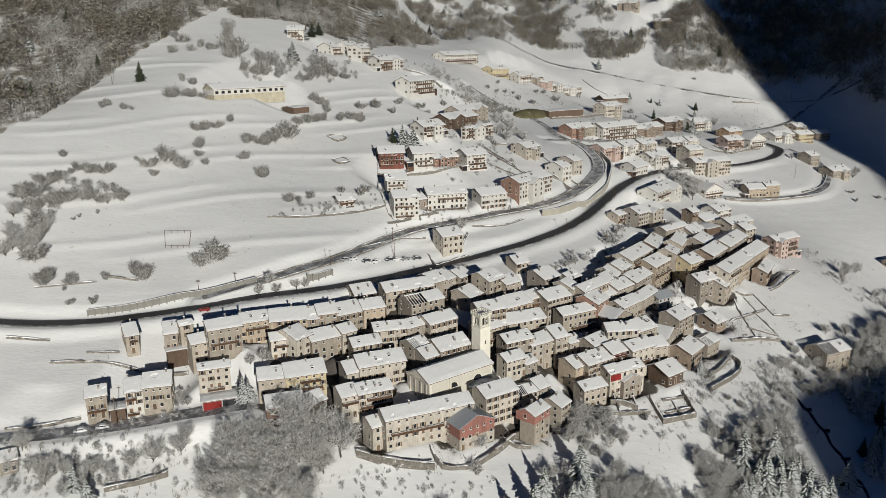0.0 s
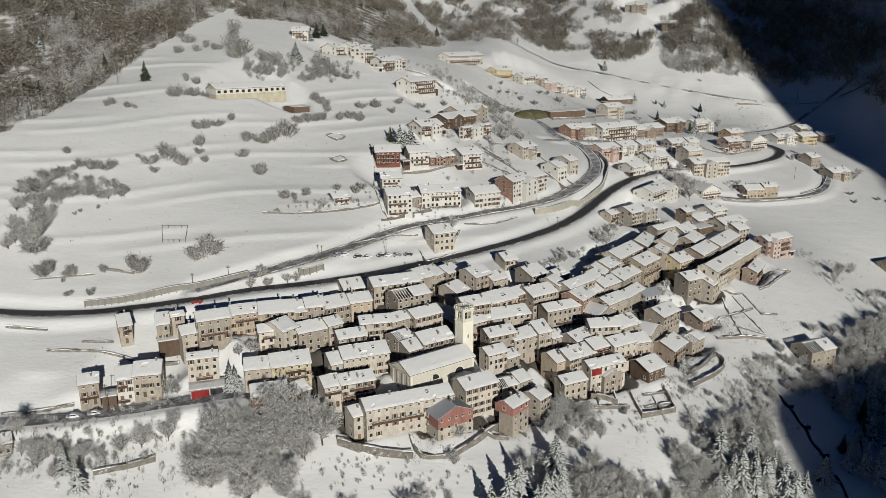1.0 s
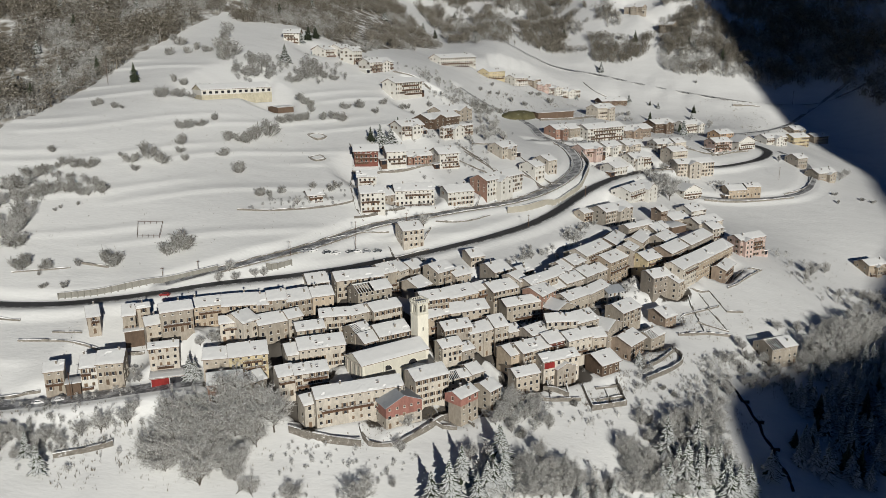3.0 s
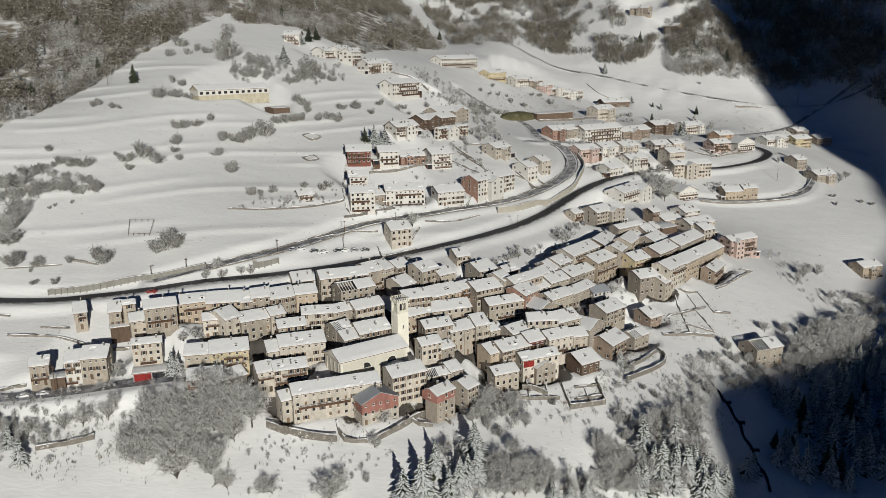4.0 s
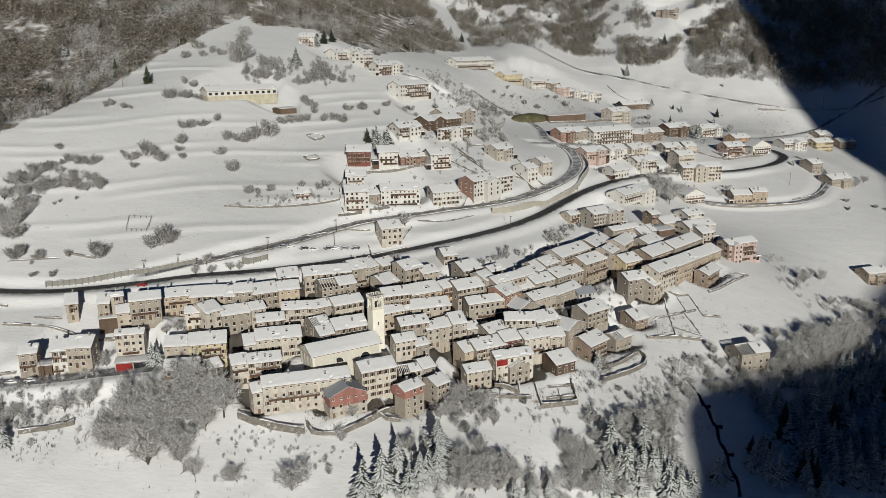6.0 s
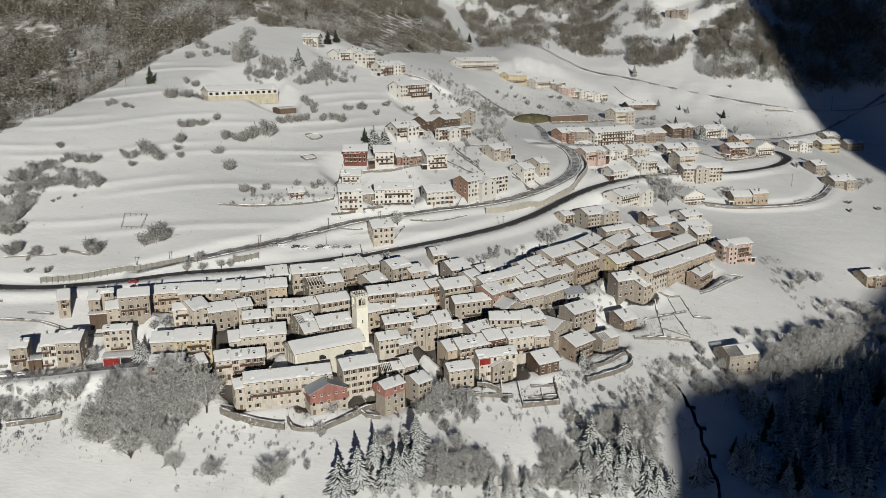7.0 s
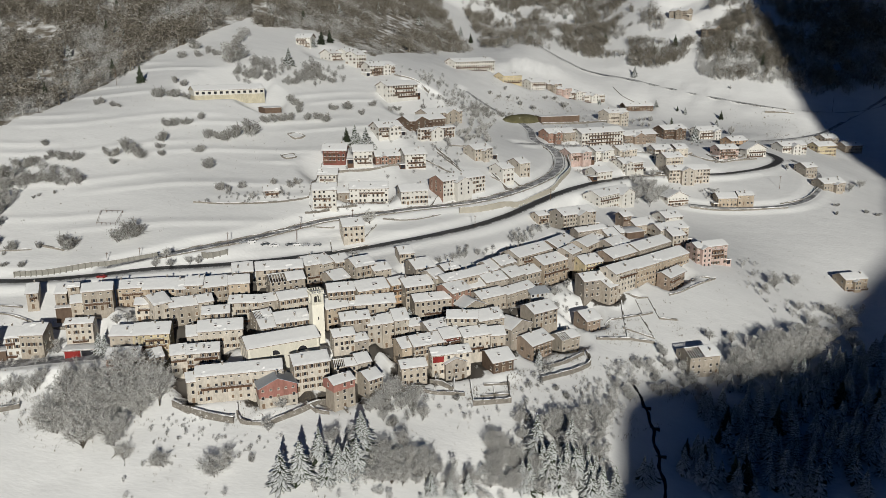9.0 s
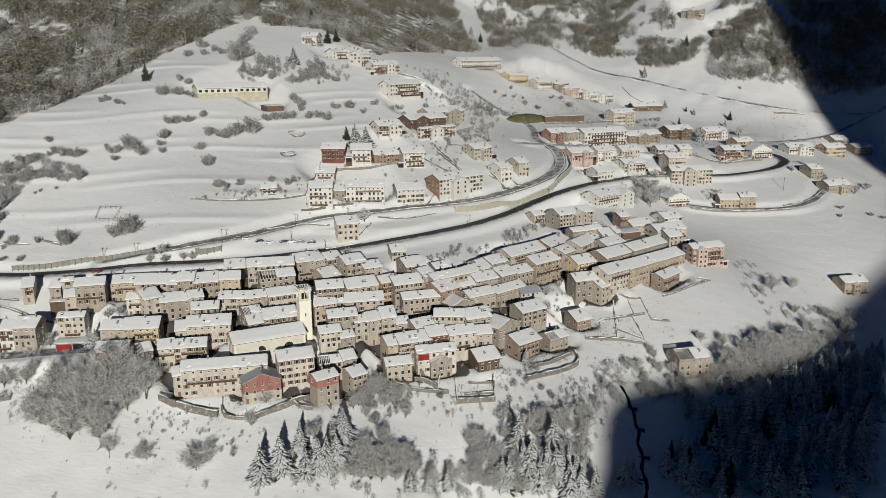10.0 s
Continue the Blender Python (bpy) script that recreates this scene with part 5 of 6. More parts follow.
def bare_tree_meshes(seed):
    """Trunk and limbs, and the frosted twigs, of a leafless tree 10 m tall."""
    r = random.Random(seed)
    wood, twig = Shape(), Shape()

    def blade(a, b, w):
        d = (b - a)
        s_ = d.cross(Vector((r.uniform(-1, 1), r.uniform(-1, 1), r.uniform(-1, 1)))).normalized() * w
        twig.add([a - s_, a + s_, b], [(0, 1, 2)])

    def grow(a, d, length, rad, depth):
        b = a + d * length
        if depth < 3:
            wood.tube(a, b, rad, rad * 0.6, 5 if depth == 0 else 3)
        else:
            blade(a, b, rad)
        if depth >= 4:
            return
        for i in range((9, 6, 6, 5)[depth]):
            p = a + d * length * (r.uniform(0.12, 1.0) if depth == 0 else r.uniform(0.15, 1.0))
            out = Vector((r.gauss(0, 1), r.gauss(0, 1), r.gauss(0.1, 0.5))).normalized()
            nd = (d * (0.6 if depth == 0 else 0.5) + out * 0.72 + Vector((0, 0, 0.34 if depth < 2 else 0.15))).normalized()
            grow(p, nd, (length * r.uniform(0.8, 1.25), length * r.uniform(0.5, 0.75), length * r.uniform(0.5, 0.8), length * r.uniform(0.5, 0.9))[depth],
                 (rad * 0.5, rad * 0.55, 0.055, 0.045)[depth], depth + 1)
        if depth < 3:
            grow(b, (d + Vector((r.gauss(0, 0.2), r.gauss(0, 0.2), 0.25))).normalized(), length * (1.0 if depth == 0 else 0.62), rad * 0.6, depth + 1)

    grow(Vector((0, 0, -0.4)), Vector((r.uniform(-0.08, 0.08), r.uniform(-0.08, 0.08), 1)).normalized(), 3.2, 0.19, 0)
    return wood.mesh("trunk", BARK), twig.mesh("crown", TWIG)


def fir_meshes(seed, snowy=True):
    """Trunk and crown of a fir 10 m tall: drooping needle branches, with snow lying on them."""
    r = random.Random(seed)
    trunk, crown = Shape(), Shape()
    trunk.tube((0, 0, -0.5), (0, 0, 9.8), 0.2, 0.03, 6)
    z = 0.8
    while z < 9.75:
        reach = (10.1 - z) * 0.32 * r.uniform(0.75, 1.15)
        n = max(4, int(5 + reach * 3.6))
        for i in range(n):
            a = 2 * math.pi * (i + r.uniform(-0.45, 0.45)) / n
            l = reach * r.uniform(0.55, 1.2)
            droop = r.uniform(0.2, 0.55)
            c, s_ = math.cos(a), math.sin(a)
            w = 0.13 + 0.13 * l
            zr = z + r.uniform(-0.25, 0.25)
            mid = r.uniform(0.5, 0.7) * l

            def pt(t, q, dz):
                return (c * t - s_ * q, s_ * t + c * q, zr - droop * t * (0.55 + 0.45 * t / l) + dz)
            crown.add([pt(0.05, 0, 0.05), pt(mid, w, -0.12), pt(mid, -w, -0.12), pt(l, 0, 0), pt(mid, 0, 0.05), pt(mid, 0, -0.45)],
                      [(0, 1, 4), (0, 4, 2), (4, 1, 3), (4, 3, 2), (0, 5, 1), (0, 2, 5), (3, 1, 5), (3, 5, 2)], 0)
            k = r.uniform(0.65, 1.15)
            if snowy and r.random() < 0.92:
                e0 = r.uniform(0.05, 0.35)
                crown.add([pt(l * e0, 0, 0.12), pt(mid, w * k, 0.0), pt(mid, -w * k, 0.0), pt(l, 0, 0.05), pt(mid, 0, 0.2)], [(0, 1, 4), (0, 4, 2), (4, 1, 3), (4, 3, 2)], 1)
        z += r.uniform(0.36, 0.56) * (1.0 if z < 7 else 0.75)
    return trunk.mesh("trunk", BARK), crown.mesh("crown", [NEEDLE, LOAD])


def bush_mesh(seed):
    """A rounded leafless shrub 1 m tall: stems that fan out from the ground into a crown of fine twigs."""
    r = random.Random(seed)
    s_ = Shape()
    lobes = [(Vector((r.uniform(-0.36, 0.36), r.uniform(-0.36, 0.36), r.uniform(0.3, 0.72))), r.uniform(0.16, 0.32)) for _ in range(6)]

    def blade(p, q, w):
        n = (q - p).cross(Vector((r.uniform(-1, 1), r.uniform(-1, 1), r.uniform(-1, 1)))).normalized() * w
        s_.add([p - n, p + n, q], [(0, 1, 2)])

    for _ in range(200):
        c, rad = r.choice(lobes)
        d = Vector((r.gauss(0, 1), r.gauss(0, 1), r.gauss(0.1, 1))).normalized()
        e = c + d * rad * r.uniform(0.55, 1.05)
        e.z = max(e.z, 0.06)
        foot = Vector((r.uniform(-0.1, 0.1), r.uniform(-0.1, 0.1), -0.1))
        m = foot.lerp(e, r.uniform(0.3, 0.6))
        m.z = max(m.z, 0.03)
        blade(m, e, r.uniform(0.010, 0.018))
        for _ in range(4):
            p = m.lerp(e, r.uniform(0.2, 1.0))
            blade(p, p + Vector((r.gauss(0, 0.09), r.gauss(0, 0.09), r.gauss(0.03, 0.08))), 0.016)
    for _ in range(9):
        c, rad = r.choice(lobes)
        blade(Vector((r.uniform(-0.1, 0.1), r.uniform(-0.1, 0.1), -0.15)), c, 0.018)
    return s_.mesh("bush", HEDGE)


def wood_proto(seed, blades=60):
    """A small leafless tree of unit height: a stem and a rounded cloud of twigs."""
    r = random.Random(seed)
    v, f = [], []

    def blade(p, q, w):
        side = (q - p).cross(Vector((r.uniform(-1, 1), r.uniform(-1, 1), r.uniform(-1, 1)))).normalized() * w
        o = len(v)
        v.extend([p - side, p + side, q])
        f.append((o, o + 1, o + 2))

    blade(Vector((0, 0, 0)), Vector((r.uniform(-0.05, 0.05), r.uniform(-0.05, 0.05), 0.85)), 0.026)
    lean = Vector((r.uniform(-0.08, 0.08), r.uniform(-0.08, 0.08), 0))
    for i in range(blades):
        d = Vector((r.gauss(0, 1), r.gauss(0, 1), r.gauss(0, 1))).normalized() * r.uniform(0.2, 1.0) ** 0.5
        q = Vector((d.x * 0.36, d.y * 0.36, 0.58 + d.z * 0.42)) + lean
        step = Vector((d.x, d.y, d.z * 0.6)) + Vector((r.gauss(0, 0.8), r.gauss(0, 0.8), r.gauss(0.2, 0.6)))
        blade(q - step.normalized() * r.uniform(0.1, 0.22), q, r.uniform(0.016, 0.032))
    return np.array([tuple(p) for p in v]), f


SHRUBS = [wood_proto(90 + i, 110) for i in range(4)]
BARE = [bare_tree_meshes(i) for i in range(5)]
FIRS = [fir_meshes(20 + i) for i in range(4)]
DARK_FIRS = [fir_meshes(30 + i, False) for i in range(3)]
BUSHES = [bush_mesh(40 + i) for i in range(6)]
plant_rng = random.Random(9)


def scaled(x, y, s_, wide=1.0, sink=0.0):
    return pose(x, y, height(x, y) - sink, plant_rng.uniform(-3, 3), plant_rng.uniform(-3, 3), plant_rng.uniform(-0.7, 364.9)) @ Matrix.Diagonal((s_ * wide, s_ * wide, s_, 1))


def bare_tree(x, y, h):
    root = thing("bare_tree", scaled(x, y, h / 10.0, plant_rng.uniform(0.95, 1.3)), "leafless broadleaf tree with frosted snowy twigs", "tree", "bare trees")
    trunk, crown = plant_rng.choice(BARE)
    part("trunk", trunk, root)
    part("crown", crown, root)


def fir(x, y, h):
    far = y > 430
    label = "dark green fir tree dusted with snow on the upper slope" if far else "dark green fir tree with snow-laden drooping branches"
    root = thing("fir_tree", scaled(x, y, h / 10.0, plant_rng.uniform(1.1, 1.5)), label, "tree", "fir trees")
    trunk, crown = plant_rng.choice(DARK_FIRS + FIRS if far else FIRS)
    part("trunk", trunk, root)
    part("crown", crown, root)


def shrub_layer(outline, count, low, high, seed, mat=None, name="shrubs", label="low frosted shrubs between the houses"):
    """Far shrubs over a plan outline, joined into one layer."""
    r = random.Random(seed)
    xs, ys = [p[0] for p in outline], [p[1] for p in outline]
    vv, ff, o = [], [], 0
    while count:
        x, y = r.uniform(min(xs), max(xs)), r.uniform(min(ys), max(ys))
        if not inside(x, y, outline):
            continue
        count -= 1
        pv, pf = r.choice(SHRUBS)
        co = pv * r.uniform(low, high) * 1.3
        a = r.uniform(0, 6.28)
        vv.append(np.stack([co[:, 0] * math.cos(a) - co[:, 1] * math.sin(a) + x, co[:, 0] * math.sin(a) + co[:, 1] * math.cos(a) + y, co[:, 2] * 1.05 + height(x, y) - 0.2], -1))
        ff += [tuple(i + o for i in q) for q in pf]
        o += len(co)
    tagged(new(name, mesh_of(name, np.concatenate(vv).tolist(), ff, mat or HEDGE)), label, name, kind="stuff")


def dark_fir(x, y, h):
    root = thing("fir_tree", scaled(x, y, h / 10.0, plant_rng.uniform(0.95, 1.2)), "dark fir tree with hardly any snow in the shaded gorge", "tree", "fir trees")
    trunk, crown = plant_rng.choice(DARK_FIRS if plant_rng.random() < 0.2 else FIRS)
    part("trunk", trunk, root)
    part("crown", crown, root)


def fir_layer(outline, count, low, high, seed):
    """The crowded firs of the shaded gorge, joined into one layer."""
    r = random.Random(seed)
    xs, ys = [p[0] for p in outline], [p[1] for p in outline]
    vv, ff, ss, o = [], [], [], 0
    shapes = []
    for _, crown in FIRS:
        co = np.zeros(len(crown.vertices) * 3)
        crown.vertices.foreach_get("co", co)
        shapes.append((co.reshape(-1, 3), [tuple(p.vertices) for p in crown.polygons], [p.material_index for p in crown.polygons]))
    while count:
        x, y = r.uniform(min(xs), max(xs)), r.uniform(min(ys), max(ys))
        if not inside(x, y, outline):
            continue
        count -= 1
        co, faces, slots = r.choice(shapes)
        k, a = r.uniform(low, high) / 10, r.uniform(0, 6.28)
        c, s_ = math.cos(a) * k * 1.1, math.sin(a) * k * 1.1
        vv.append(np.stack([co[:, 0] * c - co[:, 1] * s_ + x, co[:, 0] * s_ + co[:, 1] * c + y, co[:, 2] * k + height(x, y)], -1))
        ff += [tuple(i + o for i in q) for q in faces]
        ss += slots
        o += len(co)
    tagged(new("fir_wood", mesh_of("fir_wood", np.concatenate(vv).tolist(), ff, [NEEDLE, LOAD], ss)), "crowded dark firs in the shaded gorge", "woodland", kind="stuff")


def fallen_tree(x, y, h, turn):
    root = thing("fallen_tree", pose(x, y, height(x, y) + 0.5, 68, 0, turn) @ Matrix.Scale(h / 10.0, 4), "fallen bare tree lying in the snow with frosted branches", "tree", "fallen trees")
    trunk, crown = plant_rng.choice(BARE)
    part("trunk", trunk, root)
    part("crown", crown, root)


def bush(x, y, h):
    ob = new("bush", plant_rng.choice(BUSHES))
    ob.matrix_basis = scaled(x, y, h * 1.6, plant_rng.uniform(0.95, 1.4), 0.1)
    tagged(ob, "grey leafless shrub dusted with frost on the snowy field", "bush", "field shrubs")


def scatter(plant, outline, count, low, high, seed):
    """Plants strewn over a plan outline."""
    r = random.Random(seed)
    xs, ys = [p[0] for p in outline], [p[1] for p in outline]
    while count:
        x, y = r.uniform(min(xs), max(xs)), r.uniform(min(ys), max(ys))
        if inside(x, y, outline):
            plant(round(x, 1), round(y, 1), r.uniform(low, high))
            count -= 1


for x, y, h in ((-91.6, 221.5, 9), (-83.6, 223.9, 8), (-97.2, 219.6, 7), (-82.5, 227.2, 7), (-102.6, 215.1, 7), (9.3, 221.8, 7), (11.7, 231.1, 5), (-2.5, 203.8, 10), (-0.5, 207.6, 8), (8.4, 210.1, 4), (33.1, 223.7, 7), (54.3, 220.7, 9), (58.1, 218.9, 9), (52.2, 225.8, 8), (60, 226.3, 8), (56.3, 215.1, 9), (63.8, 219, 8), (66.8, 225.7, 6), (44.9, 247.5, 7), (52.3, 246.5, 7), (61, 245.4, 8), (48.8, 253.9, 6), (56.4, 251.8, 7), (41.7, 241.2, 6), (47.3, 239.1, 6), (87.4, 242.7, 8), (91.6, 240.4, 8), (96.1, 237.8, 9), (102.7, 251.1, 8), (97.8, 248.6, 7)):
    bare_tree(x, y, h)
for x, y, h in ((95.8, 255.4, 6), (104.1, 245.9, 8), (105.3, 239.5, 9), (114, 250.9, 9), (119, 259, 8), (125.3, 268.7, 8), (130.3, 277.4, 7), (119, 250.2, 8), (125.3, 259.2, 8), (88.6, 232.3, 8), (96.3, 230.8, 9), (106.3, 231.6, 9), (135.8, 290.4, 6), (149.2, 306, 6), (155.8, 315.3, 6), (155.9, 300.9, 6), (168.2, 306, 6), (164.7, 311.5, 7), (146.7, 313.2, 5), (151.5, 324.4, 5), (175.8, 314.6, 7), (185.1, 322.5, 11), (195.8, 332.7, 12), (207.8, 343.8, 12), (220.4, 355.7, 12), (190.5, 322.3, 11), (199.9, 327.9, 12), (219.1, 343.4, 11), (179.7, 319.5, 9), (174.7, 340.2, 6)):
    bare_tree(x, y, h)
for x, y, h in ((184.7, 342, 7), (210.4, 338.9, 11), (202.8, 346, 11), (193.5, 340, 10), (216, 408.2, 10), (228.8, 420.7, 8), (209.1, 397.5, 6), (7.6, 365.1, 9), (8.8, 333.3, 5), (80.3, 383, 5), (88.3, 392.5, 5), (83, 378.4, 5), (92.2, 397.8, 4), (59.9, 347.6, 4), (54.6, 343.1, 4), (49.3, 337.6, 4), (65.4, 353.8, 4), (144.3, 480, 13), (153.5, 496.7, 13), (155.1, 484.5, 12), (150.3, 504, 11), (161.5, 500.2, 11), (291.7, 558.1, 8), (304, 576.6, 7), (231.2, 679.6, 9), (254, 574.4, 6), (261.9, 580, 5), (96.6, 403.4, 4), (10.5, 232, 5), (17.5, 247.5, 5)):
    bare_tree(x, y, h)
for x, y, h in ((110.6, 322.4, 5), (105, 317.2, 5), (93.1, 377.1, 3), (-73.4, 297, 6), (-69.4, 299.5, 6), (-66.7, 297.5, 5), (-59.5, 301.7, 5), (-56.5, 304.3, 5), (103.9, 341.9, 6), (108.9, 351.3, 5), (105.2, 335.3, 5), (-67.6, 254.9, 5), (-63.9, 256.8, 5), (-61.2, 258.7, 4), (-95.1, 244.6, 4), (-91.1, 248, 4), (-86.5, 242.4, 4), (228.2, 377.9, 8), (245, 397.8, 9), (249.8, 391.3, 10), (245.8, 371.9, 10), (237.4, 372.2, 9), (241.8, 401.3, 7), (224.7, 392.1, 6), (-169.7, 324.7, 9), (-168.9, 315.9, 10), (-165.9, 307.3, 9), (-186.3, 342, 8), (-178.8, 335.2, 8), (-173.1, 339.9, 7)):
    bare_tree(x, y, h)
for x, y, h in ((-161, 344.9, 6), (-150, 345.4, 6), (-60.6, 224.3, 10), (-98.3, 415.1, 5), (-44.1, 373.4, 5), (-54.2, 361.8, 5), (243.6, 781, 4), (38.4, 484.9, 7), (43, 514.4, 7), (32.7, 491.8, 6), (46.2, 541.7, 6), (34.5, 535.8, 6), (28.2, 507.2, 5), (28.3, 473.4, 5)):
    bare_tree(x, y, h)
for x, y, h in ((-105.8, 206.6, 10), (-112.4, 211.2, 9), (21.3, 204, 14), (26.4, 209.5, 13), (30.4, 216.7, 12), (43.2, 224.7, 14), (40.5, 214, 12), (35.3, 208.8, 11), (109, 239.8, 14), (113.3, 237.1, 12), (99.5, 232.6, 11), (69.4, 217.7, 8), (81.2, 224.3, 8), (75.3, 220.8, 7), (126.6, 236.2, 14), (123.2, 234.5, 12), (131.6, 239, 12), (141.6, 248.7, 11), (144.6, 251.1, 9), (191.2, 306.9, 10), (182.9, 301, 8), (100.5, 288.4, 7), (-67.7, 242, 10), (-65.9, 243.5, 8), (44, 296.8, 6), (-23.2, 443.1, 14), (-16.9, 447.4, 13), (-28.5, 444.8, 9), (-19.9, 443, 11), (195.9, 624.2, 13)):
    fir(x, y, h)
for x, y, h in ((184.6, 700.8, 9), (197.2, 641.2, 8), (229.6, 728, 8), (199.7, 740, 6), (174.6, 750.8, 7), (193.3, 745.8, 5), (223.6, 711, 6), (-99.3, 535.9, 13), (-175.3, 466.6, 12), (198.2, 864.2, 13), (156.3, 814.7, 11), (253.9, 835.6, 11), (-10.5, 474, 5), (81.8, 287.3, 7), (83.8, 282.3, 6), (122.9, 728.7, 6), (28.7, 814.2, 6), (-15.4, 471.3, 6), (-96.2, 599.1, 11), (-100.3, 588.8, 10), (-91.9, 608.7, 10), (-278.2, 585, 13), (-229.5, 537.9, 13), (-206.4, 485.1, 12), (-289.5, 556.2, 11), (-244.9, 590.3, 11), (-27.6, 859, 10), (-13.8, 839.8, 10), (-324.8, 595.9, 9), (-263.6, 519.9, 10)):
    fir(x, y, h)
for x, y, h in ((-284.8, 576.2, 8), (-255.8, 557.7, 13), (-274, 604.2, 11), (-226.9, 559.9, 11), (-228.7, 604.7, 9), (-205.1, 579.6, 8), (-198.8, 621.1, 8), (-255, 473, 8), (-223.6, 435, 11), (-224.5, 472.3, 12), (-280.6, 510.4, 10), (-156.1, 645.2, 8), (-130.6, 654.7, 9), (-113.2, 702.8, 12), (-95.9, 771.6, 12), (-62.3, 804.4, 10), (0.8, 1007.3, 10), (45, 876.6, 9), (78, 1006.2, 8), (127, 908.2, 10), (177, 857.8, 9), (250.1, 845.6, 8), (278.4, 818, 13)):
    fir(x, y, h)
for x, y, h in ((194.4, 277.7, 9), (168.4, 277.1, 9), (198.9, 303.9, 10), (175.8, 282, 12), (181.7, 255.8, 10), (180.6, 269, 10), (200.6, 278, 11), (203.8, 309, 12), (176.7, 255.6, 9), (187.1, 291.6, 12), (195.7, 297.2, 13), (181.6, 270.1, 13), (162.8, 260.3, 13), (163.1, 267.8, 9), (190.9, 277.6, 14), (180.4, 273.3, 14), (188.8, 265.6, 8), (208.5, 304.3, 10), (166.4, 257.5, 14), (194.8, 297.4, 11), (197.8, 306.8, 12), (182.8, 270.9, 11), (183, 296.2, 11), (170.7, 262.5, 10)):
    dark_fir(x, y, h)
for x, y, h in ((-181.5, 374.7, 3), (-165.2, 364.7, 4.5), (-158.6, 366.3, 5), (-171.6, 365.7, 3.5), (-167.4, 343.6, 6), (-160.1, 345.9, 5.5), (-152.9, 345.6, 4.5), (-145.6, 348, 5.5), (-181, 345.2, 6), (-181.1, 353.3, 5.5), (-170.2, 325.7, 6), (-169.4, 316.9, 7), (-166.5, 308.3, 6), (-187.4, 343.9, 5), (-180.6, 336.8, 4), (-170.2, 340.9, 4), (-141.4, 374.1, 4.5), (-135, 380.1, 7), (-126.7, 378.2, 5), (-136.3, 369.1, 3), (-122, 397.4, 5), (-120.9, 390.5, 3), (-116.6, 384.5, 3), (-128.7, 413.5, 4.5), (-125.1, 415.7, 4), (-120.2, 420, 4), (-114.5, 429.9, 3.5), (-101.8, 413.2, 4), (-100.4, 397.2, 3.5), (-88.2, 383.3, 5)):
    bush(x, y, h)
for x, y, h in ((-95.2, 313.2, 7), (-99, 309.7, 5.5), (-93.8, 316.4, 4), (-124.6, 303.4, 5), (-119, 301.4, 5), (-134.7, 300.8, 3), (-147.2, 297.6, 3), (-157.6, 295.8, 5), (-155.3, 298.6, 4), (-89.3, 422.1, 7), (-92.5, 416.9, 5), (-84.6, 428.4, 8), (-97, 415.8, 4), (-101.9, 416, 3.5), (-80.6, 447.6, 4), (-76.7, 451, 4), (-72.9, 455, 4), (-69.1, 458.9, 4), (-83.2, 447.5, 3), (-68.8, 472.6, 4), (-59.5, 462.6, 4.5), (-55, 466.3, 4), (-49.1, 466.8, 4.5), (-50.1, 486, 4), (-41.9, 490.9, 4.5), (-28.1, 501.4, 4), (-31.2, 485.6, 3.5), (-74.2, 480.4, 4), (-78.5, 483, 4), (-71, 478.8, 4)):
    bush(x, y, h)
for x, y, h in ((-85.2, 510.7, 5), (-80.4, 522.6, 6), (-74.1, 529, 5.5), (-82.6, 540.4, 5.5), (-69.9, 527.5, 4), (-64.1, 527.5, 4), (-131.6, 513.6, 9), (-132.5, 526, 8), (-139.8, 528.9, 8), (-117, 503.5, 5), (-110.6, 507, 5), (-102.7, 505.6, 5), (-123.2, 505.2, 4.5), (-117.7, 518.1, 5), (-109.7, 516.9, 5), (-127.8, 474.5, 3.5), (-136.7, 469.2, 3.5), (-145.4, 468.6, 3.5), (-150.4, 467.7, 3.5), (-132.9, 473.6, 3), (-152.5, 443.7, 5), (-148.6, 445.2, 5), (-144.4, 447.7, 4), (-140.1, 447.2, 4), (-135.6, 451.8, 3.5), (-181.2, 429.8, 3.5), (-182.5, 427, 3), (-171.1, 426.3, 3), (-166.7, 426.3, 2), (-72.3, 363.4, 3.5)):
    bush(x, y, h)
for x, y, h in ((-67.5, 363.4, 3), (-63.7, 370.6, 3), (-50, 380, 3), (-41.4, 381.2, 3.5), (-38.1, 386, 3), (-177.2, 359.7, 3), (-173.1, 363, 2.5), (-158.8, 335, 1.5), (-160.4, 332.8, 1.5), (-152.1, 338.2, 1.5), (-148, 378.8, 2), (-146.9, 297, 3), (-148.4, 293, 1.5), (-135.3, 287.5, 2.5), (-143.4, 286.1, 2), (48.7, 636.7, 2.5), (42, 631.1, 2.5), (43.8, 652.3, 2.5), (35.2, 628.2, 2.5), (55.6, 641.1, 2), (77, 667.6, 2.5), (84.5, 675.5, 3), (93.6, 662.2, 4), (60.2, 630, 3), (69.3, 627.1, 3), (-171.8, 517.1, 4), (-161, 519.8, 4), (-170.9, 535.3, 5), (-158, 527.8, 4), (-151.1, 525.2, 4)):
    bush(x, y, h)
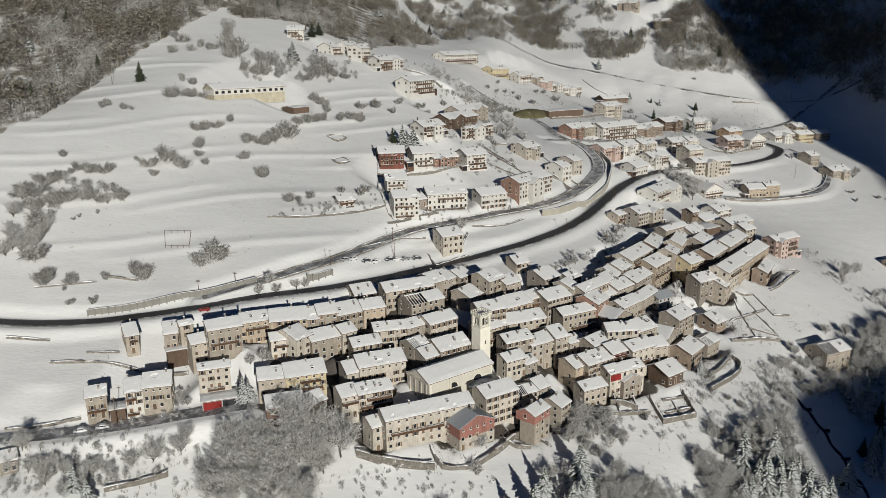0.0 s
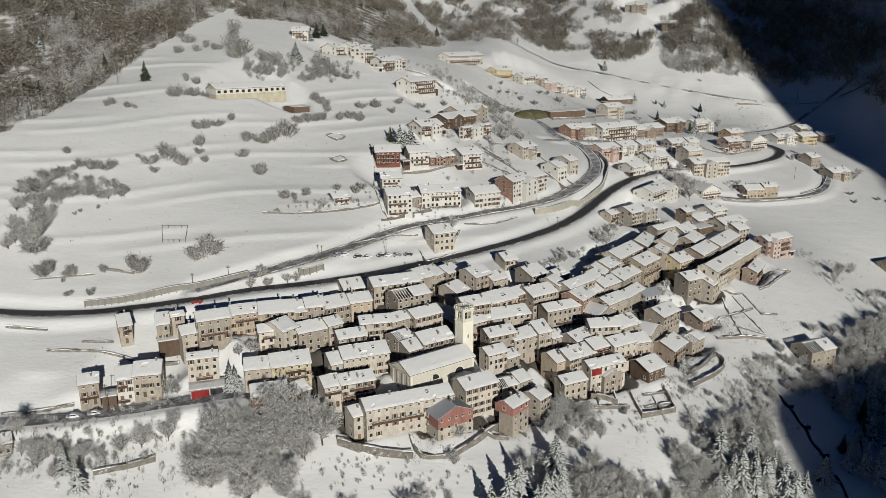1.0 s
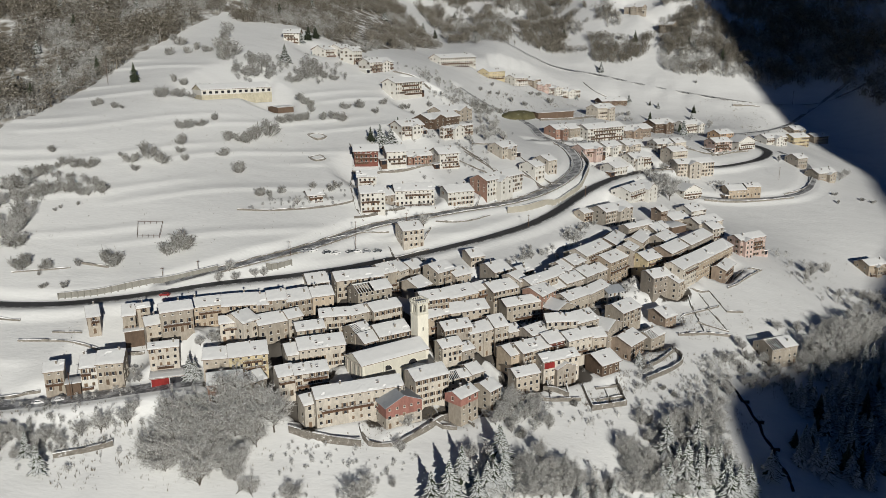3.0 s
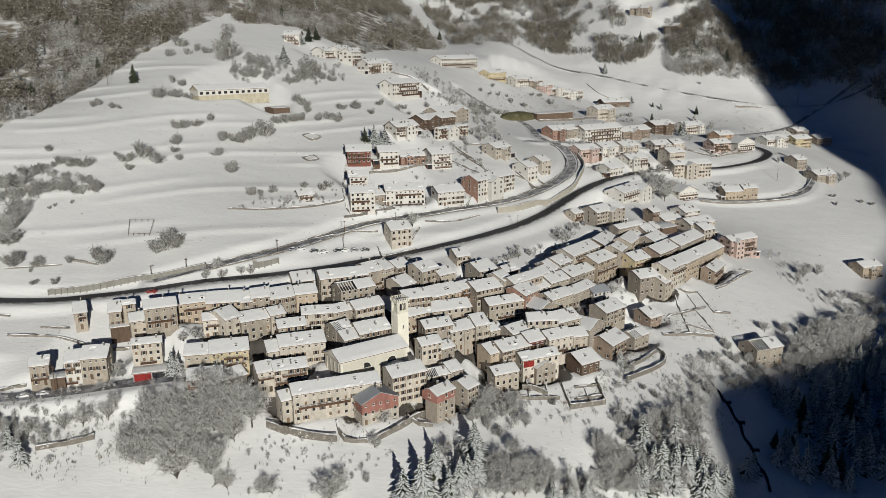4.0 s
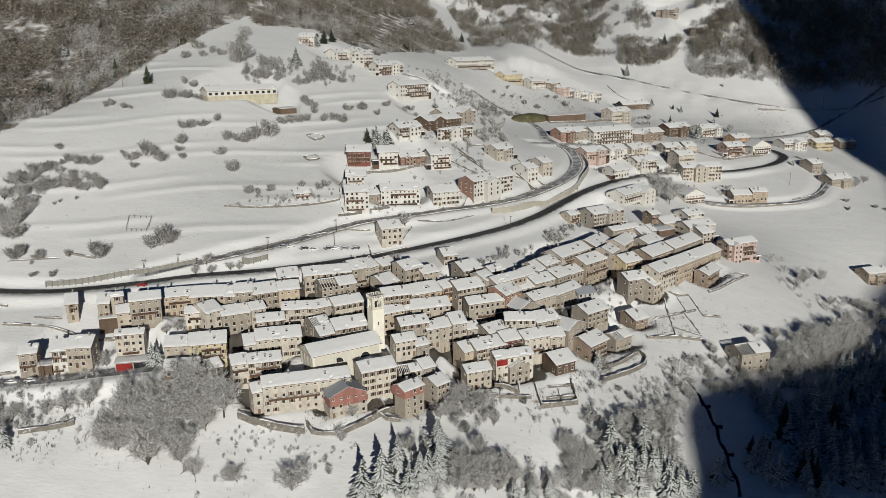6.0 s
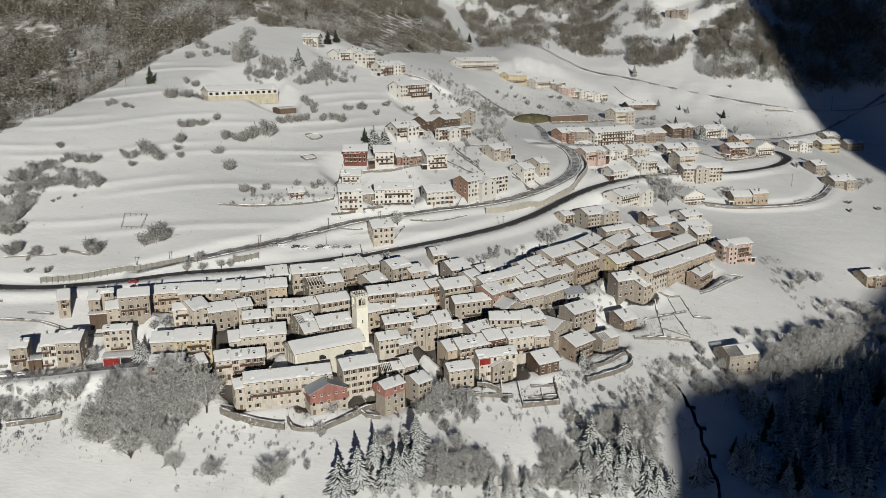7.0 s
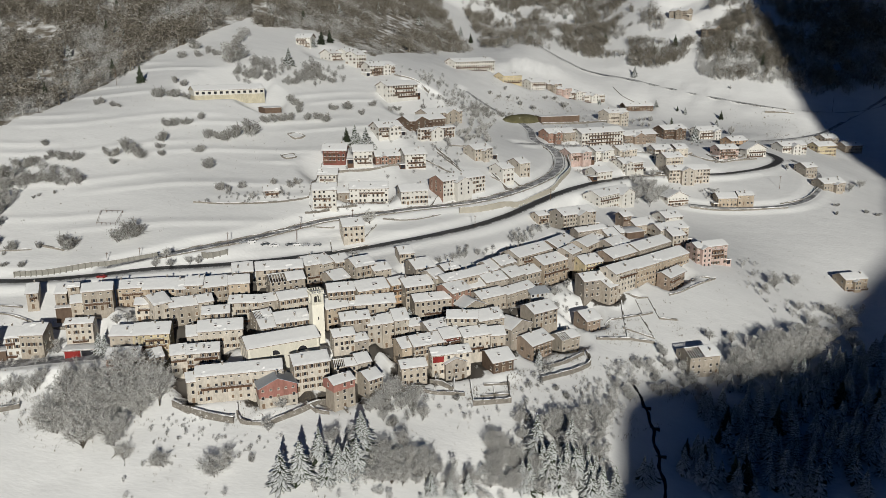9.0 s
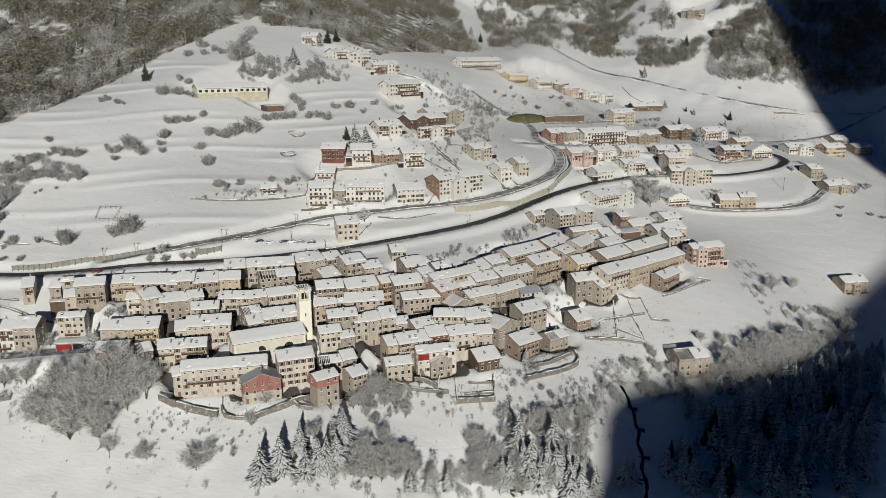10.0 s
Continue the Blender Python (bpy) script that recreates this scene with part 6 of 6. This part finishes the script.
for x, y, h in ((-147.5, 526.1, 3), (-179.5, 547, 4), (33.8, 553.4, 4), (36.9, 580.2, 4), (41.4, 572.3, 4), (30.8, 573.8, 4), (49.5, 587, 3), (-0.5, 532.7, 3), (7.3, 533.5, 3), (14.7, 538, 3.5), (-16.2, 504.1, 3), (-13.9, 514.9, 3), (-9.3, 508.3, 2.5), (-50.7, 575, 3), (145.2, 395.4, 2), (300.3, 523, 2), (293.2, 524.1, 2), (274.9, 525.2, 2), (272, 511.9, 2), (51, 237.7, 3), (71.6, 257.5, 2), (189.1, 437.7, 1.5), (98.1, 257.2, 3.5), (108.2, 276.9, 2), (112.4, 275.2, 2)):
    bush(x, y, h)
scatter(bare_tree, [(-73.8, 219.8), (-69, 225), (-54.2, 229.3), (-34.4, 232.5), (-29.3, 227), (-35, 217.4), (-35, 212.4), (-45.7, 206.3), (-62.7, 205.5), (-71.7, 212.7)], 38, 10, 16, 100)
scatter(bare_tree, [(87.6, 244.3), (95.3, 252.8), (105.8, 257.9), (125.8, 275.6), (129.1, 265.4), (123.5, 235), (87.9, 227), (84.7, 234.7)], 45, 6, 10, 101)
scatter(bare_tree, [(180.4, 320), (187.6, 331.7), (202.9, 346.2), (222.5, 362.1), (228.5, 358.1), (214.6, 334.4), (194.5, 321.4)], 30, 11, 15, 102)
scatter(bare_tree, [(48.1, 229), (55, 232.7), (64, 227.5), (70.9, 225.8), (69, 218.5), (50, 212.1)], 20, 7, 10, 103)
shrub_layer([(-119, 225), (-83.2, 228.5), (-77.1, 224.3), (-85.8, 218.1), (-109.7, 208.5)], 40, 0.96, 2.8, 104)
scatter(bare_tree, [(124.8, 281.4), (141.2, 311), (153, 324), (167.2, 320.7), (173, 307), (161.5, 300.4), (143.6, 295.9), (129.8, 276.2)], 26, 3.5, 6.5, 105)
shrub_layer([(113.1, 278.9), (126.5, 300.2), (150, 325), (136.2, 291.1), (122.9, 270.8)], 60, 0.96, 2.4, 106)
shrub_layer([(38.1, 247.7), (48, 258), (59, 258), (63.9, 247.6), (57, 239.7), (47.1, 239.9)], 44, 1.6, 3.6, 107)
scatter(bare_tree, [(39.1, 245.4), (48, 257), (60, 256.2), (57, 244.9), (47.1, 239.9)], 10, 5, 7, 108)
scatter(bare_tree, [(-138.4, 221.5), (-125, 225), (-108.5, 223.3), (-100.2, 210.9), (-123, 208), (-131.4, 207.4)], 16, 4, 7.5, 109)
shrub_layer([(-138.4, 221.5), (-105.5, 225.3), (-82, 224.3), (-103.4, 210.1), (-131.4, 207.4)], 30, 1.2, 2.8, 110)
shrub_layer([(-31.2, 221.8), (-12.4, 220.8), (-11.3, 214.7), (-23.1, 210.5), (-28.1, 215.4)], 12, 0.6, 1.4, 111)
scatter(dark_fir, [(182, 291), (192.4, 310), (219.6, 335.4), (267, 390), (229.3, 267.6), (173, 257)], 70, 8, 15, 112)
fir_layer([(182, 291), (192.4, 310), (219.6, 335.4), (267, 390), (229.3, 267.6), (173, 257)], 110, 7, 14, 113)
scatter(fir, [(91.5, 240.6), (107.7, 260.6), (122.2, 262.2), (118.4, 235.7), (90.8, 229.5)], 6, 11, 16, 113)
scatter(fir, [(20.3, 212.4), (45.1, 228.3), (47, 212.1), (21.3, 206.4)], 4, 12, 16, 114)
scatter(fir, [(98.6, 235.4), (116.9, 247.1), (128.1, 241.8), (125.4, 236), (99.7, 230.5)], 8, 9, 14, 115)
shrub_layer([(-170.3, 321), (-187, 344), (-180, 359), (-147, 357), (-144, 348), (-168, 341)], 52, 2.4, 4.8, 116)
shrub_layer([(75.3, 372.9), (88.6, 402.9), (98.3, 404.1), (90.7, 387.3), (75.5, 361), (48.6, 336.5), (47.6, 344.2)], 44, 1.6, 3.2, 117)
shrub_layer([(94.2, 271.1), (102.9, 291.4), (107.6, 290.5), (95.2, 257.4)], 24, 1.6, 3.2, 118)
shrub_layer([(-34.9, 406.2), (-16.8, 411.7), (-14.8, 399.5), (-25.6, 361.6), (-29.7, 384.2)], 16, 0.96, 2, 119)
shrub_layer([(-27.6, 368.7), (-0.6, 385.4), (33.8, 401.1), (58, 426), (58, 418), (34.7, 392.7), (0.3, 377.7), (-23.6, 366)], 52, 0.8, 1.92, 120)
shrub_layer([(20.9, 459), (40, 487), (45, 454), (35.9, 423.2), (25.8, 432.2)], 32, 1.2, 2.8, 121)
scatter(bare_tree, [(24, 462), (38, 544), (58, 540), (51, 492), (34, 460)], 14, 4, 7, 122)
shrub_layer([(-11, 467), (8, 489), (10, 467), (-9.2, 453.4)], 20, 0.96, 2, 123)
shrub_layer([(81, 526), (102, 553), (173, 614), (224, 664), (212, 615), (140, 565), (97, 527)], 52, 0.96, 2.4, 124)
scatter(bare_tree, [(118, 646), (167, 727), (195, 746), (184, 707), (123, 605)], 10, 3, 6, 125)
shrub_layer([(133, 508), (168, 540), (165, 499), (142, 471), (133, 480)], 40, 1.2, 2.8, 126)
scatter(bare_tree, [(136, 505), (168, 536), (165, 499), (142, 473)], 10, 5, 8, 127)
shrub_layer([(194, 515), (205, 532), (203, 537), (185, 523)], 16, 1.2, 2.4, 128)
shrub_layer([(-77.5, 345.5), (-67.6, 360.9), (-33.7, 385.2), (-28.7, 377.1), (-53, 359)], 44, 0.8, 2.08, 129)
shrub_layer([(-48, 562), (-3.4, 609.4), (58, 596), (42, 534), (-5.1, 539.1)], 80, 1.2, 2.56, 130)
shrub_layer([(-107, 522), (-65, 561), (-55, 531), (-77, 510), (-97, 498)], 44, 2, 4, 131)
shrub_layer([(-128, 498), (-104, 537), (-94, 516), (-117, 491)], 32, 2, 4, 132)
shrub_layer([(-161, 588), (-148, 582), (-134, 525), (-141, 524)], 28, 4, 6.4, 133)
shrub_layer([(-133, 519), (-111, 536), (-103, 512), (-122, 495)], 36, 2.4, 4.8, 134)
shrub_layer([(-91, 525), (-87, 558), (-78, 552), (-74, 522), (-84, 507)], 36, 2.4, 5.6, 135)
shrub_layer([(-11.4, 582.6), (0.7, 585), (51, 600), (48, 572), (13.9, 549.1), (-5.2, 557.7)], 110, 1.6, 3.2, 136)
shrub_layer([(102.7, 350.4), (111.5, 359.7), (111.5, 341.2), (104.2, 330.4)], 12, 1.2, 2.4, 137)
shrub_layer([(85, 621), (241.2, 742.8), (198, 523), (94.8, 450.6)], 90, 0.96, 2.4, 138)
shrub_layer([(-41.3, 449.4), (58, 529), (60, 420), (-27.7, 379.1)], 68, 0.96, 2.4, 139)
shrub_layer([(-96.9, 265.7), (-14.5, 261), (55, 257), (102.9, 291.4), (127.6, 356), (59.1, 338), (-37, 297)], 200, 0.8, 2.4, 140)
shrub_layer([(201, 447), (226, 450), (233, 416), (210.5, 377.2), (200, 391)], 28, 1.2, 3.2, 141)
shrub_layer([(-36, 216.4), (-5.4, 218.9), (21.3, 215.4), (21.3, 206.4), (-28.1, 201.8)], 28, 0.8, 2.08, 142)
shrub_layer([(-103, 255), (-89.6, 257.1), (-82.7, 240.5), (-88.4, 236)], 16, 0.8, 1.76, 143)
shrub_layer([(219, 394), (270, 425), (249, 375), (219.5, 363.1)], 48, 1.6, 4, 144)
scatter(bare_tree, [(-190, 332), (-180, 332), (-169.3, 321), (-167.6, 301.1), (-173.6, 298.1)], 10, 6, 9, 145)
scatter(dark_fir, [(173.2, 314.7), (195.7, 328.7), (184.1, 298.3), (165.7, 264.2), (154.1, 258.5), (164.5, 289.5)], 26, 7, 12, 146)
for k_, (outline, count, low, high) in enumerate((([(22.2, 201.7), (58, 207.5), (94.9, 225.3), (129.4, 236), (132.6, 253), (111, 247.1), (91.6, 237.2), (69.9, 227.5), (50.1, 231), (34.2, 226.3)], 110, 1.8, 4.6),
                                                 ([(97.5, 238.9), (126.9, 246), (138, 277.7), (149.5, 313.3), (139.4, 315.7), (124.1, 291.4), (110.4, 266.2), (102.9, 255.6)], 80, 1.4, 4.0),
                                                 ([(-137.4, 222.5), (-83.2, 227.5), (-76.6, 211.7), (-109.7, 203.6), (-134.6, 205.7)], 40, 1.0, 2.8),
                                                 ([(176.2, 314.7), (205.7, 341.8), (230.3, 362.8), (236.4, 352.7), (214.6, 329.4), (190.4, 313)], 40, 2.0, 5.0),
                                                 ([(52, 252), (62, 256), (74, 256), (92, 261), (104, 276), (110, 274), (98, 256), (80, 250), (58, 247)], 34, 0.9, 2.4),
                                                 ([(-134, 231), (-108, 236), (-86, 238.5), (-84, 232), (-108, 229.5), (-132, 226)], 26, 0.9, 2.4),
                                                 ([(-28, 222), (-4, 220.5), (12, 223), (18, 219), (-4, 214), (-27, 216)], 26, 0.8, 2.0),
                                                 ([(-58, 196), (-20, 198), (30, 199), (70, 204), (66, 188), (20, 180), (-40, 178)], 60, 0.8, 2.6))):
    shrub_layer(outline, count, low, high, 160 + k_, TWIG, "thicket", "tangled frosted thicket of thin stems on the slope")
for x, y, h, turn in ((-40.9, 204.5, 7, 150), (-35, 202.6, 9, 200), (-26.1, 204.5, 9, 100), (-21.2, 203.8, 8, 250), (71.9, 223, 8, 80), (77.9, 225, 9, 120)):
    fallen_tree(x, y, h, turn)


# ---- woods on the mountainside ----


PROTOS = [wood_proto(70 + i, 46) for i in range(6)]


def wood(name, poly, area, tall, gap, label, frost=0.0, seed=1):
    """A wood over a plan outline: one tree for each area in square metres, with clearings."""
    r = random.Random(seed)
    xs, ys = [p[0] for p in poly], [p[1] for p in poly]
    size = (max(xs) - min(xs)) * (max(ys) - min(ys))
    spots = []
    for _ in range(int(size / area)):
        x, y = r.uniform(min(xs), max(xs)), r.uniform(min(ys), max(ys))
        if inside(x, y, poly) and noise.fractal((x * 0.022, y * 0.022, seed), 0.7, 2, 4) > gap:
            spots.append((x, y))
    z = ground([p[0] for p in spots], [p[1] for p in spots])
    vv, ff, ss, o = [], [], [], 0
    for (x, y), zz in zip(spots, z):
        pv, pf = r.choice(PROTOS)
        stand = noise.noise((x * 0.03, y * 0.03, 7.7 + seed)) + 0.55 * noise.noise((x * 0.11, y * 0.11, 2.2)) + r.gauss(0, 0.16) + frost
        h = r.uniform(*tall) * (0.8 + 0.5 * (stand < 0.0))
        a = r.uniform(0, 6.28)
        c, s_ = math.cos(a) * h * 1.1, math.sin(a) * h * 1.1
        vv.append(np.stack([pv[:, 0] * c - pv[:, 1] * s_ + x, pv[:, 0] * s_ + pv[:, 1] * c + y, pv[:, 2] * h + zz - 0.3], -1))
        ff += [tuple(i + o for i in q) for q in pf]
        ss += [1 if stand < -0.08 else (2 if stand > 0.34 else 0)] * len(pf)
        o += len(pv)
    ob = new(name, mesh_of(name, np.concatenate(vv).tolist(), ff, [BRUSH, BROWN_BRUSH, PALE_BRUSH], ss))
    tagged(ob, label, "woodland", kind="stuff")


WOODS = "grey-brown leafless winter woodland dusted with snow"
wood("woodland", FOREST[0], 6.5, (4, 12), -0.33, WOODS, seed=1)
wood("woodland", FOREST[1], 7, (5, 9), -0.2, WOODS, seed=2)
wood("woodland", [(-70, 1060), (27, 1120), (150, 1080), (190, 930), (188, 899), (152, 907), (148, 861), (94, 862), (35, 800), (1, 815), (-30, 954)], 9, (5, 9), -0.1, WOODS, seed=3)
wood("woodland", [(152, 892), (222, 865), (206, 838), (179, 826), (151, 836)], 7, (5, 8), -0.4, WOODS, seed=4)
wood("woodland", [(245, 960), (288, 890), (330, 850), (345, 805), (322, 782), (293, 787), (230, 795), (216, 813), (218, 827), (225, 870)], 7, (6, 10), -0.4, WOODS, seed=5)
wood("woodland", [(-9, 582), (12, 578), (49, 600), (60, 604), (52, 570), (14, 546), (-5, 554)], 8, (2, 4), -0.3, WOODS, seed=6)
wood("woodland", [(330, 860), (520, 1100), (620, 800), (560, 560), (420, 640), (400, 760)], 18, (8, 14), -0.6, "dark shaded mountain woodland", seed=7)
wood("woodland", [(289, 919), (388, 945), (413, 875), (396, 823), (348, 790), (330, 796), (316, 845)], 14, (7, 12), -0.6, "dark shaded mountain woodland", seed=8)


# ---- dry tufts, stones and stubble that break the snow ----
TUFT = material("dry_tufts", (0.17, 0.14, 0.10), rough=0.95, vary=0.5, scale=2, fine=9, bump=0.0)


def tufts(outline, count, low, high, seed):
    """Small tufts and stones sticking out of the snow, as one layer."""
    r = random.Random(seed)
    xs, ys = [p[0] for p in outline], [p[1] for p in outline]
    spots = []
    while len(spots) < count:
        x, y = r.uniform(min(xs), max(xs)), r.uniform(min(ys), max(ys))
        if inside(x, y, outline) and noise.fractal((x * 0.05, y * 0.05, seed), 0.8, 2, 3) > -0.1:
            spots.append((x, y))
    z = ground([p[0] for p in spots], [p[1] for p in spots])
    v, f = [], []
    for (x, y), zz in zip(spots, z):
        for _ in range(r.randint(2, 5)):
            a, h, w = r.uniform(0, 6.28), r.uniform(low, high), r.uniform(0.05, 0.16)
            bx, by = x + r.gauss(0, 0.4), y + r.gauss(0, 0.4)
            o = len(v)
            v += [(bx - w * math.cos(a), by - w * math.sin(a), zz - 0.4), (bx + w * math.cos(a), by + w * math.sin(a), zz - 0.4), (bx + r.gauss(0, 0.2), by + r.gauss(0, 0.2), zz + h)]
            f.append((o, o + 1, o + 2))
    tagged(new("dry_grass", mesh_of("dry_grass", v, f, TUFT)), "dry grass tufts and stones poking through snow", "grass", kind="stuff")


tufts([(-140, 226), (-84, 238), (-60, 205), (-130, 200)], 420, 0.3, 0.9, 1)
tufts([(-60, 230), (60, 258), (130, 300), (120, 225), (20, 198), (-60, 200)], 700, 0.25, 0.7, 2)
tufts([(100, 290), (165, 335), (180, 310), (130, 260)], 420, 0.3, 0.9, 3)
tufts([(-140, 240), (-112, 285), (-30, 312), (-60, 265)], 260, 0.2, 0.5, 4)
tufts([(110, 330), (160, 365), (190, 400), (235, 470), (250, 440), (190, 350), (150, 325)], 240, 0.2, 0.5, 5)
tufts([(-190, 300), (-110, 300), (-30, 350), (-60, 460), (-190, 460)], 420, 0.15, 0.45, 6)
tufts([(40, 610), (110, 620), (120, 700), (30, 670)], 320, 0.4, 1.2, 7)
tufts([(230, 660), (320, 690), (330, 760), (240, 760)], 420, 0.4, 1.1, 8)
tufts([(58, 262), (75, 258), (92, 267), (97, 284), (82, 276), (70, 272)], 260, 0.3, 0.8, 9)
tufts([(103, 288), (122, 306), (120, 313), (103, 296)], 160, 0.3, 0.8, 10)
tufts([(124, 335), (162, 350), (163, 330), (128, 318)], 260, 0.25, 0.7, 11)
tufts([(-30, 228), (5, 232), (28, 250), (34, 240), (10, 222), (-28, 222)], 200, 0.2, 0.6, 12)
